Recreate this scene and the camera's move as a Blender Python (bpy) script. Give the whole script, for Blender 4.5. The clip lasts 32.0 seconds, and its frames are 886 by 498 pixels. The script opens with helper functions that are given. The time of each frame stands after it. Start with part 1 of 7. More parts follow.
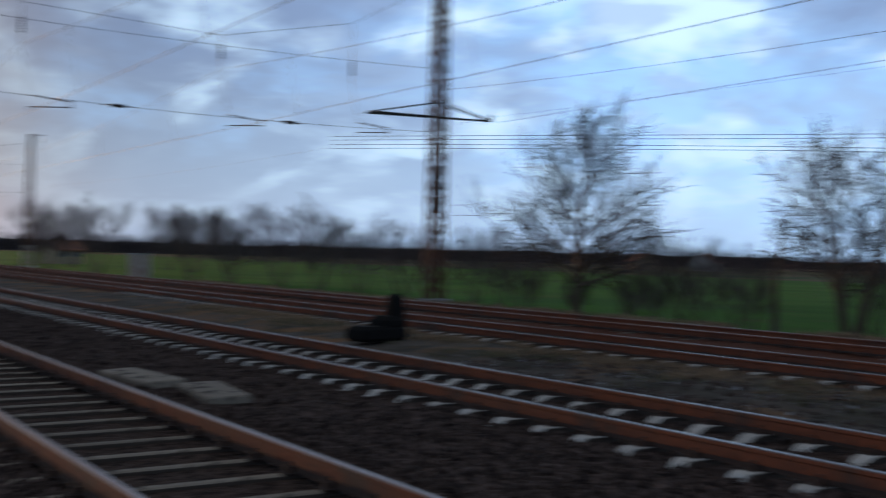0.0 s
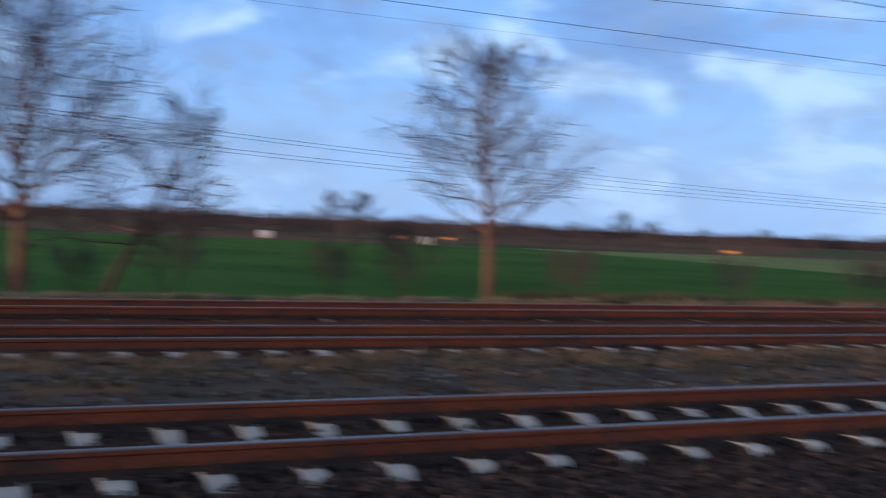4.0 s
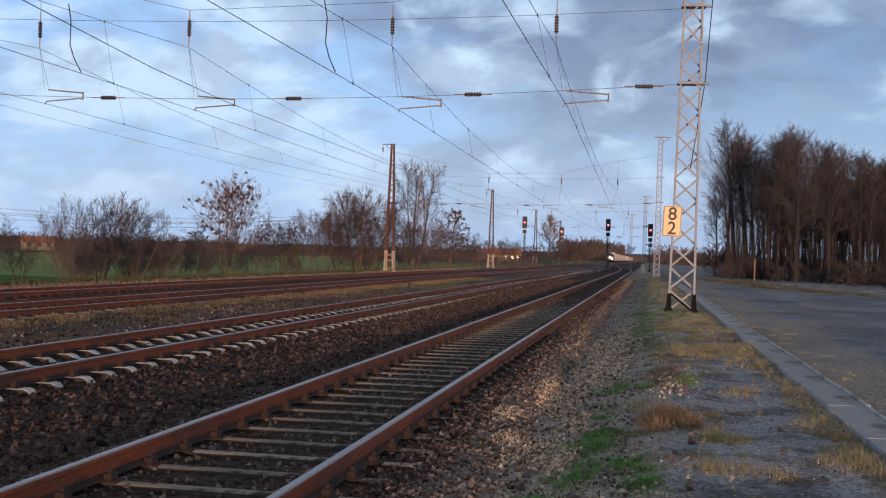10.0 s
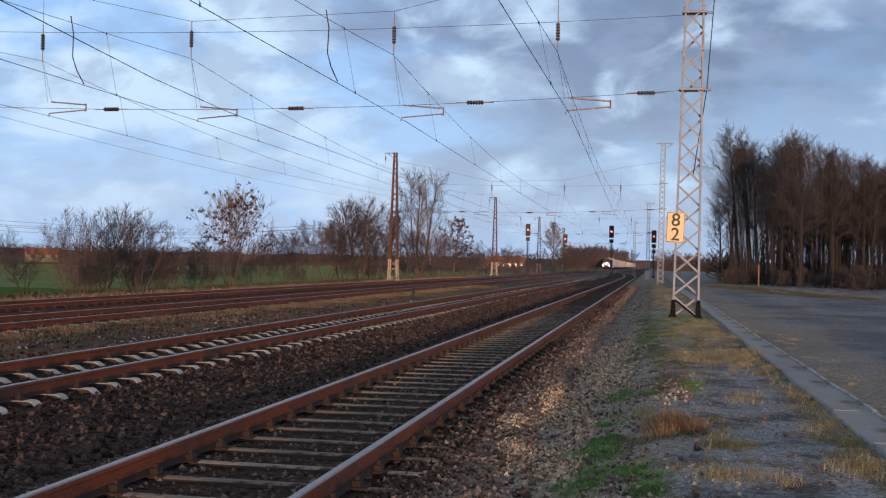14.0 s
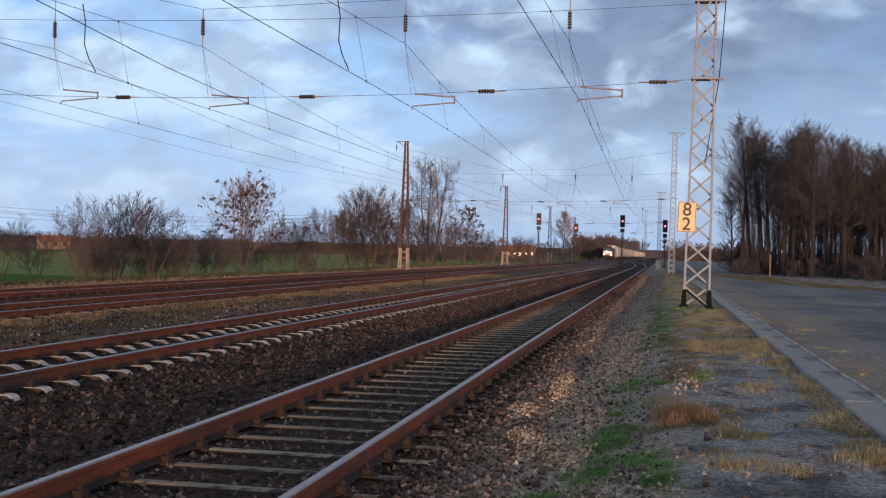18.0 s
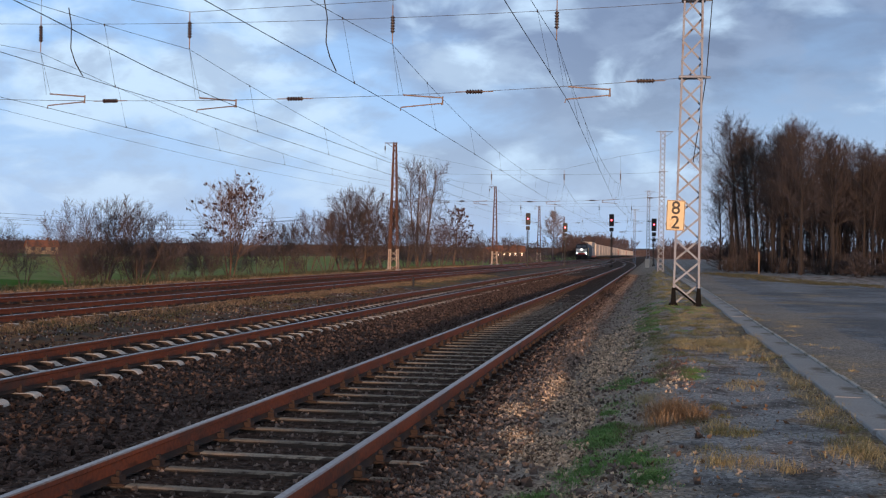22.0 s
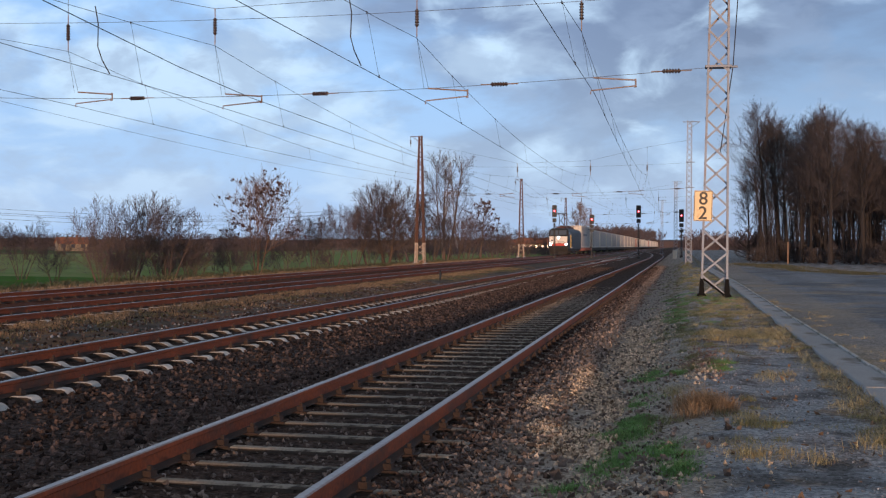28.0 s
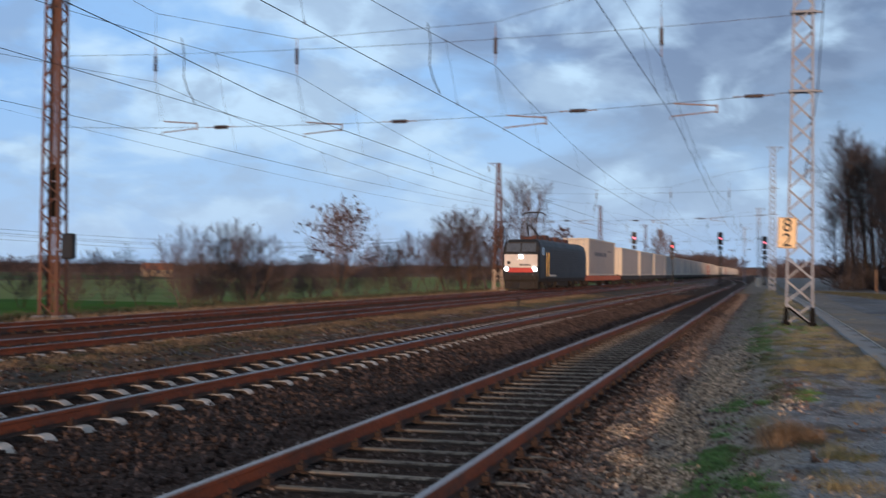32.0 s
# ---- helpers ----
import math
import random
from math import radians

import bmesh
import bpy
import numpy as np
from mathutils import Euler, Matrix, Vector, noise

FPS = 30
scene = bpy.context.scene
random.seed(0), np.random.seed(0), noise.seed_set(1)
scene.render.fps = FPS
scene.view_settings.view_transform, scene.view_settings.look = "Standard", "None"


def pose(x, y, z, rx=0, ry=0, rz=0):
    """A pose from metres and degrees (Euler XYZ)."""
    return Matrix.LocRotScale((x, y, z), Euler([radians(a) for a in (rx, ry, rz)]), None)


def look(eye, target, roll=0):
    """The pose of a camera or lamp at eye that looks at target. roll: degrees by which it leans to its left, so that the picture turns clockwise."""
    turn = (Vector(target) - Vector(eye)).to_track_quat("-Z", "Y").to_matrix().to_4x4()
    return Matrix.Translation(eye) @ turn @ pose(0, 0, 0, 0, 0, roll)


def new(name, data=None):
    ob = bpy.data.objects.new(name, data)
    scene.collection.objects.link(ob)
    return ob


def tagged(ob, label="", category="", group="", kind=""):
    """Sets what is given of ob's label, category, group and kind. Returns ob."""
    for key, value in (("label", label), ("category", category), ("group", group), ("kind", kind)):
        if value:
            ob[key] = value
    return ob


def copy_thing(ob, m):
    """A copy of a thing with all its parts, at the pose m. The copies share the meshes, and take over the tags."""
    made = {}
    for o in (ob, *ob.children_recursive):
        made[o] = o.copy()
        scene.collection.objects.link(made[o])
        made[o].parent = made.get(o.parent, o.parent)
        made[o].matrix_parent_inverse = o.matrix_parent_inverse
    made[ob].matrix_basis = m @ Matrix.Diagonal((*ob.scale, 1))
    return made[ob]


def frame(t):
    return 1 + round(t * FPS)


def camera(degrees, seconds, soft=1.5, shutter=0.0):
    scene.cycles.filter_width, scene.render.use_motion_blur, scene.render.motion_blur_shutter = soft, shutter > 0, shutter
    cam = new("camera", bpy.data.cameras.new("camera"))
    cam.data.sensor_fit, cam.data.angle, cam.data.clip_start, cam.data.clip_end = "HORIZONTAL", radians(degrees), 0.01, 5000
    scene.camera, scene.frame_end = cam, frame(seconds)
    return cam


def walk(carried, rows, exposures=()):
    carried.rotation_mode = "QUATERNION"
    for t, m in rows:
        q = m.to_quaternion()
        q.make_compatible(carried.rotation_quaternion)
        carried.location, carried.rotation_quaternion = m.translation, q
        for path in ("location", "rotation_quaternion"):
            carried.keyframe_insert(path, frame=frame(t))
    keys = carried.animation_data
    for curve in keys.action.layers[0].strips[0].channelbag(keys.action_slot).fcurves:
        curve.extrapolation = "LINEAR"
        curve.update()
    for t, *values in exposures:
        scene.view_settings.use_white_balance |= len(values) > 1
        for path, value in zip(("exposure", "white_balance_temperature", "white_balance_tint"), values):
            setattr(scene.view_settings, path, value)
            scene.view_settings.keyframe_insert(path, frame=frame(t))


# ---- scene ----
# ---------------- the camera ----------------
cam = camera(44.40, 32.0, soft=1.2, shutter=1.0)
EYE = (0.0, 0.0, 1.406)
walk(cam, [
    (0, pose(*EYE, 90.46, -1.42, 145.96)),
    (0.5, pose(*EYE, 90.64, -1.04, 136.56)),
    (1, pose(*EYE, 90.41, -0.95, 124.96)),
    (1.5, pose(*EYE, 90.46, -1.22, 114.75)),
    (2, pose(*EYE, 90.63, -1.28, 104.32)),
    (2.5, pose(*EYE, 90.43, -0.80, 93.20)),
    (3, pose(*EYE, 89.76, -0.80, 82.68)),
    (3.5, pose(*EYE, 89.94, -1.94, 73.82)),
    (4, pose(*EYE, 88.98, -2.43, 64.67)),
    (4.5, pose(*EYE, 88.87, -0.99, 52.19)),
    (6.5, pose(*EYE, 90.11, -2.08, 24.46)),
    (7, pose(*EYE, 90.54, -0.87, 19.51)),
    (7.5, pose(*EYE, 90.64, -0.27, 14.11)),
    (8, pose(*EYE, 91.02, -1.20, 11.30)),
    (8.5, pose(*EYE, 91.07, -1.14, 11.15)),
    (9, pose(*EYE, 90.70, -1.39, 10.63)),
    (9.5, pose(*EYE, 90.19, -1.70, 10.77)),
    (10, pose(*EYE, 90.30, -1.69, 10.71)),
    (10.5, pose(*EYE, 90.44, -1.86, 10.78)),
    (11, pose(*EYE, 90.50, -1.90, 10.84)),
    (11.5, pose(*EYE, 90.54, -2.05, 10.85)),
    (12, pose(*EYE, 90.64, -2.14, 10.82)),
    (12.5, pose(*EYE, 90.78, -1.85, 10.92)),
    (13, pose(*EYE, 90.85, -1.67, 11.10)),
    (13.5, pose(*EYE, 90.84, -1.29, 11.10)),
    (14, pose(*EYE, 90.73, -1.17, 10.90)),
    (14.5, pose(*EYE, 90.67, -1.10, 10.86)),
    (16.5, pose(*EYE, 90.31, -1.27, 10.99)),
    (17, pose(*EYE, 90.33, -1.36, 11.12)),
    (17.5, pose(*EYE, 90.17, -1.41, 11.28)),
    (18, pose(*EYE, 90.13, -1.38, 11.46)),
    (18.5, pose(*EYE, 90.12, -1.29, 11.54)),
    (19, pose(*EYE, 90.06, -1.30, 11.43)),
    (19.5, pose(*EYE, 90.14, -1.32, 11.27)),
    (20, pose(*EYE, 90.17, -1.46, 11.13)),
    (20.5, pose(*EYE, 90.16, -1.36, 11.07)),
    (21, pose(*EYE, 90.20, -1.19, 11.08)),
    (21.5, pose(*EYE, 90.17, -1.00, 10.98)),
    (22, pose(*EYE, 90.18, -0.79, 10.91)),
    (22.5, pose(*EYE, 90.22, -0.61, 10.92)),
    (23, pose(*EYE, 90.23, -0.48, 10.99)),
    (23.5, pose(*EYE, 90.18, -0.40, 11.03)),
    (24, pose(*EYE, 90.04, -0.34, 11.21)),
    (24.5, pose(*EYE, 90.06, -0.32, 11.38)),
    (26.5, pose(*EYE, 89.67, -0.20, 11.90)),
    (27, pose(*EYE, 89.53, -0.17, 12.03)),
    (27.5, pose(*EYE, 89.63, -0.13, 12.14)),
    (28, pose(*EYE, 89.81, -0.22, 12.31)),
    (28.5, pose(*EYE, 90.10, -0.32, 12.54)),
    (29, pose(*EYE, 90.21, -0.47, 12.74)),
    (29.5, pose(*EYE, 90.15, -0.51, 12.84)),
    (30, pose(*EYE, 90.27, -0.41, 13.11)),
    (30.5, pose(*EYE, 90.39, -0.25, 13.46)),
    (31, pose(*EYE, 90.42, -0.19, 13.95)),
    (31.5, pose(*EYE, 90.44, -0.13, 14.36)),
    (32, pose(*EYE, 91.20, -0.40, 16.43)),
], [(0.0, -0.5, 5850, 6), (1.0, -0.37, 6450, 10), (2.0, -0.34, 6450, 10), (3.0, -0.17, 5450, 9), (4.0, -0.08, 5350, 9), (6.5, -0.12, 5700, 6), (7.0, -0.12, 5750, 6), (8.0, -0.03, 6080, 10), (30.0, -0.05, 5950, 8), (32.0, -0.13, 5850, 6)])

# ---------------- light ----------------
SUN_AZ, SUN_EL = -168.0, 2.0  # degrees from +y towards -x, and above the horizon


def build_world():
    w = bpy.data.worlds.new("evening_sky")
    scene.world = w
    w.use_nodes = True
    nt = w.node_tree
    n, l = nt.nodes, nt.links
    bg = n["Background"]
    sky = n.new("ShaderNodeTexSky")
    sky.sky_type = "NISHITA"
    sky.sun_disc = False
    sky.sun_elevation = radians(SUN_EL)
    sky.sun_rotation = radians(-SUN_AZ)
    tc = n.new("ShaderNodeTexCoord")
    sep = n.new("ShaderNodeSeparateXYZ")
    l.new(tc.outputs["Generated"], sep.inputs[0])
    # clouds lie on a flat sheet overhead, so they shorten towards the horizon
    den = n.new("ShaderNodeMath")
    den.operation = "MAXIMUM"
    l.new(sep.outputs["Z"], den.inputs[0])
    den.inputs[1].default_value = 0.0
    den2 = n.new("ShaderNodeMath")
    den2.operation = "ADD"
    l.new(den.outputs[0], den2.inputs[0])
    den2.inputs[1].default_value = 0.42
    div = n.new("ShaderNodeVectorMath")
    div.operation = "DIVIDE"
    l.new(tc.outputs["Generated"], div.inputs[0])
    comb = n.new("ShaderNodeCombineXYZ")
    for k in range(3):
        l.new(den2.outputs[0], comb.inputs[k])
    l.new(comb.outputs[0], div.inputs[1])

    def clouds(scale, detail, rough, loc, stretch=(1, 1, 1), dist=0.0):
        mp = n.new("ShaderNodeMapping")
        mp.inputs["Location"].default_value = loc
        mp.inputs["Scale"].default_value = stretch
        mp.inputs["Rotation"].default_value = (0, 0, radians(35))
        l.new(div.outputs[0], mp.inputs["Vector"])
        nz = n.new("ShaderNodeTexNoise")
        nz.inputs["Scale"].default_value = scale
        nz.inputs["Detail"].default_value = detail
        nz.inputs["Roughness"].default_value = rough
        nz.inputs["Distortion"].default_value = dist
        l.new(mp.outputs[0], nz.inputs["Vector"])
        return nz.outputs["Fac"]

    def ramp(fac, lo, hi):
        mr = n.new("ShaderNodeMapRange")
        mr.interpolation_type = "SMOOTHSTEP"
        mr.inputs["From Min"].default_value = lo
        mr.inputs["From Max"].default_value = hi
        l.new(fac, mr.inputs["Value"])
        return mr.outputs["Result"]

    def blend(fac, a, b):
        mx = n.new("ShaderNodeMix")
        mx.data_type = "RGBA"
        if isinstance(fac, float):
            mx.inputs["Factor"].default_value = fac
        else:
            l.new(fac, mx.inputs["Factor"])
        for sock, val in (("A", a), ("B", b)):
            if isinstance(val, tuple):
                mx.inputs[sock].default_value = (*val, 1)
            else:
                l.new(val, mx.inputs[sock])
        return mx.outputs["Result"]

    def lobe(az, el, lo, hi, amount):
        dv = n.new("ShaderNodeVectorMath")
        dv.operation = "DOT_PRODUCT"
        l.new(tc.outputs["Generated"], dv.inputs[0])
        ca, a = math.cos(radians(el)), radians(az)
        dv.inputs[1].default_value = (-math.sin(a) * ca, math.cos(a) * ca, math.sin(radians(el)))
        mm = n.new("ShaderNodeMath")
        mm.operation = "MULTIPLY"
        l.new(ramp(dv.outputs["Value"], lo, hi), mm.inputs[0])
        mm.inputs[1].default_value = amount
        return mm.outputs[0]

    def total(*socks):
        out = socks[0]
        for q in socks[1:]:
            ad = n.new("ShaderNodeMath")
            ad.operation = "ADD"
            l.new(out, ad.inputs[0])
            l.new(q, ad.inputs[1])
            out = ad.outputs[0]
        return out

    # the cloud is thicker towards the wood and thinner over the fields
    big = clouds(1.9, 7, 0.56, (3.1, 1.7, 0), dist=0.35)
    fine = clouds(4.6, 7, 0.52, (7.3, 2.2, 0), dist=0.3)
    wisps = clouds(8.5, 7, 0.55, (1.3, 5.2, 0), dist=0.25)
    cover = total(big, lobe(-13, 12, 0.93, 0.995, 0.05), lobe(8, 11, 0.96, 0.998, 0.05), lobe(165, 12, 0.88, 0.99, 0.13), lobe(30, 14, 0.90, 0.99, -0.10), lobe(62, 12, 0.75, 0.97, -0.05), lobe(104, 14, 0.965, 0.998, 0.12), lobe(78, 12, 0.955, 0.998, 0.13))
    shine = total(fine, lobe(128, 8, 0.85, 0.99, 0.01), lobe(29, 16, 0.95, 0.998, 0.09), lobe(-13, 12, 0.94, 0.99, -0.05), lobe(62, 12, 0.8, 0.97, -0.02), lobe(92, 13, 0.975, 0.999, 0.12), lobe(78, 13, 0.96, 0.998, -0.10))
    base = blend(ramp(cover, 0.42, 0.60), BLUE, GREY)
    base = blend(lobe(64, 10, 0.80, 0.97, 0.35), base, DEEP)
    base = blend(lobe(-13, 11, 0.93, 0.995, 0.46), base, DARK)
    col = blend(ramp(shine, 0.48, 0.66), base, BRIGHT)
    puff = n.new("ShaderNodeMath")
    puff.operation = "MULTIPLY"
    l.new(ramp(wisps, 0.45, 0.64), puff.inputs[0])
    puff.inputs[1].default_value = 0.55
    col = blend(puff.outputs[0], col, MAUVE)
    # a paler band low over the horizon
    low = ramp(sep.outputs["Z"], 0.20, 0.0)
    lowm = n.new("ShaderNodeMath")
    lowm.operation = "MULTIPLY"
    l.new(low, lowm.inputs[0])
    lowm.inputs[1].default_value = 0.70
    col = blend(lowm.outputs[0], col, HORIZON)
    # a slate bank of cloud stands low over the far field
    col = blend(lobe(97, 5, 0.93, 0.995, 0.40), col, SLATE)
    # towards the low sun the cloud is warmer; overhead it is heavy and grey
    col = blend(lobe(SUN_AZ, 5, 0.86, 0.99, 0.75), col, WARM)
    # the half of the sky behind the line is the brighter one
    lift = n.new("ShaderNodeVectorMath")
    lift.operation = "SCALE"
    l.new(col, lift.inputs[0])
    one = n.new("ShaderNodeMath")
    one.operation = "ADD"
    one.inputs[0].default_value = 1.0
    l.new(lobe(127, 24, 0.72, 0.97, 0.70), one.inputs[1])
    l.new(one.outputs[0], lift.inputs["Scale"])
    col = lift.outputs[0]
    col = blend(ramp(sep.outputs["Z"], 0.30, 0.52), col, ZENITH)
    scl = n.new("ShaderNodeVectorMath")
    scl.operation = "SCALE"
    l.new(sky.outputs[0], scl.inputs[0])
    scl.inputs["Scale"].default_value = 0.03
    add = n.new("ShaderNodeVectorMath")
    add.operation = "ADD"
    l.new(scl.outputs[0], add.inputs[0])
    l.new(col, add.inputs[1])
    l.new(add.outputs[0], bg.inputs["Color"])
    bg.inputs["Strength"].default_value = SKY_STRENGTH


BLUE = (0.36, 0.57, 0.90)
GREY = (0.22, 0.29, 0.46)
BRIGHT = (0.63, 0.79, 0.97)
MAUVE = (0.30, 0.38, 0.55)
HORIZON = (0.48, 0.645, 0.86)
DARK = (0.13, 0.17, 0.28)
DEEP = (0.20, 0.40, 0.82)
SLATE = (0.21, 0.31, 0.47)
WARM = (0.42, 0.30, 0.24)
ZENITH = (0.21, 0.21, 0.22)
SKY_STRENGTH = 1.0
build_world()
sun = new("sun", bpy.data.lights.new("sun", "SUN"))
sun.data.energy, sun.data.angle, sun.data.color = 3.4, radians(0.6), (1.0, 0.59, 0.35)
sun.matrix_basis = look((-math.sin(radians(SUN_AZ)) * 100, math.cos(radians(SUN_AZ)) * 100, 100 * math.tan(radians(SUN_EL))), (0, 0, 0))


# ---------------- materials ----------------
def node_mat(name, base, dark=None, rough=0.8, metal=0.0, scale=3.0, fine=40.0, bump=0.3, bump_dist=0.01, per_object=0.0, spec=0.5, stain=None, stain_scale=0.6, stain_amount=0.4, streak=None, island=0.0):
    """A surface with variation at two scales, optional stains, and fine relief."""
    m = bpy.data.materials.new(name)
    m.use_nodes = True
    nt = m.node_tree
    n, l = nt.nodes, nt.links
    bsdf = n["Principled BSDF"]
    bsdf.inputs["Metallic"].default_value = metal
    bsdf.inputs["Specular IOR Level"].default_value = spec
    tc = n.new("ShaderNodeTexCoord")
    vec = tc.outputs["Object"]
    if streak:
        mp = n.new("ShaderNodeMapping")
        mp.inputs["Scale"].default_value = streak
        l.new(vec, mp.inputs["Vector"])
        vec = mp.outputs["Vector"]
    n1 = n.new("ShaderNodeTexNoise")
    n1.inputs["Scale"].default_value = scale
    n1.inputs["Detail"].default_value = 5
    l.new(vec, n1.inputs["Vector"])
    n2 = n.new("ShaderNodeTexNoise")
    n2.inputs["Scale"].default_value = fine
    n2.inputs["Detail"].default_value = 4
    l.new(tc.outputs["Object"], n2.inputs["Vector"])
    dark = dark or tuple(c * 0.6 for c in base)
    add = n.new("ShaderNodeMath")
    add.operation = "ADD"
    l.new(n1.outputs["Fac"], add.inputs[0])
    l.new(n2.outputs["Fac"], add.inputs[1])
    mr = n.new("ShaderNodeMapRange")
    mr.inputs["From Min"].default_value = 0.7
    mr.inputs["From Max"].default_value = 1.3
    l.new(add.outputs[0], mr.inputs["Value"])
    mix = n.new("ShaderNodeMix")
    mix.data_type = "RGBA"
    mix.inputs["A"].default_value = (*dark, 1)
    mix.inputs["B"].default_value = (*base, 1)
    l.new(mr.outputs["Result"], mix.inputs["Factor"])
    out = mix.outputs["Result"]
    if stain:
        n3 = n.new("ShaderNodeTexNoise")
        n3.inputs["Scale"].default_value = stain_scale
        n3.inputs["Detail"].default_value = 6
        n3.inputs["Roughness"].default_value = 0.65
        l.new(tc.outputs["Object"], n3.inputs["Vector"])
        r3 = n.new("ShaderNodeMapRange")
        r3.inputs["From Min"].default_value = 0.62 - stain_amount * 0.3
        r3.inputs["From Max"].default_value = 0.72 - stain_amount * 0.3
        l.new(n3.outputs["Fac"], r3.inputs["Value"])
        mx = n.new("ShaderNodeMix")
        mx.data_type = "RGBA"
        l.new(r3.outputs["Result"], mx.inputs["Factor"])
        l.new(out, mx.inputs["A"])
        mx.inputs["B"].default_value = (*stain, 1)
        out = mx.outputs["Result"]
    if per_object or island:
        if per_object:
            oi = n.new("ShaderNodeObjectInfo").outputs["Random"]
        else:
            oi = n.new("ShaderNodeNewGeometry").outputs["Random Per Island"]
        amount = per_object or island
        mr2 = n.new("ShaderNodeMapRange")
        mr2.inputs["To Min"].default_value = 1 - amount
        mr2.inputs["To Max"].default_value = 1 + amount
        l.new(oi, mr2.inputs["Value"])
        hsv = n.new("ShaderNodeHueSaturation")
        l.new(mr2.outputs["Result"], hsv.inputs["Value"])
        l.new(out, hsv.inputs["Color"])
        out = hsv.outputs["Color"]
    l.new(out, bsdf.inputs["Base Color"])
    rr = n.new("ShaderNodeMapRange")
    rr.inputs["To Min"].default_value = max(0.03, rough - 0.12)
    rr.inputs["To Max"].default_value = min(1.0, rough + 0.12)
    l.new(n1.outputs["Fac"], rr.inputs["Value"])
    l.new(rr.outputs["Result"], bsdf.inputs["Roughness"])
    if bump:
        bp = n.new("ShaderNodeBump")
        bp.inputs["Strength"].default_value = bump
        bp.inputs["Distance"].default_value = bump_dist
        l.new(n2.outputs["Fac"], bp.inputs["Height"])
        l.new(bp.outputs["Normal"], bsdf.inputs["Normal"])
    return m


def glow_mat(name, color, strength):
    m = bpy.data.materials.new(name)
    m.use_nodes = True
    b = m.node_tree.nodes["Principled BSDF"]
    b.inputs["Base Color"].default_value = (*color, 1)
    b.inputs["Emission Color"].default_value = (*color, 1)
    b.inputs["Emission Strength"].default_value = strength
    return m


# dark brown for the long sides of the sleepers
M_SLEEPER_SIDE = node_mat("sleeper_side", (0.085, 0.066, 0.054), (0.045, 0.036, 0.030), 0.92, 0, 5, 50, 0.4, 0.004)
M_RUST_DARK = node_mat("rail_foot_grime", (0.060, 0.036, 0.028), (0.028, 0.020, 0.018), 0.85, 0.0, 3, 40, 0.4, 0.004)
M_RUST = node_mat("rail_rust", (0.25, 0.062, 0.020), (0.090, 0.028, 0.014), 0.75, 0.0, 1.2, 30, 0.4, 0.004, stain=(0.07, 0.035, 0.025), stain_scale=0.9, stain_amount=0.25)
M_HEAD = node_mat("rail_head_steel", (0.30, 0.27, 0.27), (0.17, 0.13, 0.12), 0.33, 0.75, 0.7, 25, 0.03, 0.001)
M_HEAD_DULL = node_mat("rail_head_worn", (0.40, 0.33, 0.31), (0.25, 0.17, 0.14), 0.36, 0.7, 0.8, 25, 0.1, 0.001)
M_SLEEPER = node_mat("sleeper_concrete", (0.66, 0.64, 0.61), (0.50, 0.48, 0.45), 0.9, 0, 4, 60, 0.4, 0.004, per_object=0.12, stain=(0.16, 0.12, 0.09), stain_scale=3.0, stain_amount=0.02)
M_SLEEPER_OLD = node_mat("sleeper_old", (0.38, 0.33, 0.265), (0.23, 0.19, 0.15), 0.92, 0, 4, 60, 0.5, 0.006, per_object=0.22, stain=(0.06, 0.045, 0.035), stain_scale=3.5, stain_amount=0.35)
M_STONE = node_mat("ballast_stone", (0.125, 0.088, 0.076), (0.042, 0.031, 0.028), 0.95, 0, 6, 60, 0.5, 0.006, spec=0.15, island=0.8)
M_PEBBLE = node_mat("pale_gravel_stone", (0.74, 0.57, 0.41), (0.45, 0.34, 0.24), 0.92, 0, 8, 60, 0.4, 0.004, island=0.6)
M_SOIL_STONE = node_mat("soil_stone", (0.28, 0.222, 0.19), (0.10, 0.079, 0.07), 0.95, 0, 6, 60, 0.5, 0.006, spec=0.15, island=0.7)
M_RUBBLE = node_mat("brick_rubble", (0.36, 0.22, 0.165), (0.22, 0.135, 0.105), 0.92, 0, 8, 60, 0.4, 0.004, island=0.5)
M_GRIT = node_mat("grey_grit", (0.34, 0.345, 0.36), (0.18, 0.18, 0.19), 0.92, 0, 8, 60, 0.4, 0.004, island=0.7)
M_LITTER = node_mat("fallen_leaf", (0.21, 0.135, 0.085), (0.12, 0.08, 0.052), 0.9, 0, 8, 60, 0, island=0.6)
M_STEEL = node_mat("galvanised_steel", (0.31, 0.35, 0.42), (0.21, 0.235, 0.285), 0.6, 0.2, 2, 40, 0.2, 0.002, stain=(0.22, 0.15, 0.11), stain_scale=1.1, stain_amount=0.2)
M_MAST_RUST = node_mat("mast_rusty_steel", (0.165, 0.078, 0.050), (0.085, 0.045, 0.034), 0.85, 0.0, 2, 40, 0.3, 0.003, stain=(0.10, 0.06, 0.05), stain_scale=0.8, stain_amount=0.4)
M_MAST_PALE = node_mat("mast_foot_paint", (0.50, 0.44, 0.38), (0.34, 0.27, 0.22), 0.8, 0.0, 3, 40, 0.3, 0.003, stain=(0.25, 0.12, 0.07), stain_scale=1.5, stain_amount=0.3)
M_TAR = node_mat("tarred_foot", (0.010, 0.010, 0.010), (0.006, 0.006, 0.006), 0.9, 0, 6, 40, 0.4, 0.005, spec=0.2)
M_WIRE = node_mat("dark_wire", (0.055, 0.05, 0.05), (0.03, 0.03, 0.03), 0.6, 0.4, 4, 40, 0)
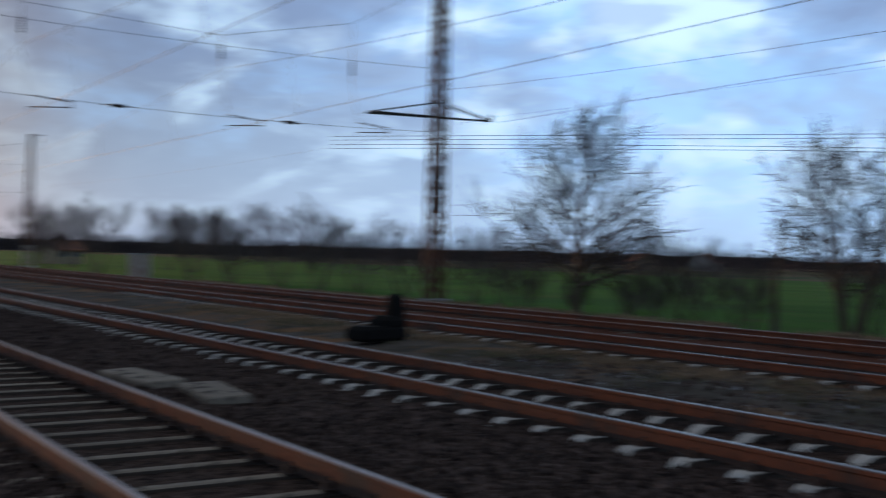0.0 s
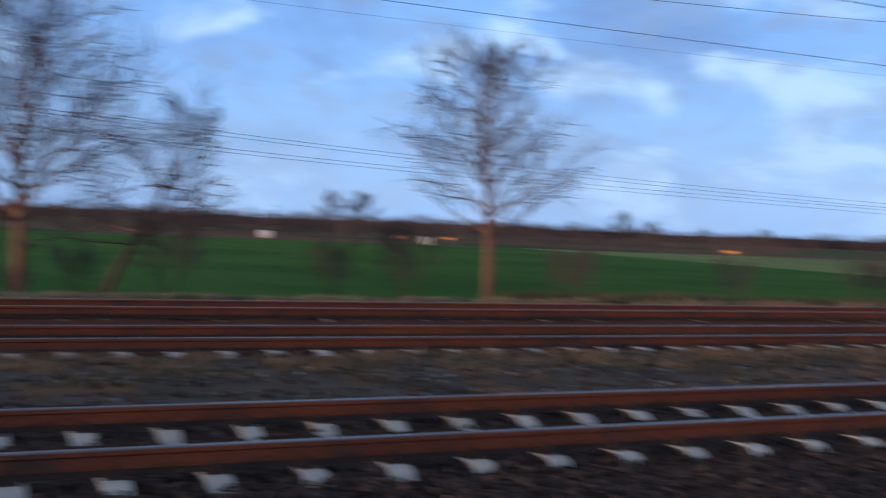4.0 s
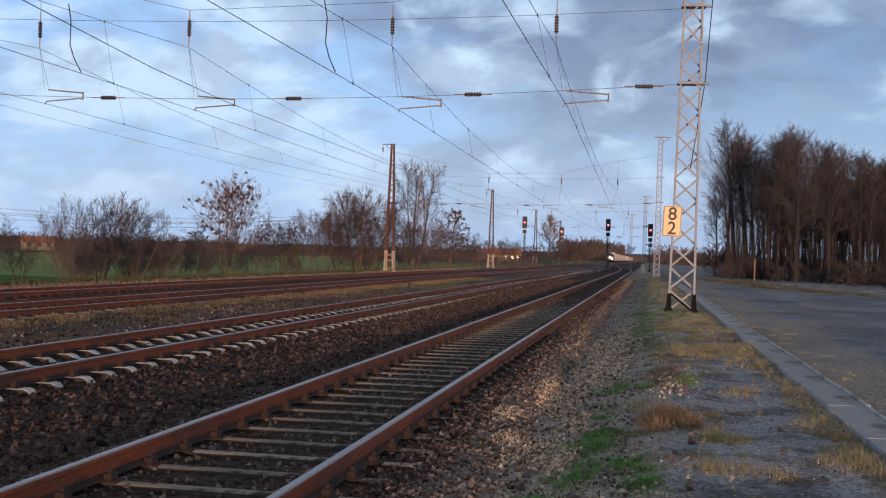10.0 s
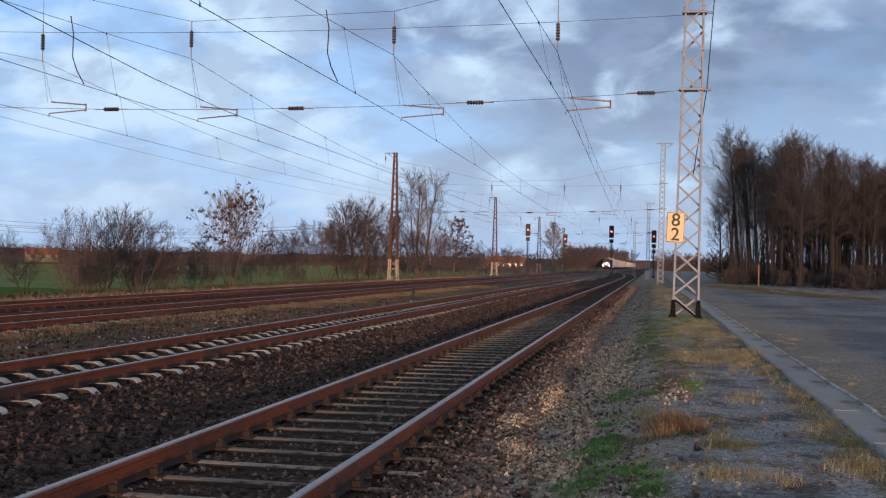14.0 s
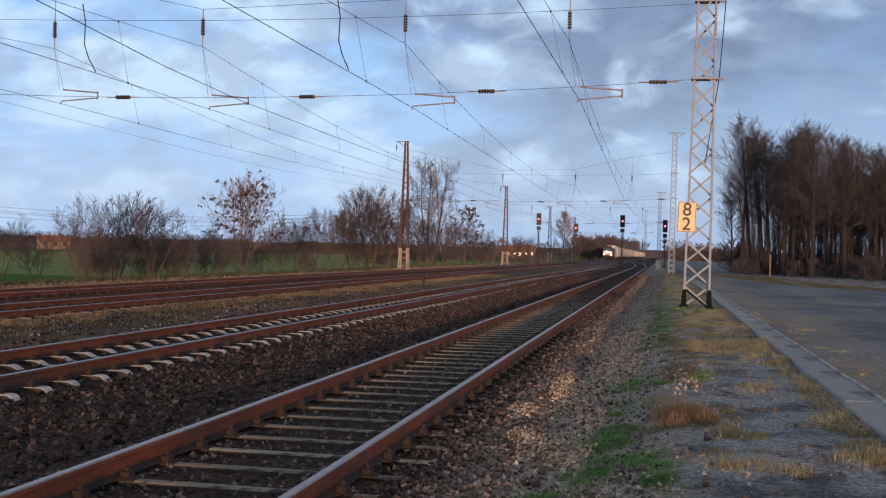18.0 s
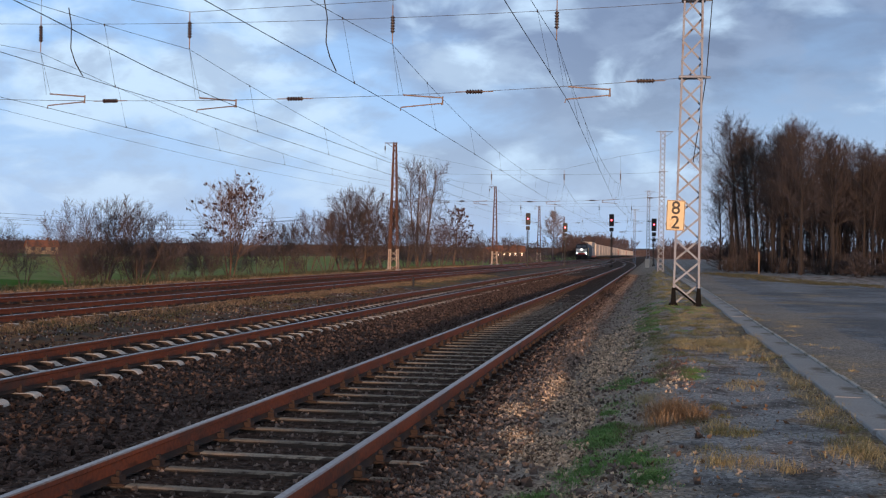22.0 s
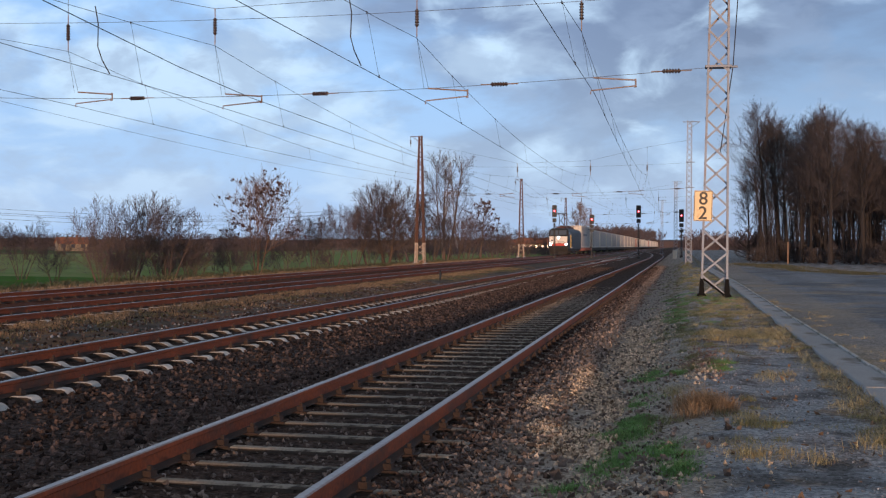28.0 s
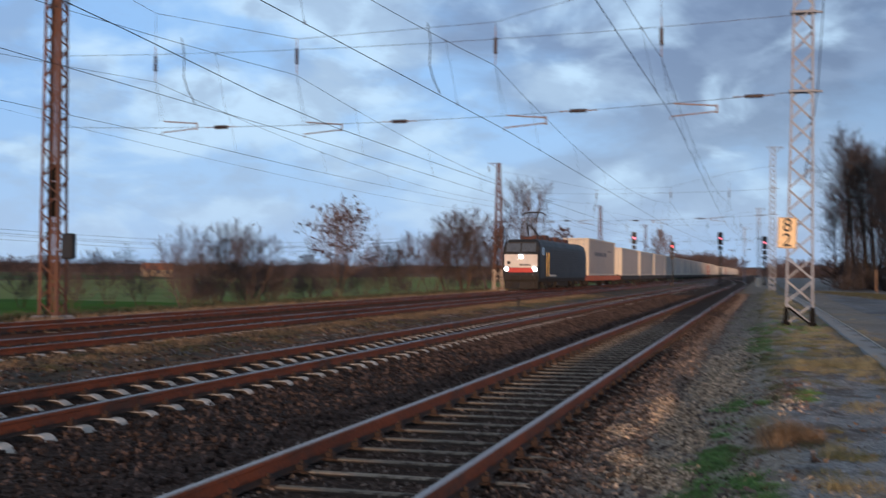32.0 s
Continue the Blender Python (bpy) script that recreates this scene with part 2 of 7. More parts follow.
M_INSUL = node_mat("brown_insulator", (0.06, 0.035, 0.03), (0.03, 0.02, 0.018), 0.35, 0, 8, 40, 0)
M_ARM = node_mat("arm_tube", (0.33, 0.26, 0.24), (0.22, 0.16, 0.14), 0.6, 0.3, 5, 40, 0.1, 0.001)
M_BARK = node_mat("bark", (0.15, 0.10, 0.075), (0.07, 0.05, 0.04), 0.95, 0, 3, 30, 0.7, 0.015)
M_BARK_WARM = node_mat("bark_warm", (0.24, 0.125, 0.078), (0.115, 0.066, 0.045), 0.95, 0, 3, 30, 0.7, 0.015)
M_TWIG = node_mat("twigs", (0.106, 0.083, 0.081), (0.060, 0.048, 0.047), 0.95, 0, 1, 20, 0, island=0.3)
M_TWIG_DARK = node_mat("dark_twigs", (0.098, 0.076, 0.074), (0.056, 0.044, 0.043), 0.95, 0, 1, 20, 0, island=0.3)
M_TWIG_PALE = node_mat("pale_twigs", (0.21, 0.165, 0.155), (0.125, 0.098, 0.096), 0.95, 0, 1, 20, 0, island=0.3)
M_DEADLEAF = node_mat("withered_leaf", (0.085, 0.045, 0.04), (0.045, 0.025, 0.025), 0.9, 0, 4, 20, 0, island=0.4)
M_EDGING = node_mat("edging_stone", (0.60, 0.59, 0.56), (0.42, 0.41, 0.39), 0.9, 0, 2.0, 50, 0.3, 0.004, stain=(0.24, 0.22, 0.18), stain_scale=1.6, stain_amount=0.35)
M_CONCRETE = node_mat("concrete", (0.42, 0.42, 0.42), (0.29, 0.29, 0.295), 0.9, 0, 1.5, 50, 0.3, 0.004, stain=(0.17, 0.15, 0.12), stain_scale=1.3, stain_amount=0.25, per_object=0.08)
M_WOOD_POST = node_mat("weathered_post", (0.34, 0.22, 0.14), (0.18, 0.11, 0.08), 0.9, 0, 3, 40, 0.4, 0.004)
M_SIGN = node_mat("sign_yellow", (0.90, 0.68, 0.40), (0.82, 0.60, 0.34), 0.55, 0, 2, 30, 0.05, 0.001, stain=(0.55, 0.33, 0.13), stain_scale=3, stain_amount=0.08)
# bark darkened in its colour for the shade over the right wood
M_ALDER_SHADED = node_mat("shaded_alder_bark", (0.040, 0.033, 0.031), (0.022, 0.018, 0.017), 0.95, 0, 3, 30, 0.6, 0.015)
M_ALDER_TWIG = node_mat("dark_alder_twigs", (0.094, 0.077, 0.075), (0.052, 0.043, 0.042), 0.95, 0, 1, 20, 0, island=0.3)
M_BLACK = node_mat("black_paint", (0.02, 0.02, 0.022), (0.012, 0.012, 0.013), 0.5, 0, 3, 40, 0.05, 0.001)
M_WHITE = node_mat("white_paint", (0.75, 0.74, 0.72), (0.6, 0.58, 0.55), 0.5, 0, 2, 40, 0.05, 0.001)
M_RED_GLOW = glow_mat("red_signal_light", (1.0, 0.05, 0.07), 3.0)
M_RED_CORE = glow_mat("red_signal_core", (1.0, 0.30, 0.38), 7.0)
M_RED_DIM = glow_mat("dim_red_signal_light", (1.0, 0.06, 0.05), 3.0)
M_HEADLIGHT = glow_mat("headlight", (1.0, 0.97, 0.92), 16.0)


# ---------------- mesh building ----------------
class Build:
    """Gathers vertices and faces for one mesh."""

    def __init__(self):
        self.v, self.f, self.s = [], [], []

    def quadbox(self, lo, hi, m=None, slot=0):
        (a, b, c), (d, e, g) = lo, hi
        i = len(self.v)
        pts = [(a, b, c), (d, b, c), (d, e, c), (a, e, c), (a, b, g), (d, b, g), (d, e, g), (a, e, g)]
        self.v += [tuple(m @ Vector(p)) for p in pts] if m else pts
        for q in ((0, 3, 2, 1), (4, 5, 6, 7), (0, 1, 5, 4), (1, 2, 6, 5), (2, 3, 7, 6), (3, 0, 4, 7)):
            self.f.append(tuple(i + k for k in q))
            self.s.append(slot)
        return self

    def box(self, c, size, m=None, slot=0, bevel=0.0):
        h = [s / 2 for s in size]
        if not bevel:
            return self.quadbox([c[k] - h[k] for k in range(3)], [c[k] + h[k] for k in range(3)], m, slot)
        prof = [(-h[0] + bevel, -h[1]), (h[0] - bevel, -h[1]), (h[0], -h[1] + bevel), (h[0], h[1] - bevel), (h[0] - bevel, h[1]), (-h[0] + bevel, h[1]), (-h[0], h[1] - bevel), (-h[0], -h[1] + bevel)]
        inner = [(x * (1 - bevel / h[0]), y * (1 - bevel / h[1])) for x, y in prof]
        rings = [(inner, -h[2]), (prof, -h[2] + bevel), (prof, h[2] - bevel), (inner, h[2])]
        i = len(self.v)
        for pr, z in rings:
            for x, y in pr:
                p = Vector((c[0] + x, c[1] + y, c[2] + z))
                self.v.append(tuple(m @ p if m else p))
        for r in range(3):
            for k in range(8):
                k2 = (k + 1) % 8
                self.f.append((i + r * 8 + k, i + r * 8 + k2, i + r * 8 + 8 + k2, i + r * 8 + 8 + k))
                self.s.append(slot)
        self.f += [tuple(i + k for k in range(7, -1, -1)), tuple(i + 24 + k for k in range(8))]
        self.s += [slot, slot]
        return self

    def tube(self, p, q, r, r2=None, n=4, slot=0, caps=True):
        p, q = Vector(p), Vector(q)
        r2 = r if r2 is None else r2
        d = q - p
        if d.length < 1e-6:
            return self
        d.normalize()
        a = d.orthogonal().normalized()
        b = d.cross(a)
        i = len(self.v)
        for c, rad in ((p, r), (q, r2)):
            for k in range(n):
                t = 2 * math.pi * (k + 0.5) / n
                self.v.append(tuple(c + a * (rad * math.cos(t)) + b * (rad * math.sin(t))))
        for k in range(n):
            k2 = (k + 1) % n
            self.f.append((i + k, i + k2, i + n + k2, i + n + k))
            self.s.append(slot)
        if caps:
            self.f += [tuple(i + k for k in range(n - 1, -1, -1)), tuple(i + n + k for k in range(n))]
            self.s += [slot, slot]
        return self

    def line(self, pts, r, n=4, slot=0):
        """A bent tube through the points, joined at the bends."""
        pts = [Vector(p) for p in pts]
        i = len(self.v)
        for j, p in enumerate(pts):
            d = (pts[min(j + 1, len(pts) - 1)] - pts[max(j - 1, 0)]).normalized()
            a = d.cross(Vector((0, 0, 1)))
            a = a.normalized() if a.length > 1e-4 else Vector((1, 0, 0))
            b = d.cross(a)
            rad = r[j] if isinstance(r, (list, tuple)) else r
            for k in range(n):
                t = 2 * math.pi * (k + 0.5) / n
                self.v.append(tuple(p + a * (rad * math.cos(t)) + b * (rad * math.sin(t))))
        for j in range(len(pts) - 1):
            for k in range(n):
                k2 = (k + 1) % n
                self.f.append((i + j * n + k, i + j * n + k2, i + (j + 1) * n + k2, i + (j + 1) * n + k))
                self.s.append(slot)
        self.f += [tuple(i + k for k in range(n - 1, -1, -1)), tuple(i + (len(pts) - 1) * n + k for k in range(n))]
        self.s += [slot, slot]
        return self

    def lathe(self, prof, c, axis="z", n=12, slot=0):
        """Rings (radius, height) turned about an axis through c."""
        i = len(self.v)
        for r, z in prof:
            for k in range(n):
                t = 2 * math.pi * k / n
                a, b = r * math.cos(t), r * math.sin(t)
                p = {"z": (a, b, z), "x": (z, a, b), "y": (b, z, a)}[axis]
                self.v.append((c[0] + p[0], c[1] + p[1], c[2] + p[2]))
        for j in range(len(prof) - 1):
            for k in range(n):
                k2 = (k + 1) % n
                self.f.append((i + j * n + k, i + j * n + k2, i + (j + 1) * n + k2, i + (j + 1) * n + k))
                self.s.append(slot)
        self.f += [tuple(i + k for k in range(n - 1, -1, -1)), tuple(i + (len(prof) - 1) * n + k for k in range(n))]
        self.s += [slot, slot]
        return self

    def sweep(self, prof, path, slots=None):
        """A closed profile (x, z) carried along the points of path, which run mainly along y."""
        i, n = len(self.v), len(prof)
        for p in path:
            for x, z in prof:
                self.v.append((p[0] + x, p[1], p[2] + z))
        for j in range(len(path) - 1):
            for k in range(n):
                k2 = (k + 1) % n
                self.f.append((i + j * n + k, i + j * n + k2, i + (j + 1) * n + k2, i + (j + 1) * n + k))
                self.s.append(slots[k] if slots else 0)
        self.f += [tuple(i + k for k in range(n - 1, -1, -1)), tuple(i + (len(path) - 1) * n + k for k in range(n))]
        self.s += [0, 0]
        return self

    def mesh(self, name, *mats):
        me = bpy.data.meshes.new(name)
        me.from_pydata(self.v, [], self.f)
        for m in mats:
            me.materials.append(m)
        if len(mats) > 1:
            me.polygons.foreach_set("material_index", self.s)
        me.update()
        return me


def part(name, built, mats, parent, label="", smooth=False):
    """One mesh object, under a thing or a part."""
    mats = mats if isinstance(mats, (list, tuple)) else [mats]
    me = built if isinstance(built, bpy.types.Mesh) else built.mesh(name, *mats)
    if smooth:
        me.polygons.foreach_set("use_smooth", [True] * len(me.polygons))
    ob = new(name, me)
    ob.parent = parent
    return tagged(ob, label)


def empty(name, m=None, label="", category="", group="", kind=""):
    ob = new(name)
    ob.empty_display_size = 0.1
    if m is not None:
        ob.matrix_basis = m
    return tagged(ob, label, category, group, kind)


def smooth01(t):
    t = min(1.0, max(0.0, t))
    return t * t * (3 - 2 * t)


# ---------------- the plan ----------------
# Four straight tracks along y; rail heads at z = 0. The shot is taken from a strip of waste ground beside the first track.
TRACK_X = (-2.82, -7.50, -13.64, -18.17)
WIRE_X = (-2.80, -7.60, -13.94, -18.90)
SPANS = (-160.0, -97.0, -34.0, 30.9, 94.0, 157.0, 220.0, 283.0)


def swing(k, y):
    """How far a track leaves its straight line far off: the two nearer ones swing over to the others, which bend a little."""
    if k == 0:
        return -12.0 * smooth01((y - 130) / 330)
    if k == 1:
        return -7.4 * smooth01((y - 160) / 320)
    return 0.85 * smooth01((y - 60) / 75)


def track_x(k, y):
    """The centre line of track k."""
    return TRACK_X[k] + swing(k, y)


def wire_x(k, y):
    """The line along which the wires of track k are hung."""
    return WIRE_X[k] + (swing(k, y) if k < 2 else 0.0)


def ground_z(x, y):
    """The lie of the land."""
    if x < -21.0:
        z = -0.22 - 0.42 * smooth01((-21.0 - x) / 7.0)
    elif x < -1.0:
        z = -0.23
    else:
        z = -0.23 + 0.25 * smooth01((x + 1.0) / 1.5)
    bed = 0.0
    for k in range(4):
        d = abs(x - TRACK_X[k])
        bed += (0.030, 0.008, 0.03, 0.045)[k] * (1 - smooth01((d - 1.3) / 0.8))
    # loose stone has crept over the sleeper ends
    bed += 0.06 * smooth01((x + 1.86) / 0.12) * (1 - smooth01((x + 1.3) / 0.4)) * smooth01((y - 8.5) / 4) * (1 - smooth01((y - 18) / 8)) if y > 8.5 else 0.0
    near = 1.0 if -40 < y < 60 else 0.4
    flat = 0.4 if -4.3 < x < -1.3 or -9.1 < x < -6.1 else 1.0
    bump = 0.035 * noise.noise(Vector((x * 0.9, y * 0.9, 0))) + 0.02 * noise.noise(Vector((x * 3.1, y * 3.1, 4)))
    if -12.2 < x < -10.2:
        z += 0.06
    if x > 2.15:
        bump *= 0.35
        z -= 0.03
        if y > 62:
            z += 0.25 * smooth01((y - 62) / 10)
    if x < -30:
        bump *= 2.0
    return z + bed + bump * near * flat


def axis_steps(stops):
    out = []
    for a, b, step in stops:
        n = max(1, round((b - a) / step))
        out += [a + (b - a) * i / n for i in range(n)]
    return out + [stops[-1][1]]


def zone(x, y):
    """Which surface lies here: 0 ballast, 1 verge, 2 yard, 3 field, 4 far land, 5 middle strip."""
    if x < -1260 or y < -900 or y > 1500 or x > 700:
        return 4
    if x < -127:
        return 4
    if x < -24:
        return 6 if y > 56 - 0.12 * x else 3
    if x < -20.6:
        return 5
    if -12.6 < x < -9.7:
        return 5
    if x < -1.9:
        return 0
    if x < 2.1:
        return 1
    edge = 72 - (x - 3.5) * 2.2
    if y < edge and x < 40:
        return 2
    return 1


def build_ground():
    xs = axis_steps([(-4000, -1300, 900), (-1300, -127, 150), (-127, -30, 6), (-30, -21, 0.6), (-21, -9, 0.3), (-9, 3, 0.2), (3, 14, 0.5), (14, 40, 3), (40, 700, 110), (700, 4000, 1100)])
    ys = axis_steps([(-4000, -900, 775), (-900, -120, 60), (-120, -30, 3), (-30, -8, 0.5), (-8, 3, 0.4), (3, 40, 0.25), (40, 90, 0.8), (90, 300, 5), (300, 1500, 60), (1500, 4000, 1250)])
    b = Build()
    nx = len(xs)
    for y in ys:
        for x in xs:
            b.v.append((x, y, ground_z(x, y)))
    for j in range(len(ys) - 1):
        for i in range(nx - 1):
            b.f.append((j * nx + i, j * nx + i + 1, (j + 1) * nx + i + 1, (j + 1) * nx + i))
            b.s.append(zone((xs[i] + xs[i + 1]) / 2, (ys[j] + ys[j + 1]) / 2))
    me = b.mesh("ground", M_BALLAST, M_VERGE, M_YARD, M_FIELD, M_FARLAND, M_STRIP, M_MEADOW)
    me.polygons.foreach_set("use_smooth", [True] * len(me.polygons))
    tagged(new("ground", me), "railway land with dark ballast, gravel verge and green field", "ground", kind="structure")


def patchy(name, layers, rough=0.95, bump=0.6, bump_dist=0.03, fine=30.0, strips=(), far=None):
    """A ground surface: layers of (colour, noise scale, lower, upper) laid over each other."""
    m = bpy.data.materials.new(name)
    m.use_nodes = True
    nt = m.node_tree
    n, l = nt.nodes, nt.links
    bsdf = n["Principled BSDF"]
    bsdf.inputs["Roughness"].default_value = rough
    bsdf.inputs["Specular IOR Level"].default_value = 0.06
    tc = n.new("ShaderNodeTexCoord")
    out = None
    for i, (col, sc, lo, hi) in enumerate(layers):
        if i == 0:
            rgb = n.new("ShaderNodeRGB")
            rgb.outputs[0].default_value = (*col, 1)
            out = rgb.outputs[0]
            continue
        mp = n.new("ShaderNodeMapping")
        mp.inputs["Location"].default_value = (i * 7.3, i * 3.1, i)
        l.new(tc.outputs["Object"], mp.inputs["Vector"])
        nz = n.new("ShaderNodeTexNoise")
        nz.inputs["Scale"].default_value = sc
        nz.inputs["Detail"].default_value = 7
        nz.inputs["Roughness"].default_value = 0.62
        l.new(mp.outputs["Vector"], nz.inputs["Vector"])
        mr = n.new("ShaderNodeMapRange")
        mr.inputs["From Min"].default_value = lo
        mr.inputs["From Max"].default_value = hi
        l.new(nz.outputs["Fac"], mr.inputs["Value"])
        mx = n.new("ShaderNodeMix")
        mx.data_type = "RGBA"
        l.new(mr.outputs["Result"], mx.inputs["Factor"])
        l.new(out, mx.inputs["A"])
        mx.inputs["B"].default_value = (*col, 1)
        out = mx.outputs["Result"]
    if strips:
        sep = n.new("ShaderNodeSeparateXYZ")
        l.new(tc.outputs["Object"], sep.inputs[0])
        wob = n.new("ShaderNodeTexNoise")
        wob.inputs["Scale"].default_value = 1.3
        wob.inputs["Detail"].default_value = 6
        wob.inputs["Roughness"].default_value = 0.7
        l.new(tc.outputs["Object"], wob.inputs["Vector"])
        add = n.new("ShaderNodeMath")
        add.operation = "MULTIPLY_ADD"
        l.new(wob.outputs["Fac"], add.inputs[0])
        add.inputs[1].default_value = 1.1
        l.new(sep.outputs["X"], add.inputs[2])
        for x0, x1, col, most in strips:
            fac = None
            for a, sgn in ((x0, 1), (x1, -1)):
                mr = n.new("ShaderNodeMapRange")
                mr.interpolation_type = "SMOOTHSTEP"
                mr.inputs["From Min"].default_value = a + 0.55 - 0.12 * sgn
                mr.inputs["From Max"].default_value = a + 0.55 + 0.12 * sgn
                l.new(add.outputs[0], mr.inputs["Value"])
                if fac is None:
                    fac = mr.outputs["Result"]
                else:
                    mu = n.new("ShaderNodeMath")
                    mu.operation = "MULTIPLY"
                    l.new(fac, mu.inputs[0])
                    l.new(mr.outputs["Result"], mu.inputs[1])
                    mu2 = n.new("ShaderNodeMath")
                    mu2.operation = "MULTIPLY"
                    l.new(mu.outputs[0], mu2.inputs[0])
                    mu2.inputs[1].default_value = most
                    fac = mu2.outputs[0]
            mx = n.new("ShaderNodeMix")
            mx.data_type = "RGBA"
            l.new(fac, mx.inputs["Factor"])
            l.new(out, mx.inputs["A"])
            mx.inputs["B"].default_value = (*col, 1)
            out = mx.outputs["Result"]
        # further along, the gravel beside the track gives way to dark trodden soil
        if far:
            mr = n.new("ShaderNodeMapRange")
            mr.interpolation_type = "SMOOTHSTEP"
            mr.inputs["From Min"].default_value, mr.inputs["From Max"].default_value = 17.0, 30.0
            l.new(sep.outputs["Y"], mr.inputs["Value"])
            mx2 = n.new("ShaderNodeMapRange")
            mx2.interpolation_type = "SMOOTHSTEP"
            mx2.inputs["From Min"].default_value, mx2.inputs["From Max"].default_value = 0.95, 0.45
            l.new(add.outputs[0], mx2.inputs["Value"])
            mu = n.new("ShaderNodeMath")
            mu.operation = "MULTIPLY"
            l.new(mr.outputs["Result"], mu.inputs[0])
            l.new(mx2.outputs["Result"], mu.inputs[1])
            mu2 = n.new("ShaderNodeMath")
            mu2.operation = "MULTIPLY"
            mu2.inputs[1].default_value = 0.85
            l.new(mu.outputs[0], mu2.inputs[0])
            mx = n.new("ShaderNodeMix")
            mx.data_type = "RGBA"
            l.new(mu2.outputs[0], mx.inputs["Factor"])
            l.new(out, mx.inputs["A"])
            mx.inputs["B"].default_value = (*far, 1)
            out = mx.outputs["Result"]
        # grains of all sizes break the colour up
        gr = n.new("ShaderNodeTexVoronoi")
        gr.inputs["Scale"].default_value = 38
        l.new(tc.outputs["Object"], gr.inputs["Vector"])
        hsv = n.new("ShaderNodeHueSaturation")
        mr = n.new("ShaderNodeMapRange")
        mr.inputs["To Min"].default_value = 0.45
        mr.inputs["To Max"].default_value = 1.5
        bw = n.new("ShaderNodeRGBToBW")
        l.new(gr.outputs["Color"], bw.inputs[0])
        l.new(bw.outputs[0], mr.inputs["Value"])
        l.new(mr.outputs["Result"], hsv.inputs["Value"])
        l.new(out, hsv.inputs["Color"])
        out = hsv.outputs["Color"]
    l.new(out, bsdf.inputs["Base Color"])
    vo = n.new("ShaderNodeTexVoronoi")
    vo.inputs["Scale"].default_value = fine
    l.new(tc.outputs["Object"], vo.inputs["Vector"])
    bp = n.new("ShaderNodeBump")
    bp.inputs["Strength"].default_value = bump
    bp.inputs["Distance"].default_value = bump_dist
    l.new(vo.outputs["Distance"], bp.inputs["Height"])
    l.new(bp.outputs["Normal"], bsdf.inputs["Normal"])
    return m


M_BALLAST = patchy("ballast", [((0.105, 0.074, 0.062), 0, 0, 0), ((0.036, 0.027, 0.024), 9.0, 0.45, 0.62), ((0.085, 0.05, 0.034), 4.0, 0.60, 0.75), ((0.07, 0.06, 0.055), 22.0, 0.64, 0.72)], bump=0.9, bump_dist=0.04, fine=22, strips=((-21.0, -12.4, (0.150, 0.062, 0.040), 0.85),))
M_VERGE = patchy("verge_gravel", [((0.36, 0.37, 0.385), 0, 0, 0), ((0.165, 0.16, 0.16), 1.6, 0.46, 0.58), ((0.36, 0.37, 0.40), 3.1, 0.58, 0.70), ((0.30, 0.23, 0.17), 1.3, 0.57, 0.68), ((0.17, 0.17, 0.08), 0.9, 0.60, 0.70)], bump=0.8, bump_dist=0.02, fine=45,
                 strips=((-3.0, -1.45, (0.105, 0.075, 0.062), 1.0), (-1.45, -0.95, (0.33, 0.26, 0.21), 0.85), (-0.95, -0.35, (0.46, 0.38, 0.30), 0.85), (-0.45, 0.25, (0.45, 0.385, 0.31), 0.7), (1.4, 1.8, (0.27, 0.21, 0.12), 0.6)), far=(0.33, 0.285, 0.245))
M_YARD = patchy("yard_asphalt", [((0.27, 0.29, 0.32), 0, 0, 0), ((0.155, 0.175, 0.205), 0.28, 0.44, 0.58), ((0.35, 0.30, 0.24), 0.33, 0.55, 0.67), ((0.20, 0.15, 0.10), 1.4, 0.58, 0.72), ((0.38, 0.38, 0.40), 6.0, 0.60, 0.70)], bump=0.5, bump_dist=0.012, fine=55, strips=((2.0, 2.35, (0.27, 0.23, 0.16), 0.5), (2.35, 3.6, (0.36, 0.31, 0.25), 0.5), (4.2, 5.4, (0.17, 0.175, 0.19), 0.4)))
M_FIELD = patchy("green_field", [((0.088, 0.195, 0.024), 0, 0, 0), ((0.062, 0.145, 0.018), 0.08, 0.45, 0.6), ((0.108, 0.138, 0.030), 0.4, 0.55, 0.75)], bump=0.8, bump_dist=0.05, fine=9)
M_MEADOW = patchy("pale_meadow", [((0.26, 0.31, 0.11), 0, 0, 0), ((0.20, 0.27, 0.08), 0.05, 0.45, 0.6), ((0.32, 0.30, 0.14), 0.3, 0.55, 0.7)], bump=0.8, bump_dist=0.05, fine=9)
M_FARLAND = patchy("far_meadow", [((0.105, 0.135, 0.045), 0, 0, 0), ((0.19, 0.11, 0.06), 0.006, 0.45, 0.55), ((0.06, 0.09, 0.03), 0.02, 0.52, 0.6)], bump=0.4, bump_dist=0.05, fine=5)
M_STRIP = patchy("dry_grass_strip", [((0.15, 0.13, 0.115), 0, 0, 0), ((0.085, 0.078, 0.066), 1.2, 0.45, 0.6), ((0.26, 0.15, 0.08), 0.8, 0.50, 0.64), ((0.11, 0.10, 0.09), 9.0, 0.60, 0.72)], bump=0.8, bump_dist=0.03, fine=25)

RAIL_PROFILE = ((-0.0625, -0.159), (0.0625, -0.159), (0.0625, -0.148), (0.010, -0.128), (0.008, -0.050), (0.0335, -0.036), (0.0335, -0.008), (0.024, 0.0), (-0.024, 0.0), (-0.0335, -0.008), (-0.0335, -0.036), (-0.008, -0.050), (-0.010, -0.128), (-0.0625, -0.148))


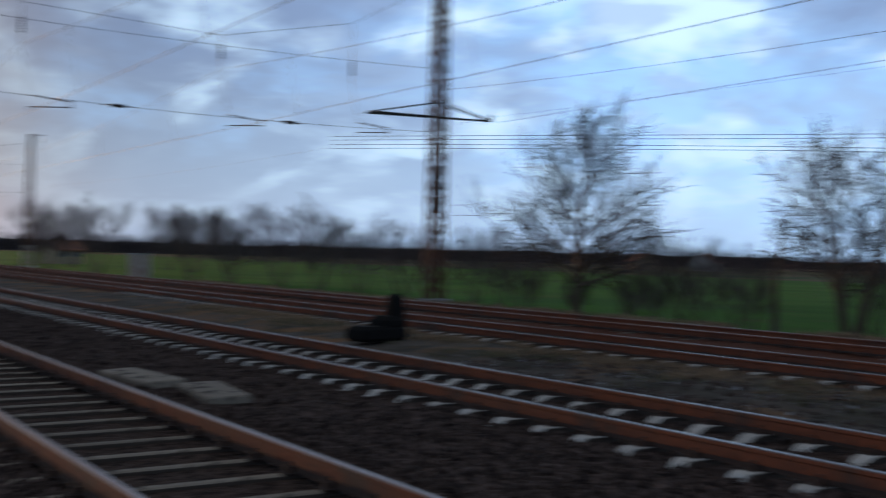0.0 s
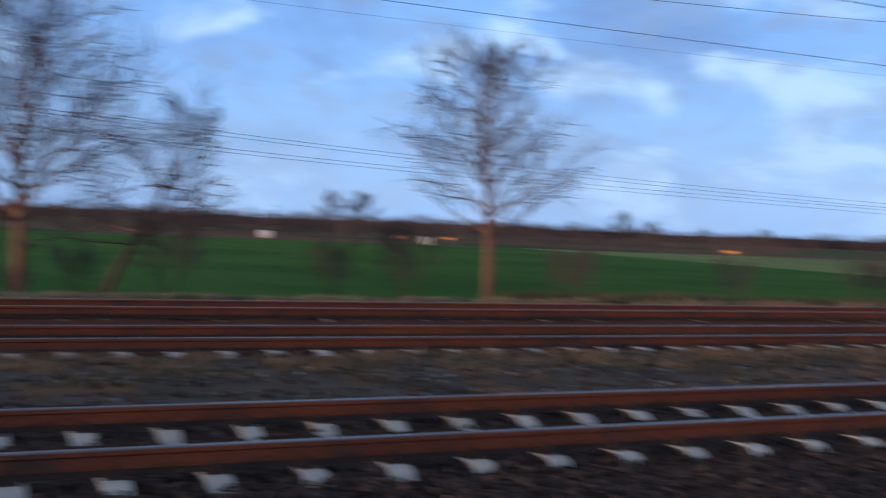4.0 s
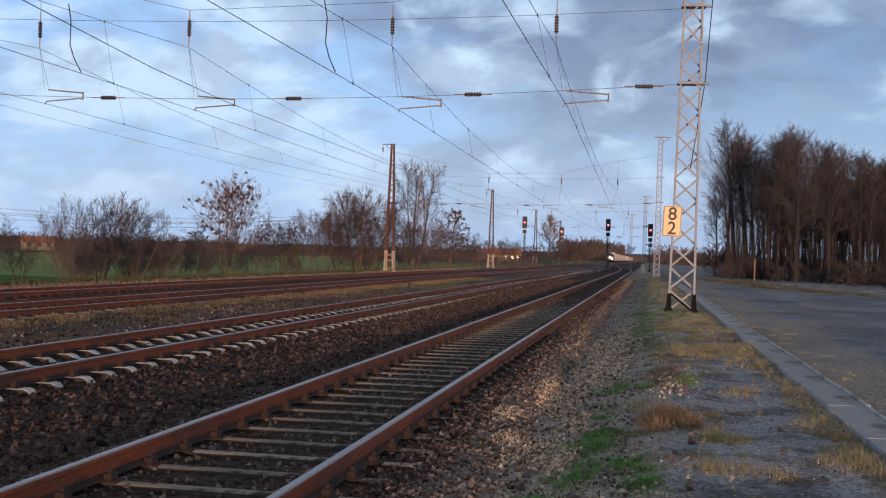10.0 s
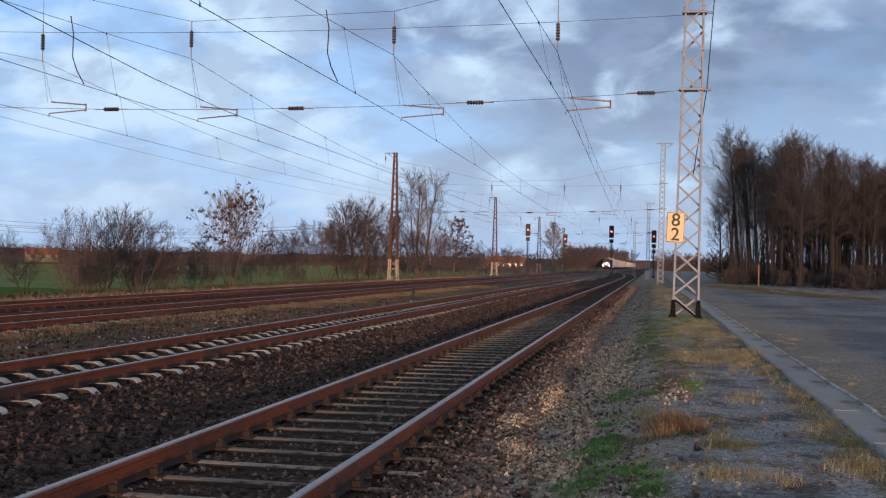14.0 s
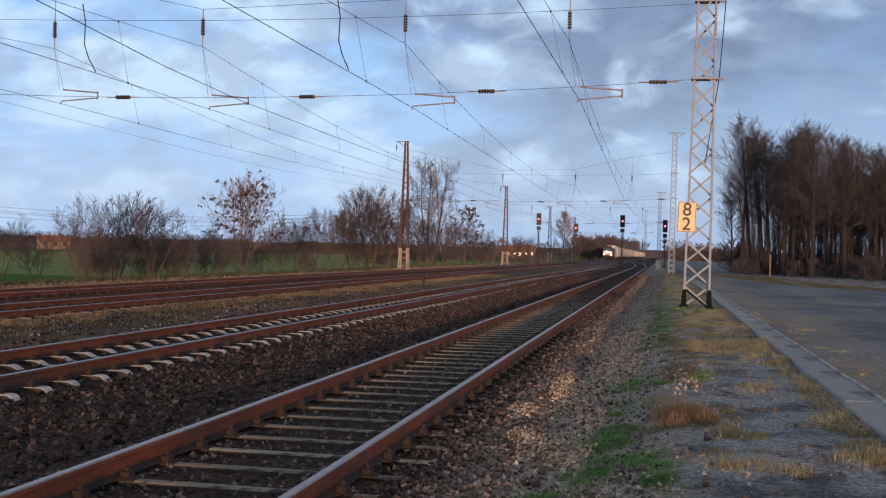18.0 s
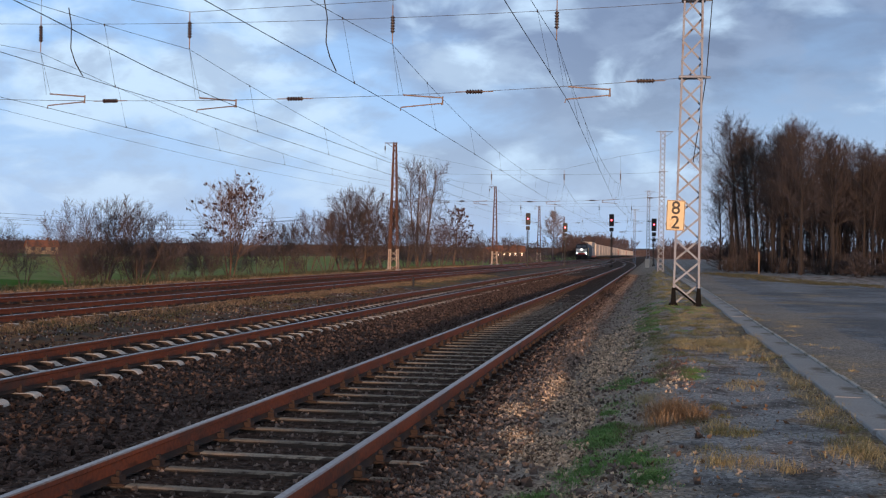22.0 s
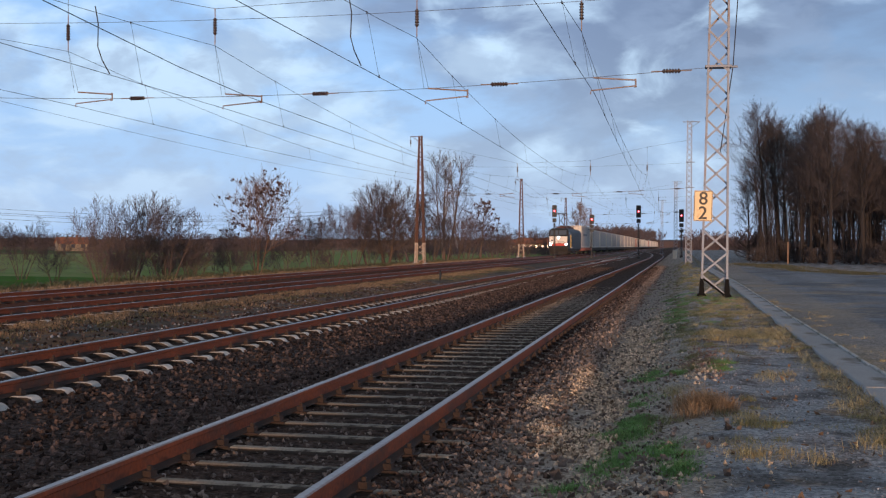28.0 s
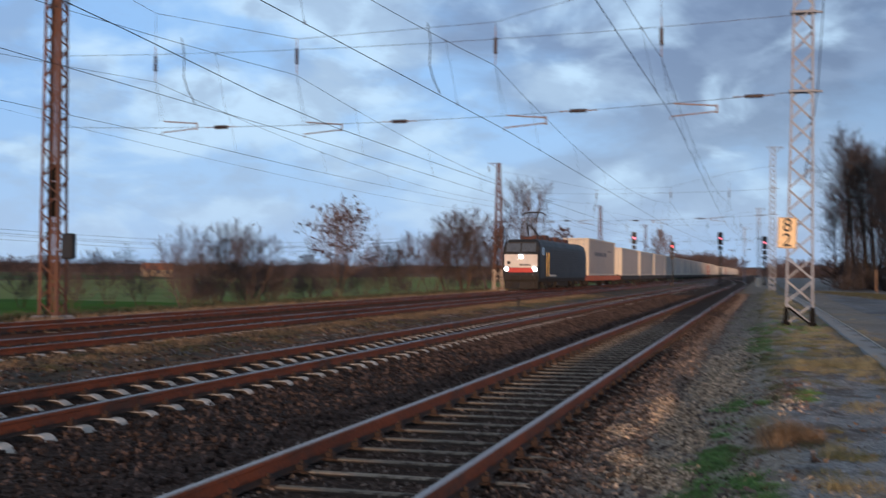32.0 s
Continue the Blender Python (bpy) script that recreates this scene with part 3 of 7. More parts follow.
def sleeper_mesh(name, w, mat, plain=False):
    """A concrete sleeper, thick under the rails and dished in the middle; a plain one is straight."""
    b = Build()
    half = [(0.44, -0.050, 0.14), (0.54, 0.002, 0.145), (0.60, 0.012, 0.15), (0.97, 0.012, 0.15), (1.01, 0.0, 0.145), (1.06, -0.05, 0.145), (1.24, -0.06, 0.14)]
    st = [(-x, dz, ww) for x, dz, ww in half[::-1]] + half
    if plain:
        st = [(x, 0.008 if abs(x) < 1.14 else -0.012, 0.15) for x in (-1.17, -1.12, -0.4, 0.4, 1.12, 1.17)]
    for x, dz, ww in st:
        k = ww / 0.15 * w
        b.v += [(x, -k - 0.02, -0.14), (x, k + 0.02, -0.14), (x, k, dz - 0.01), (x, k - 0.02, dz), (x, -k + 0.02, dz), (x, -k, dz - 0.01)]
    n = 6
    for j in range(len(st) - 1):
        for q in range(n):
            q2 = (q + 1) % n
            b.f.append((j * n + q, (j + 1) * n + q, (j + 1) * n + q2, j * n + q2))
            # the two long sides are darker than the top
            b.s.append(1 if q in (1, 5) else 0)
    b.f += [tuple(range(n)), tuple((len(st) - 1) * n + q for q in range(n - 1, -1, -1))]
    b.s += [0, 0]
    return b.mesh(name, mat, M_SLEEPER_SIDE)


def fastening(b, x, y):
    """Rail clip plates and bolts on both sides of a rail foot."""
    b.quadbox((x - 0.16, y - 0.07, -0.175), (x + 0.16, y + 0.07, -0.158))
    for s in (-1, 1):
        b.quadbox((x + s * 0.085 - 0.03, y - 0.045, -0.16), (x + s * 0.085 + 0.03, y + 0.045, -0.115))
        b.quadbox((x + s * 0.085 - 0.014, y - 0.014, -0.115), (x + s * 0.085 + 0.014, y + 0.014, -0.085))


def build_track(k, phase, near, sleeper, head, label, depth, reach=1.08):
    tr = empty("railway_track", pose(0, 0, 0), label, "track", "railway tracks", "structure")
    ys = axis_steps([(-400, 100, 25), (100, 620, 10), (620, 1500, 80)]) if k > 1 else axis_steps([(-400, 100, 25), (100, 500, 10)])
    for s in (-1, 1):
        b = Build()
        b.sweep(RAIL_PROFILE, [(track_x(k, y) + s * 0.7525, y, 0) for y in ys], [2, 2, 2, 0, 0, 0, 1, 1, 1, 0, 0, 0, 2, 2])
        part("rail", b, [M_RUST, head, M_RUST_DARK], tr)
    fast = Build()
    rest = Build()
    i0, i1 = math.ceil((-230 - phase) / 0.6), math.floor((330 - phase) / 0.6)
    for i in range(i0, i1):
        y = phase + 0.6 * i
        x = track_x(k, y)
        if near[0] < y < near[1]:
            ob = part("sleeper", sleeper, sleeper.materials[0], tr)
            ob.location = (x + random.uniform(-0.02, 0.02), y + random.uniform(-0.012, 0.012), -0.172 - depth * random.uniform(0.2, 1.0) - 0.052 * smooth01((y - 20) / 26))
            for s in (-1, 1):
                fastening(fast, x + s * 0.7525, y)
        elif -60 < y < 200:
            rest.quadbox((x - reach, y - 0.085, -0.32), (x + reach, y + 0.085, (-0.207 if k == 0 else -0.222) - depth * 0.6))
    if rest.v:
        tagged(part("far_sleepers", rest, sleeper.materials[0], tr), kind="stuff")
    tagged(part("rail_clips", fast, M_RUST_DARK, tr, "rusty rail clips and base plates"), kind="stuff")
    return tr


def scatter_stones(name, mat, count, place, size, label, seed):
    """Many small broken stones, lying on the ground, in one mesh."""
    rng = random.Random(seed)
    verts, faces = [], []
    base = [(1, 0, 0), (-1, 0, 0), (0, 1, 0), (0, -1, 0), (0, 0, 1), (0, 0, -1)]
    tri = [(0, 2, 4), (2, 1, 4), (1, 3, 4), (3, 0, 4), (2, 0, 5), (1, 2, 5), (3, 1, 5), (0, 3, 5)]
    for _ in range(count):
        x, y = place(rng)
        s = size[0] + (size[1] - size[0]) * rng.random() ** 2
        z = ground_z(x, y) + s * 0.25
        e = Euler((rng.uniform(0, 6), rng.uniform(0, 6), rng.uniform(0, 6))).to_matrix()
        i = len(verts)
        for p in base:
            k = s * rng.uniform(0.6, 1.25)
            q = e @ Vector((p[0] * k, p[1] * k, p[2] * k * 0.75))
            verts.append((x + q.x, y + q.y, z + q.z))
        faces += [(i + a, i + c, i + d) for a, c, d in tri]
    me = bpy.data.meshes.new(name)
    me.from_pydata(verts, [], faces)
    me.materials.append(mat)
    return tagged(new(name, me), label, "stones", kind="stuff")


def leaf_litter(name, mat, count, place, size, label, seed):
    """Fallen leaves, small bent quads lying about."""
    rng = random.Random(seed)
    verts, faces = [], []
    for _ in range(count):
        x, y = place(rng)
        z = ground_z(x, y) + rng.uniform(0.004, 0.02)
        s = rng.uniform(*size)
        e = Euler((rng.gauss(0, 0.5), rng.gauss(0, 0.5), rng.uniform(0, 6.3))).to_matrix()
        i = len(verts)
        for p in ((-1, 0, 0.25), (0, -0.6, 0), (1, 0, 0.25), (0, 0.6, 0)):
            q = e @ (Vector(p) * s)
            verts.append((x + q.x, y + q.y, z + q.z))
        faces += [(i, i + 1, i + 3), (i + 1, i + 2, i + 3)]
    me = bpy.data.meshes.new(name)
    me.from_pydata(verts, [], faces)
    me.materials.append(mat)
    return tagged(new(name, me), label, "leaves", kind="stuff")


def build_shade_wall():
    """A long plain wall, added out of view behind the viewer to keep the low sun off the near tracks."""
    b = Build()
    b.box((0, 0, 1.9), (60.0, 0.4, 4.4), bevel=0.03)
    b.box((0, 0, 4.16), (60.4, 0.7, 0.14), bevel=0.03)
    ob = tagged(new("wall_back", b.mesh("wall_back", M_CONCRETE)), "unseen plain grey wall added to shade the near tracks", "wall", kind="structure")
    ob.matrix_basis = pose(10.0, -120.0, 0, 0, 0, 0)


# ---------------- masts and overhead line ----------------
def lattice(piece, w0, w1, d0, d1, h, z0, leg, brace, pitch):
    """A tapered four-legged lattice shaft with zigzag bracing, standing at z0; piece(kind) gives the mesh to add to."""
    def half(z):
        t = (z - z0) / h
        return (w0 + (w1 - w0) * t) / 2, (d0 + (d1 - d0) * t) / 2

    for sx in (-1, 1):
        for sy in (-1, 1):
            a, c = half(z0)
            e, g = half(z0 + h)
            b = piece("leg")
            i = len(b.v)
            # an angle iron: two flanges meeting at the outer corner
            for x, y, z in ((a, c, z0), (e, g, z0 + h)):
                for ux, uy in ((0, 0), (leg, 0), (leg, 0.012), (0.012, 0.012), (0.012, leg), (0, leg)):
                    b.v.append((sx * (x - ux), sy * (y - uy), z))
            for k in range(6):
                k2 = (k + 1) % 6
                b.f.append((i + k, i + k2, i + 6 + k2, i + 6 + k))
                b.s.append(0)
            b.f += [tuple(i + k for k in range(5, -1, -1)), tuple(i + 6 + k for k in range(6))]
            b.s += [0, 0]
    n = max(3, round(h / pitch))
    for j in range(n):
        za, zb = z0 + h * j / n, z0 + h * (j + 1) / n
        (a, c), (e, g) = half(za), half(zb)
        s = 1 if j % 2 else -1
        for p, q in (((-s * a, -c, za), (s * e, -g, zb)), ((s * a, c, za), (-s * e, g, zb)), ((-a, -s * c, za), (-e, s * g, zb)), ((a, s * c, za), (e, -s * g, zb))):
            piece("brace").tube(p, q, brace, n=4)


def lattice_parts(th, mat, singly, label, *args):
    """The lattice as parts: every leg, and every brace or all the small ones together."""
    made, small = [], Build()

    def piece(kind):
        if kind == "brace" and not singly:
            return small
        made.append((kind, Build()))
        return made[-1][1]

    lattice(piece, *args)
    for kind, b in made:
        part(kind, b, mat, th, label)
    if small.v:
        tagged(part("bracing", small, mat, th, label), kind="stuff")


def insulator(b, p, q, slot=0, rod=1):
    """A ribbed insulator with end fittings between two points."""
    p, q = Vector(p), Vector(q)
    L = (q - p).length
    d = (q - p) / L
    b.tube(p, p + d * L * 0.28, 0.016, n=6, slot=rod)
    b.tube(q - d * L * 0.28, q, 0.016, n=6, slot=rod)
    pts, rad = [p + d * L * 0.27], [0.030]
    for k in range(6):
        for o, r in ((-0.030, 0.038), (-0.018, 0.064), (0.012, 0.066), (0.030, 0.038)):
            pts.append(p + d * (L * (0.32 + 0.072 * k) + o))
            rad.append(r)
    b.line(pts + [q - d * L * 0.27], rad + [0.030], n=9, slot=slot)


def build_yard_mast(x, y, h, tilt, feet, label):
    """The grey lattice mast beside the yard: two channel legs laced with flats, on tarred feet."""
    z0 = ground_z(x, y)
    th = empty("lattice_mast", pose(x, y, z0, 0, tilt, 0), label, "mast", "overhead line masts")
    w0, w1 = (0.74, 0.42) if feet else (0.52, 0.42)

    def half(z):
        return (w0 + (w1 - w0) * z / h) / 2

    for s in (-1, 1):
        b = Build()
        i = len(b.v)
        for z in (0.0, h):
            e = half(z)
            for ux, uy in ((0, -0.12), (0.055, -0.12), (0.055, -0.108), (0.012, -0.108), (0.012, 0.108), (0.055, 0.108), (0.055, 0.12), (0, 0.12)):
                b.v.append((s * (e - 0.055) + s * (0.055 - ux) * 1.0, uy, z))
        for k in range(8):
            k2 = (k + 1) % 8
            b.f.append((i + k, i + k2, i + 8 + k2, i + 8 + k))
            b.s.append(0)
        part("leg", b, M_STEEL, th)
    n = round(h / (0.62 if feet else 0.45))
    for j in range(n):
        za, zb = h * j / n, h * (j + 1) / n
        s = 1 if j % 2 else -1
        for yy, t in ((-0.125, s), (0.125, -s)):
            p, q = Vector((-t * half(za), yy, za)), Vector((t * half(zb), yy, zb))
            d = (q - p).normalized()
            u = Vector((-d.z, 0, d.x)) * 0.026
            lac = Build()
            i = 0
            for c in (p, q):
                for o in (-1, 1):
                    for dy in (-0.005, 0.005):
                        lac.v.append((c.x + o * u.x, c.y + dy, c.z + o * u.z))
            lac.f += [(i, i + 1, i + 5, i + 4), (i + 1, i + 3, i + 7, i + 5), (i + 3, i + 2, i + 6, i + 7), (i + 2, i, i + 4, i + 6), (i, i + 2, i + 3, i + 1), (i + 4, i + 5, i + 7, i + 6)]
            lac.s += [0] * 6
            part("lacing_bar", lac, M_STEEL, th)
    if feet:
        for s in (-1, 1):
            b = Build()
            e = w0 / 2 - 0.03
            i = len(b.v)
            for zz, rx, ry in ((-0.05, 0.14, 0.18), (0.05, 0.12, 0.17), (0.10, 0.075, 0.14), (0.46, 0.05, 0.132), (0.50, 0.045, 0.128)):
                for ux, uy in ((-1, -1), (1, -1), (1, 1), (-1, 1)):
                    b.v.append((s * e + ux * rx, uy * ry, zz))
            for r in range(4):
                for k in range(4):
                    k2 = (k + 1) % 4
                    b.f.append((i + r * 4 + k, i + r * 4 + k2, i + r * 4 + 4 + k2, i + r * 4 + 4 + k))
                    b.s.append(0)
            b.f += [(i + 3, i + 2, i + 1, i), (i + 16, i + 17, i + 18, i + 19)]
            b.s += [0, 0]
            part("foot", b, M_TAR, th, "tarred black mast foot")
    if feet:
        b = Build()
        b.tube((-0.30, -0.13, 0.5), (0.32, -0.13, 0.02), 0.028, n=4)
        part("strut", b, M_TAR, th, "tarred black strut between the feet")
        b = Build()
        b.line([(half(9) + 0.55, 0.1, 13.3), (half(9) + 0.30, 0.1, 9.6), (half(6) + 0.10, 0.1, 6.4), (0.10, 0.1, 4.0)], 0.014, n=5)
        part("down_cable", b, M_WIRE, th, "black cable running down the mast")
    if not feet:
        b = Build()
        b.tube((-0.55, 0, h - 0.1), (0.85, 0, h - 0.1), 0.035, n=6)
        b.tube((0.1, 0, h - 0.6), (0.8, 0, h - 0.12), 0.022, n=6)
        part("top_bracket", b, M_STEEL, th)
    for z in (6.35, 8.50):
        if z < h:
            b = Build()
            b.box((0, 0, z), (half(z) * 2 + 0.12, 0.34, 0.07), bevel=0.01)
            b.tube((half(z) + 0.05, 0, z), (half(z) + 0.22, 0, z), 0.035, n=8)
            part("clamp", b, M_STEEL, th)
    return th


def build_field_mast(x, y, h, w0, w1, label, pale=True, top_arm=True):
    """A rusty lattice mast on the far side of the tracks."""
    z0 = ground_z(x, y) + 0.02
    th = empty("lattice_mast", pose(x, y, z0, 0, 0, 0), label, "mast", "overhead line masts")
    split = 1.9
    wm = w0 + (w1 - w0) * split / h
    dp = 0.9 if h < 13 else 0.72
    lattice_parts(th, M_MAST_RUST, False, "", wm, w1, wm * dp, w1 * dp, h - split, split, 0.11, 0.024 if h < 13 else 0.030, 0.55)
    lattice_parts(th, M_MAST_PALE if pale else M_MAST_RUST, True, "pale painted foot of the mast" if pale else "", w0, wm, w0 * dp, wm * dp, split, 0.0, 0.12, 0.030, 0.62)
    for sx in (-1, 1):
        for sy in (-1, 1):
            b = Build()
            b.box((sx * w0 / 2, sy * w0 * dp / 2, 0.0), (0.3, 0.3, 0.24), bevel=0.03)
            part("footing", b, M_CONCRETE, th)
    if h > 13:
        # the tensioning weights and their guide run inside the shaft
        b = Build()
        b.tube((0.0, 0.0, 0.3), (0.0, 0.0, h - 2), 0.03, n=6)
        part("guide", b, M_MAST_RUST, th)
        for k in range(3):
            b = Build()
            b.lathe([(0.08, 0), (0.12, 0.04), (0.12, 0.5), (0.08, 0.54)], (0, 0, 3.4 + k * 0.6), "z", 10)
            part("weight", b, M_TAR, th, "dark tensioning weight")
    if top_arm:
        b = Build()
        b.tube((0.1, 0, h - 0.05), (-0.95, 0, h - 0.05), 0.035, n=6)
        b.tube((0.0, 0, h - 0.6), (-0.7, 0, h - 0.08), 0.025, n=6)
        part("bracket", b, M_MAST_RUST, th)
        b = Build()
        insulator(b, (-0.9, 0, h - 0.08), (-0.9, 0, h - 0.95))
        part("insulator", b, [M_INSUL, M_STEEL], th)
    return th


CONTACT_Z = (5.70, 5.53, 5.53, 5.72)


def stagger(n):
    return 0.43 if n % 2 else -0.33


def span_wires(n, x0, x1, z_end):
    """A cross-span over all the tracks: bearer, two steady ropes, insulators and registration arms."""
    y = SPANS[n]
    s = 1 if n % 2 else -1
    th = empty("cross_span", pose(0, y, 0), "wire cross-span with brown insulators and steady arms over the tracks", "overhead line", "cross-spans")
    xs = [wire_x(k, y) + 0.05 for k in (3, 2, 1, 0)]
    # the bearer bends at every hanger
    knots = [(x0, z_end), (xs[0], 9.7), (xs[1], 8.60), (xs[2], 8.76), (xs[3], 9.85), (x1, z_end)]
    b = Build()
    b.line([(x, 0, z) for x, z in knots], 0.008, n=3)
    part("bearer_rope", b, M_WIRE, th)
    for za, zm, zb in ((8.50, 8.24, 8.46), (6.12, 5.92, 6.36)):
        b = Build()
        pts = []
        for i in range(13):
            t = i / 12
            pts.append((x0 + (x1 - x0) * t, 0, za + (zb - za) * t - (za + zb - 2 * zm) * 2 * t * (1 - t)))
        b.line(pts, 0.008, n=3)
        part("steady_rope", b, M_WIRE, th)
    for i, k in enumerate((3, 2, 1, 0)):
        x, zc = xs[i], CONTACT_Z[k]
        low = zc + 0.38
        b = Build()
        insulator(b, (x, 0, 8.62), (x, 0, 7.5))
        part("insulator", b, [M_INSUL, M_ARM], th)
        b = Build()
        b.tube((x, 0, 8.62), (x, 0, knots[i + 1][1]), 0.008, n=3)
        part("hanger", b, M_WIRE, th)
        for dx in (0.36, 0.22):
            b = Build()
            b.tube((x, 0, 7.5), (x + s * dx, 0, low + 0.06), 0.005, n=3)
            part("stay", b, M_WIRE, th)
        b = Build()
        b.line([(x + s * 0.34, 0, low + 0.08), (x + s * 1.52, 0, low - 0.02)], 0.022, n=6)
        b.line([(x + s * 1.52, 0, low + 0.02), (x + s * 1.52, 0, low - 0.22), (x + s * 1.48, 0, low - 0.20)], 0.026, n=6)
        part("steady_tube", b, M_ARM, th)
        b = Build()
        b.line([(x + s * 1.5, 0, low - 0.18), (x + s * 0.28, 0, zc + 0.10), (x + s * 0.26, 0, zc)], 0.019, n=6)
        part("registration_arm", b, M_ARM, th)
        xi = x + (2.38, 3.38, 2.45, 2.5)[i]
        t = (xi - x0) / (x1 - x0)
        zi = 6.12 + 0.24 * t - (6.12 + 6.36 - 2 * 5.92) * 2 * t * (1 - t)
        b = Build()
        insulator(b, (xi - 0.55, 0, zi), (xi + 0.55, 0, zi))
        part("insulator", b, [M_INSUL, M_ARM], th)
    return th


def contact_point(k, a, c, t):
    n = SPANS.index(a)
    y = a + (c - a) * t
    st = stagger(n) + (stagger(n + 1) - stagger(n)) * t
    return (wire_x(k, y) + st, y, CONTACT_Z[k] + (0.55 * smooth01((y - 40) / 50) if k == 3 else 0.0))


def messenger_point(k, a, c, t):
    y = a + (c - a) * t
    return (wire_x(k, y) + 0.05, y, 7.47 - 4 * (1.15 if k else 1.0) * t * (1 - t))


def build_catenary(k):
    """Messenger wire, contact wire and droppers of one track."""
    th = empty("overhead_wires", pose(0, 0, 0), "dark messenger and contact wire with droppers over a track", "overhead line", "overhead wires")
    mess, cont = [], []
    spans = list(zip(SPANS[:-1], SPANS[1:]))[2 if k == 3 else 0:]

    def drawn_out(p, dx, dz):
        # the far track's wires are drawn out to the anchor mast behind the last cross-span
        u = max(0.0, (30.9 - p[1]) / 64.9) if k == 3 else 0.0
        return (p[0] + dx * u, p[1], p[2] + dz * u)

    for a, c in spans:
        for i in range(16 if c < SPANS[-1] else 17):
            mess.append(drawn_out(messenger_point(k, a, c, i / 16), -3.6, 0.2))
            cont.append(drawn_out(contact_point(k, a, c, i / 16), -6.1, 1.0))
    b = Build()
    b.line(mess, 0.007, n=4)
    part("messenger_wire", b, M_WIRE, th)
    b = Build()
    b.line(cont, 0.008, n=4)
    part("contact_wire", b, M_WIRE, th)
    for a, c in spans:
        if k == 3 and a < 0:
            continue
        for i in range(7):
            t = 0.08 + 0.84 * i / 6
            b = Build()
            p, q = Vector(messenger_point(k, a, c, t)), Vector(contact_point(k, a, c, t))
            b.tube(p, q, 0.0045, n=3)
            b.tube(p + Vector((0, 0, 0.03)), p - Vector((0, 0, 0.04)), 0.016, n=5)
            b.tube(q + Vector((0, 0, 0.05)), q - Vector((0, 0, 0.02)), 0.016, n=5)
            part("dropper", b, M_WIRE, th)
    return th


def build_jumper(k, y):
    """A slack connecting cable from the messenger to the contact wire."""
    x, zc = wire_x(k, y), CONTACT_Z[k]
    b = Build()
    b.line([(x + 0.2, y - 0.3, 7.12), (x + 0.28, y - 0.3, 6.7), (x + 0.24, y - 0.25, 6.15), (x + 0.30, y - 0.15, 5.85), (x + 0.42, y, zc)], 0.014, n=5)
    th = empty("jumper_cable", pose(0, 0, 0), "slack black jumper cable between overhead wires", "cable", "jumper cables")
    part("cable", b, M_WIRE, th)


def build_side_wire():
    """A tensioned wire that leaves the second track's line for the anchor mast."""
    b = Build()
    b.line([(-8.6, -2.0, 5.5), (-10.45, 16.2, 5.5), (-11.3, 23.1, 5.5), (-11.7, 28.5, 5.5), (-11.85, 38, 5.5), (-11.95, 60, 5.5), (-12.4, 94, 5.6)], 0.009, n=4)
    th = empty("side_wire", pose(0, 0, 0), "dark contact wire slung between two tracks", "cable")
    part("wire", b, M_WIRE, th)


def build_feeder(x, z):
    b = Build()
    pts = []
    for a, c in zip(SPANS[:-1], SPANS[1:]):
        for i in range(12):
            t = i / 12
            pts.append((x, a + (c - a) * t, z - 4 * 0.35 * t * (1 - t)))
    b.line(pts, [0.0035 if p[1] < 31 else 0.007 for p in pts], n=4)
    th = empty("feeder_wire", pose(0, 0, 0), "dark feeder wire along the masts", "cable")
    part("wire", b, M_WIRE, th)


def build_crossarm(x, y, z):
    """The long tapered arm on a field mast that carries the feeder wire."""
    th = empty("mast_crossarm", pose(x, y, z), "dark tapered steel crossarm bolted to a mast", "crossarm")
    b = Build()
    for s in (-1, 1):
        b.tube((-2.5, 0, 0.05), (3.0, s * 0.25, -0.1), 0.035, n=6)
        b.tube((0.0, s * 0.2, 0.55), (3.0, s * 0.03, -0.08), 0.025, n=6)
        b.tube((0.0, s * 0.2, 0.55), (-2.5, s * 0.03, 0.05), 0.025, n=6)
    part("beam", b, M_WIRE, th)
    b = Build()
    insulator(b, (-2.45, 0, 0.0), (-2.45, 0, 0.4))
    part("insulator", b, [M_INSUL, M_STEEL], th)


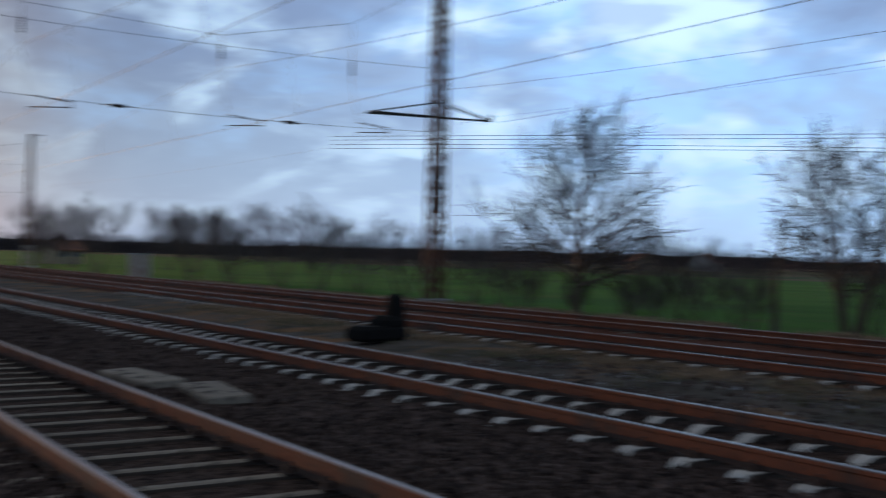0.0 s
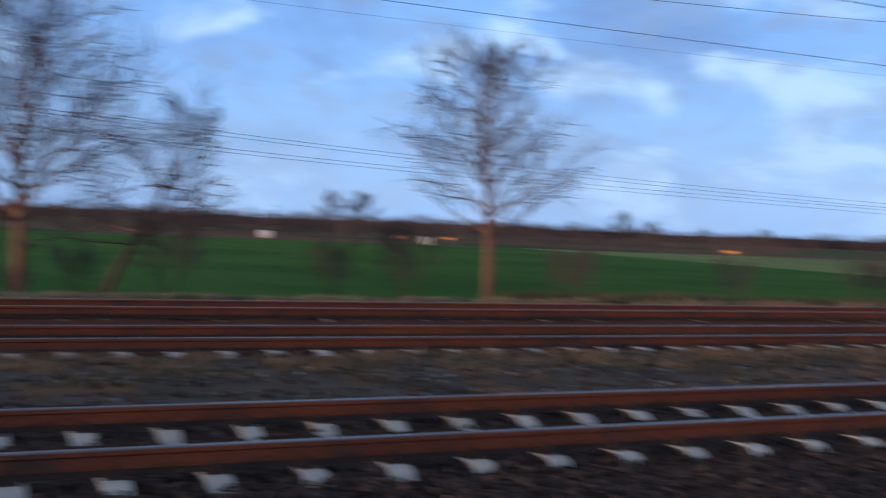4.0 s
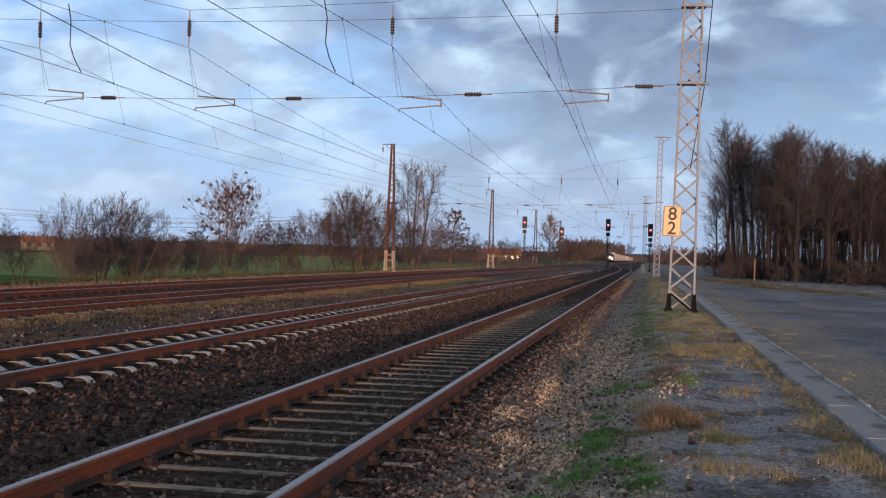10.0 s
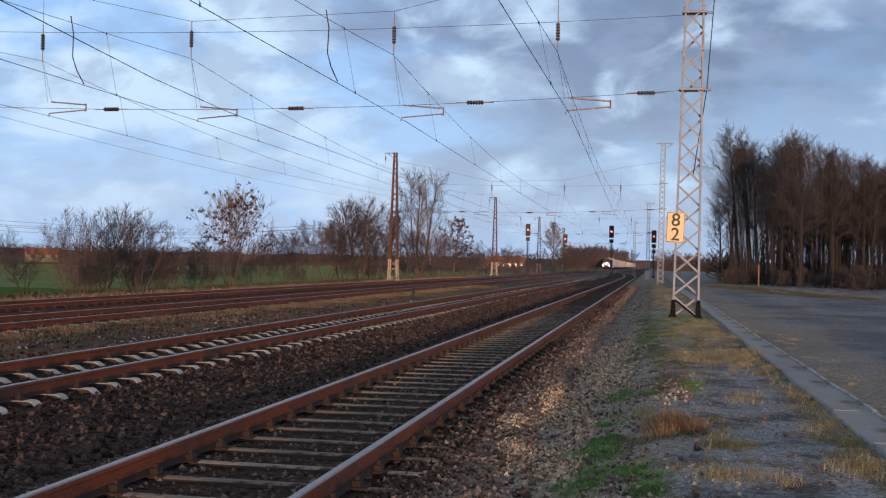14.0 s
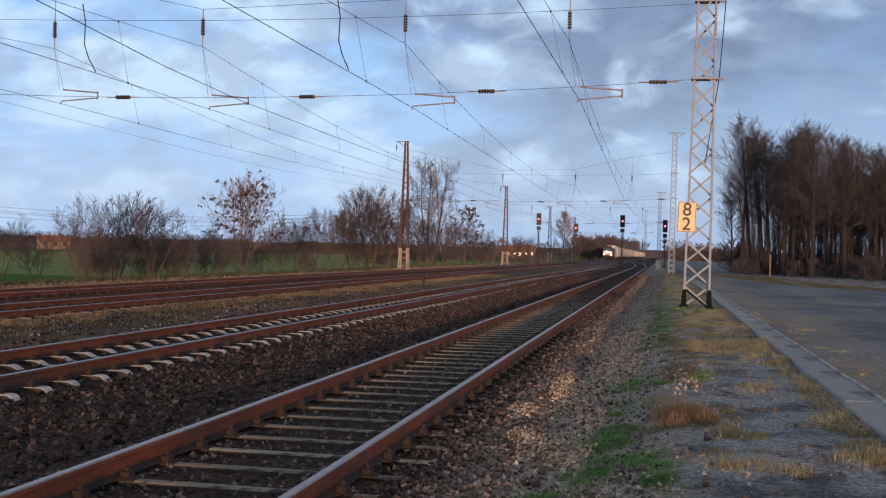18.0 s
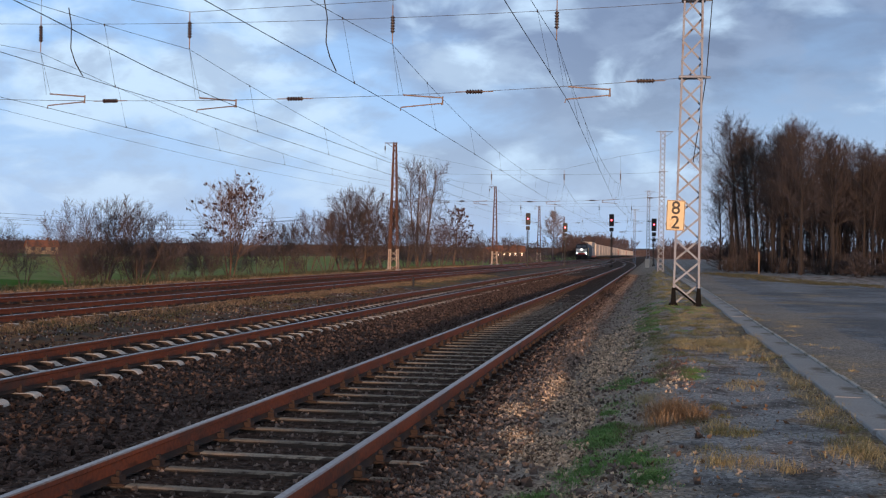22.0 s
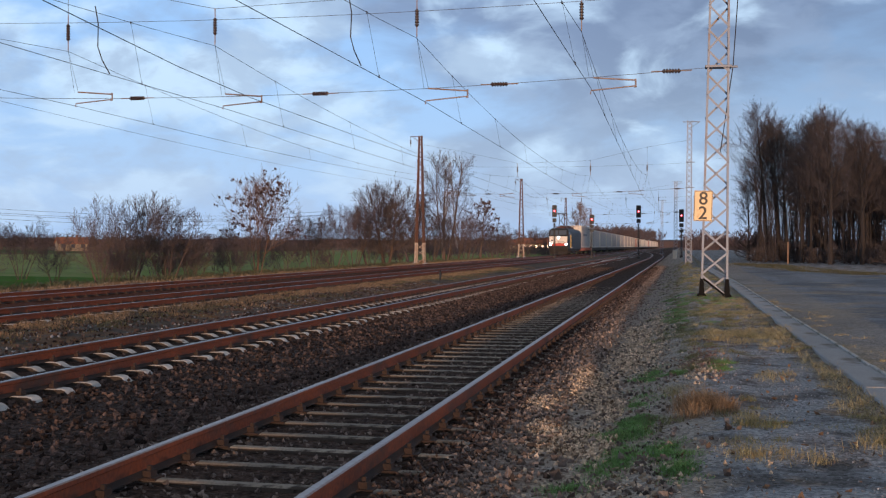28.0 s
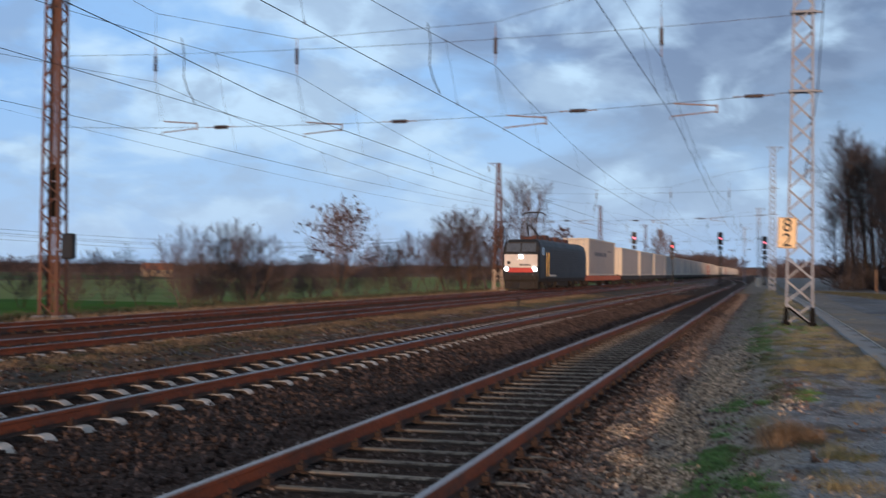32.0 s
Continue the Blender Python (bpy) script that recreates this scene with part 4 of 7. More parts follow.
def build_power_line():
    """Two pairs of distant conductors that cross the fields, with one far pylon."""
    th = empty("power_line", pose(0, 0, 0), "thin paired power line conductors over the fields", "power line")
    stops = ((152, 118, 6.2), (145, 110, 6.44), (126.7, 101, 6.6), (105, 103.5, 6.02), (82.3, 126.6, 4.94), (63.8, 179, 3.67), (46.8, 330, 2.46), (33, 400, 1.62), (24.8, 410, 1.46), (18, 400, 1.8), (11.9, 395, 2.62))
    for pair in (0, 1):
        for w in (0, 1):
            pts = []
            for a, d, e in stops:
                drop = pair * min(2.0, max(0.9, (152 - a) * 0.045)) * (1.0 if a > 20 else 0.5)
                pts.append(Vector((-d * math.sin(radians(a)), d * math.cos(radians(a)), 1.406 + d * math.tan(radians(e)) - drop - w * 0.38 * d / 110)))
            fine = []
            for i in range(len(pts) - 1):
                p0, p1, p2, p3 = pts[max(i - 1, 0)], pts[i], pts[i + 1], pts[min(i + 2, len(pts) - 1)]
                for j in range(6):
                    t = j / 6
                    fine.append(0.5 * (2 * p1 + (p2 - p0) * t + (2 * p0 - 5 * p1 + 4 * p2 - p3) * t * t + (3 * p1 - p0 - 3 * p2 + p3) * t ** 3))
            fine.append(pts[-1])
            b = Build()
            b.line(fine, [0.018 + 0.00009 * p.length for p in fine], n=3)
            part("conductor", b, M_WIRE, th)
    x, y = -395 * math.sin(radians(11.95)), 395 * math.cos(radians(11.95))
    py = empty("power_pylon", pose(x, y, -0.6, 0, 0, 10), "far grey lattice power pylon behind trees", "pylon")
    b = Build()
    lattice(lambda kind: b, 6.0, 2.2, 6.0, 2.2, 20, 0, 0.35, 0.10, 3.2)
    lattice(lambda kind: b, 2.2, 0.5, 2.2, 0.5, 12, 20, 0.25, 0.08, 2.0)
    part("tower", b, M_STEEL, py)
    b = Build()
    for s in (-1, 1):
        for dy in (-0.6, 0.6):
            b.tube((0, dy, 20.4), (s * 9.5, 0, 20.2), 0.12, n=4)
            b.tube((0, dy, 22.0), (s * 9.5, 0, 20.3), 0.09, n=4)
    part("crossarm", b, M_STEEL, py)


# ---------------- signals and trackside things ----------------
def build_signal(x, y, top, head, label, glow, plate=False):
    z0 = ground_z(x, y)
    th = empty("colour_light_signal", pose(x, y, z0), label, "signal", "colour light signals")
    b = Build()
    b.tube((0, 0, 0), (0, 0, top - z0 - head), 0.075, n=8)
    b.box((0, 0, 0.12), (0.4, 0.4, 0.3), bevel=0.03)
    b.tube((0.16, 0.1, 0.2), (0.16, 0.1, top - z0 - head), 0.02, n=4)
    b.tube((-0.16, 0.1, 0.2), (-0.16, 0.1, top - z0 - head), 0.02, n=4)
    part("post", b, M_WIRE, th)
    b = Build()
    w = 0.62
    zc = top - z0
    b.box((0, 0, zc - head * 0.34), (w, 0.16, head * 0.68), bevel=0.05)
    b.box((0, 0, zc - head * 0.86), (w * 0.85, 0.16, head * 0.22), bevel=0.05)
    part("signal_screen", b, M_BLACK, th, "black signal screen")
    for dz in (0.14, 0.54):
        b = Build()
        b.lathe([(0.13, -0.16), (0.13, -0.32), (0.115, -0.32), (0.115, -0.08)], (0, 0.0, zc - head * dz), "y", 12)
        part("hood", b, M_BLACK, th)
    b = Build()
    b.lathe([(0.02, -0.115), (0.11, -0.11), (0.125, -0.08)], (0, 0.0, zc - head * 0.34), "y", 14)
    part("red_lamp", b, glow, th, "glowing red signal lamp")
    b = Build()
    b.lathe([(0.02, -0.135), (0.055, -0.13), (0.06, -0.11)], (0, 0.0, zc - head * 0.34), "y", 12)
    part("lamp_core", b, M_RED_CORE, th, "bright core of the red lamp")
    if plate:
        b = Build()
        b.box((0.0, -0.06, zc - head * 1.18), (0.5, 0.03, 0.32), bevel=0.01)
        b.tube((-0.5, 0, zc - head * 1.12), (0.55, 0, zc - head * 1.12), 0.05, n=6)
        part("plate", b, M_BLACK, th)
    return th


def build_board(x, y, z, mast_label):
    """The yellow distance board with its two digits."""
    th = empty("distance_board", pose(x, y, z, 0, 2.0, 0), mast_label, "sign")
    b = Build()
    b.box((0, 0, 0), (0.50, 0.025, 0.84), bevel=0.012)
    part("plate", b, M_SIGN, th)
    b = Build()
    for a, c in (((-0.238, -0.408), (0.238, -0.396)), ((-0.238, 0.396), (0.238, 0.408)), ((-0.238, -0.396), (-0.226, 0.396)), ((0.226, -0.396), (0.238, 0.396))):
        b.quadbox((a[0], -0.0175, a[1]), (c[0], -0.013, c[1]))
    part("rim", b, M_BLACK, th, "thin black painted rim")
    for txt, dz in (("8", 0.19), ("2", -0.21)):
        cu = bpy.data.curves.new("digit", "FONT")
        cu.body, cu.size, cu.align_x, cu.align_y, cu.extrude, cu.offset = txt, 0.50, "CENTER", "CENTER", 0.002, 0.006
        tmp = bpy.data.objects.new("digit", cu)
        scene.collection.objects.link(tmp)
        dg = bpy.context.evaluated_depsgraph_get()
        me = bpy.data.meshes.new_from_object(tmp.evaluated_get(dg))
        bpy.data.objects.remove(tmp)
        me.transform(pose(0, -0.016, dz, 90, 0, 0))
        me.materials.clear()
        me.materials.append(M_BLACK)
        part("digit", me, M_BLACK, th, "black painted digit " + txt)
    b = Build()
    b.box((0, 0.03, 0.25), (0.54, 0.03, 0.05), bevel=0.005)
    b.box((0, 0.03, -0.25), (0.54, 0.03, 0.05), bevel=0.005)
    part("clamp_bar", b, M_STEEL, th)


def build_kerb():
    """The pale concrete kerb between the verge and the yard, laid in long slabs."""
    th = empty("kerb", pose(0, 0, 0), "pale worn concrete kerb slabs between gravel and asphalt", "kerb", kind="structure")
    for i in range(46):
        y = -12 + i * 2.0
        b = Build()
        b.box((0, 0, -0.06), (0.36, 1.985, 0.24), bevel=0.012)
        ob = part("kerb_slab", b, M_CONCRETE, th)
        b = Build()
        b.quadbox((0.183, -0.99, -0.1), (0.218, 0.99, 0.075))
        part("edging", b, M_EDGING, ob, "pale edging stone")
        dx = -0.25 * smooth01((y - 35) / 50)
        ob.location = (1.91 + dx + random.uniform(-0.012, 0.012), y, 0.004 + random.uniform(-0.003, 0.003))
        ob.rotation_euler = (random.uniform(-0.004, 0.004), random.uniform(-0.01, 0.01), random.uniform(-0.004, 0.004))


def build_slab(x, y, rz, size, label):
    th = empty("concrete_slab", pose(x, y, ground_z(x, y) + 0.02, 0, 2, rz), label, "slab", "cable duct covers")
    b = Build()
    b.box((0, 0, 0.02), size, bevel=0.015)
    part("slab", b, M_SLEEPER_OLD, th)


def build_cabinet(x, y, rz, size, mat, label):
    z0 = ground_z(x, y)
    th = empty("relay_cabinet", pose(x, y, z0, 0, 0, rz), label, "cabinet", "trackside cabinets")
    w, d, h = size
    b = Build()
    b.box((0, 0, h / 2), (w, d, h), bevel=0.02)
    part("body", b, mat, th)
    b = Build()
    b.box((0, 0, h + 0.02), (w + 0.1, d + 0.1, 0.06), bevel=0.02)
    part("roof", b, M_CONCRETE, th)
    b = Build()
    b.box((0, -d / 2 - 0.012, h / 2), (w * 0.9, 0.02, h * 0.86), bevel=0.006)
    part("door", b, mat, th)
    b = Build()
    b.tube((w * 0.36, -d / 2 - 0.05, h * 0.52), (w * 0.36, -d / 2 - 0.05, h * 0.62), 0.015, n=6)
    part("handle", b, M_STEEL, th)


def build_point_motor(x, y):
    """A dark covered heap beside the tracks."""
    z0 = ground_z(x, y)
    th = empty("switch_machine", pose(x, y, z0, 0, 0, 12), "dark tarred switch machine with a raised lantern", "switch machine")
    b = Build()
    b.box((0.1, 0, 0.13), (1.15, 0.55, 0.28), bevel=0.06)
    b.box((-0.18, 0, 0.32), (0.62, 0.5, 0.26), bevel=0.08)
    part("housing", b, M_TAR, th)
    b = Build()
    b.lathe([(0.20, 0.40), (0.19, 0.56), (0.17, 0.70), (0.15, 0.80), (0.08, 0.86)], (-0.34, 0, 0), "z", 10)
    part("lantern", b, M_TAR, th)


def build_post(x, y, z, h, r, label, mat):
    th = empty("marker_post", pose(x, y, z), label, "post", "posts")
    b = Build()
    b.tube((0, 0, -0.1), (0, 0, h - 0.05), r, r * 0.92, n=8)
    b.tube((0, 0, h - 0.05), (0, 0, h), r * 0.92, r * 0.4, n=8)
    part("shaft", b, mat, th)


# ---------------- far buildings and vehicles ----------------
def build_house(az, d, w, dp, h, roof_h, rz, wall, roof, label):
    """A small far house with a gabled roof, door and windows."""
    x, y = -d * math.sin(radians(az)), d * math.cos(radians(az))
    th = empty("house", pose(x, y, -0.65, 0, 0, rz), label, "house", "far houses")
    b = Build()
    b.quadbox((-w / 2, -dp / 2, 0), (w / 2, dp / 2, h))
    i = len(b.v)
    b.v += [(-w / 2, -dp / 2, h), (-w / 2, dp / 2, h), (-w / 2, 0, h + roof_h), (w / 2, -dp / 2, h), (w / 2, dp / 2, h), (w / 2, 0, h + roof_h)]
    b.f += [(i, i + 2, i + 1), (i + 3, i + 4, i + 5)]
    b.s += [0, 0]
    part("wall", b, wall, th)
    b = Build()
    for s in (-1, 1):
        i = len(b.v)
        e, o = dp / 2 + 0.4, w / 2 + 0.4
        zl = h - 0.4 * roof_h / (dp / 2)
        for dz in (0.02, 0.22):
            b.v += [(-o, s * e, zl + dz), (o, s * e, zl + dz), (o, 0, h + roof_h + dz), (-o, 0, h + roof_h + dz)]
        b.f += [(i, i + 1, i + 2, i + 3), (i + 4, i + 7, i + 6, i + 5), (i, i + 4, i + 5, i + 1), (i + 1, i + 5, i + 6, i + 2), (i + 3, i + 2, i + 6, i + 7), (i, i + 3, i + 7, i + 4)]
        b.s += [0] * 6
    rf = part("roof", b, roof, th)
    b = Build()
    b.box((w * 0.2, 0.3, h + roof_h + 0.3), (0.6, 0.6, 1.2), bevel=0.03)
    part("chimney", b, roof, rf)
    n = max(2, int(w / 2.6))
    for s in (-1, 1):
        for k in range(n):
            xx = -w / 2 + w * (k + 0.5) / n
            b = Build()
            b.box((xx, s * (dp / 2 + 0.01), 1.6), (1.1, 0.06, 1.2), bevel=0.02)
            part("window", b, M_GLASS, th)
    return th


def build_pale_bit(az, d, label):
    """A white rounded shape, made up for an unidentified pale bit in the field."""
    x, y = -d * math.sin(radians(az)), d * math.cos(radians(az))
    th = empty("wrapped_bale", pose(x, y, -0.62, 0, 0, az), label, "bale", "wrapped bales")
    b = Build()
    b.lathe([(0.40, -0.75), (0.50, -0.68), (0.52, 0.0), (0.50, 0.68), (0.40, 0.75)], (0, 0, 0.5), "x", 16)
    part("bale", b, M_WHITE, th)


def build_sunlit_bit(az, d, label):
    """A low board on two feet, made up for an unidentified orange-lit bit in the field."""
    x, y = -d * math.sin(radians(az)), d * math.cos(radians(az))
    th = empty("road_barrier", pose(x, y, -0.62, 0, 0, az), label, "barrier", "road barriers")
    b = Build()
    b.box((0, 0, 0.75), (1.7, 0.05, 0.34), bevel=0.01)
    part("board", b, M_SUNLIT_ORANGE, th)
    for s in (-1, 1):
        b = Build()
        b.box((s * 0.7, 0, 0.4), (0.07, 0.07, 0.8), bevel=0.01)
        b.box((s * 0.7, 0, 0.05), (0.12, 0.5, 0.1), bevel=0.01)
        part("foot", b, M_STEEL, th)


# ---------------- the train ----------------
M_LOCO = node_mat("loco_paint", (0.027, 0.031, 0.039), (0.019, 0.022, 0.028), 0.5, 0, 1.2, 30, 0.05, 0.001, spec=0.2, stain=(0.045, 0.04, 0.04), stain_scale=0.8, stain_amount=0.25)
M_LOCO_RIB = node_mat("loco_rib_paint", (0.080, 0.085, 0.096), (0.055, 0.059, 0.068), 0.6, 0, 1.2, 30, 0.05, 0.001, spec=0.2)
M_LOCO_WHITE = node_mat("loco_white", (0.74, 0.70, 0.66), (0.60, 0.56, 0.52), 0.45, 0, 1.5, 30, 0.03, 0.001)
M_LOCO_RED = node_mat("loco_red", (0.55, 0.05, 0.035), (0.40, 0.035, 0.03), 0.5, 0, 1.5, 30, 0.03, 0.001)
M_UNDER = node_mat("underframe_grime", (0.032, 0.027, 0.025), (0.016, 0.014, 0.013), 0.85, 0, 2, 30, 0.4, 0.005)
M_ROOFGEAR = node_mat("roof_gear", (0.15, 0.065, 0.05), (0.07, 0.035, 0.03), 0.7, 0.2, 3, 30, 0.1, 0.002)
M_GLASS = node_mat("cab_glass", (0.10, 0.125, 0.165), (0.065, 0.08, 0.105), 0.10, 0, 2, 10, 0)
M_YELLOW_BAR = node_mat("yellow_handrail", (0.75, 0.52, 0.12), (0.6, 0.4, 0.1), 0.5, 0, 3, 30, 0)
M_TARP = node_mat("grey_tarpaulin", (0.46, 0.41, 0.37), (0.36, 0.32, 0.29), 0.6, 0, 0.7, 12, 0.25, 0.01, per_object=0.14, stain=(0.34, 0.31, 0.29), stain_scale=0.5, stain_amount=0.2)
M_LETTERING = node_mat("faded_lettering", (0.17, 0.175, 0.20), (0.13, 0.135, 0.155), 0.7, 0, 1.5, 20, 0)
M_FRAME_WHITE = node_mat("container_frame", (0.72, 0.65, 0.54), (0.60, 0.53, 0.43), 0.55, 0, 1.5, 30, 0.05, 0.001)
M_WAGON = node_mat("wagon_frame_dark", (0.05, 0.034, 0.028), (0.022, 0.018, 0.016), 0.8, 0, 2, 30, 0.3, 0.003)
M_WAGON_RED = node_mat("wagon_frame_red", (0.75, 0.19, 0.07), (0.48, 0.12, 0.055), 0.7, 0, 2, 30, 0.3, 0.003)
M_BOX_RED = node_mat("red_container", (0.40, 0.075, 0.05), (0.28, 0.05, 0.04), 0.6, 0, 1.0, 20, 0.2, 0.004)
M_BOX_PALE = node_mat("pale_container", (0.62, 0.58, 0.52), (0.48, 0.45, 0.40), 0.55, 0, 1.0, 20, 0.2, 0.004)


def wheelset(b, y, r=0.5, x=0.75):
    for s in (-1, 1):
        b.lathe([(r + 0.03, s * (x - 0.07)), (r, s * (x - 0.04)), (r, s * (x + 0.065)), (r - 0.09, s * (x + 0.065)), (r - 0.12, s * (x + 0.03)), (0.14, s * (x + 0.05))], (0, y, r), "x", 18)
    b.tube((-x, y, r), (x, y, r), 0.09, n=8)


def bogie(parent, y, base, r, name="bogie"):
    b = Build()
    for s in (-1, 1):
        b.box((s * 1.02, y, r + 0.08), (0.16, base + 1.0, 0.26), bevel=0.04)
        for e in (-1, 1):
            b.box((s * 1.06, y + e * base / 2, r), (0.22, 0.34, 0.36), bevel=0.05)
            b.lathe([(0.13, -0.2), (0.15, 0.0), (0.13, 0.2)], (s * 1.08, y + e * base * 0.25, r + 0.14), "z", 8)
    b.box((0, y, r + 0.12), (2.0, 0.5, 0.22), bevel=0.04)
    bg = part(name, b, M_UNDER, parent)
    for e in (-1, 1):
        w = Build()
        wheelset(w, y + e * base / 2, r)
        part("wheelset", w, M_UNDER, bg)
    return bg


def buffers(parent, y, s, z=1.05):
    for sx in (-1, 1):
        b = Build()
        b.lathe([(0.10, 0.0), (0.10, s * 0.3), (0.08, s * 0.3), (0.08, s * 0.55), (0.24, s * 0.56), (0.24, s * 0.62)], (sx * 0.875, y, z), "y", 12)
        part("buffer", b, M_UNDER, parent)


def build_loco():
    """A four-axle electric locomotive; its front is at y = 0 and it reaches back along +y."""
    th = empty("electric_locomotive", pose(0, 0, 0), "dark grey-blue electric locomotive with white front band, lights on", "locomotive")
    L, w = 21.0, 1.48
    # body: stations along y with a raked cab at both ends
    prof = lambda k, dz: [(-w * k, 0.95), (-w * k, 2.9), (-w * k * 0.98, 3.50 + dz), (-w * k * 0.90, 3.80 + dz), (-w * k * 0.70, 4.0 + dz), (w * k * 0.70, 4.0 + dz), (w * k * 0.90, 3.80 + dz), (w * k * 0.98, 3.50 + dz), (w * k, 2.9), (w * k, 0.95)]
    b = Build()
    rake = lambda z: 0.0 if z < 2.9 else (z - 2.9) * 0.42
    stations = [(0.0, 0.95, -0.10), (0.25, 1.0, -0.02), (1.8, 1.0, 0.02), (L - 1.8, 1.0, 0.02), (L - 0.25, 1.0, -0.02), (L, 0.95, -0.10)]
    n = 10
    for y, k, dz in stations:
        for x, z in prof(k, dz):
            yy = y
            if y < 0.3:
                yy = y + rake(z) * (1.0 if y == 0 else 0.9)
            if y > L - 0.3:
                yy = y - rake(z) * (1.0 if y == L else 0.9)
            b.v.append((x, yy, z))
    for j in range(len(stations) - 1):
        for q in range(n):
            q2 = (q + 1) % n
            b.f.append((j * n + q, j * n + q2, (j + 1) * n + q2, (j + 1) * n + q))
            b.s.append(0)
    b.f += [tuple(range(n - 1, -1, -1)), tuple((len(stations) - 1) * n + q for q in range(n))]
    b.s += [0, 0]
    body = part("body", b, M_LOCO, th)
    b = Build()
    b.box((0, -0.012, 2.28), (2.62, 0.03, 1.02), bevel=0.012)
    part("front_band", b, M_LOCO_WHITE, body, "white painted front band")
    b = Build()
    b.box((0, -0.03, 1.58), (1.95, 0.06, 0.36), bevel=0.02)
    part("front_apron", b, M_LOCO_RED, body, "red front panel")
    for s in (-1, 1):
        b = Build()
        b.quadbox((min(s * 0.05, s * 1.16), -0.03, 0), (max(s * 0.05, s * 1.16), 0.0, 0.80), pose(0, 0.015, 3.0, -22.8, 0, 0))
        part("windscreen", b, M_GLASS, body)
        b = Build()
        b.lathe([(0.15, -0.13), (0.175, -0.04), (0.175, 0.0)], (s * 1.12, 0, 1.66), "y", 14)
        part("headlight", b, M_HEADLIGHT, body, "bright white headlight")
        b = Build()
        b.box((s * 1.12, 0.0, 1.66), (0.46, 0.12, 0.44), bevel=0.04)
        part("light_housing", b, M_BLACK, body)
    b = Build()
    b.lathe([(0.14, -0.06), (0.17, -0.03), (0.17, 0.02)], (0, 0, 2.62), "y", 14)
    part("headlight", b, M_HEADLIGHT, body, "bright white upper headlight")
    b = Build()
    b.box((0.35, -0.03, 1.98), (0.9, 0.012, 0.09))
    b.box((-0.95, -0.03, 2.15), (0.28, 0.012, 0.22))
    part("marking", b, M_LOCO, body, "dark lettering bars")
    for s in (-1, 1):
        for y0, y1 in ((2.35, 2.41), (3.2, 3.26)):
            b = Build()
            b.tube((s * (w + 0.06), (y0 + y1) / 2, 1.1), (s * (w + 0.06), (y0 + y1) / 2, 3.0), 0.028, n=6)
            part("handrail", b, M_YELLOW_BAR, body, "yellow handrail")
        b = Build()
        b.box((s * (w + 0.005), 2.83, 2.05), (0.03, 0.72, 2.0), bevel=0.012)
        part("cab_door", b, M_LOCO, body)
        b = Build()
        b.box((s * (w + 0.006), 1.3, 3.05), (0.02, 0.95, 0.6), bevel=0.008)
        part("side_window", b, M_GLASS, body)
        for i in range(10):
            b = Build()
            b.box((s * (w + 0.012), L / 2, 1.45 + i * 0.2), (0.045, L - 7.7, 0.10), bevel=0.012)
            part("side_rib", b, M_LOCO_RIB, body)
        b = Build()
        b.box((s * (w + 0.01), 5.0, 1.15), (0.012, 2.6, 0.13))
        part("marking", b, M_LOCO_WHITE, body, "pale lettering bar")
    b = Build()
    b.box((0, L / 2, 0.82), (2.75, L - 0.3, 0.36), bevel=0.04)
    b.box((0, L / 2, 0.5), (2.5, 3.4, 0.5), bevel=0.06)
    part("underframe", b, M_UNDER, th)
    b = Build()
    b.box((0, -0.06, 1.0), (2.6, 0.16, 0.42), bevel=0.03)
    b.box((0, -0.02, 0.42), (2.3, 0.10, 0.42), bevel=0.03)
    b.tube((0, -0.1, 1.0), (0, -0.45, 0.9), 0.06, n=6)
    part("buffer_beam", b, M_UNDER, th)
    b = Build()
    i = len(b.v)
    for x, y, z in ((-1.3, 0.15, 0.14), (0, -0.45, 0.14), (1.3, 0.15, 0.14), (1.3, 0.15, 0.66), (0, -0.30, 0.66), (-1.3, 0.15, 0.66)):
        b.v += [(x, y, z), (x, y + 0.05, z)]
    for k in range(6):
        k2 = (k + 1) % 6
        b.f.append((i + 2 * k, i + 2 * k2, i + 2 * k2 + 1, i + 2 * k + 1))
        b.s.append(0)
    b.f += [(i, i + 10, i + 8, i + 2), (i + 2, i + 8, i + 6, i + 4), (i + 1, i + 3, i + 9, i + 11), (i + 3, i + 5, i + 7, i + 9)]
    b.s += [0] * 4
    part("snow_plough", b, M_UNDER, th, "dark snow plough below the buffers")
    for s in (-1, 1):
        b = Build()
        for y in (3.1, 5.9, 9.2, L - 5.9, L - 3.1):
            b.box((s * 1.16, y, 0.62), (0.20, 1.2 if y != 9.2 else 2.6, 0.58), bevel=0.05)
        part("side_gear", b, M_UNDER, th, "grimy boxes and springs below the body")
        b = Build()
        for k in range(4):
            b.box((s * 1.36, 2.83, 0.32 + k * 0.22), (0.18, 0.5, 0.03), bevel=0.008)
        b.tube((s * 1.40, 2.58, 0.3), (s * 1.40, 2.58, 1.05), 0.015, n=5)
        b.tube((s * 1.40, 3.08, 0.3), (s * 1.40, 3.08, 1.05), 0.015, n=5)
        part("cab_steps", b, M_UNDER, th)
    b = Build()
    for s in (-1, 1):
        b.line([(s * 0.62, -0.10, 2.98), (s * 0.35, -0.10, 3.30)], 0.018, n=4)
    part("wipers", b, M_BLACK, body)
    b = Build()
    b.box((0, 0.30, 3.70), (2.1, 0.10, 0.12), bevel=0.03)
    part("visor", b, M_BLACK, body, "black visor over the windscreens")
    buffers(th, -0.1, -1)
    buffers(th, L + 0.0, 1)
    for y in (4.6, L - 4.6):
        bogie(th, y, 2.9, 0.625)
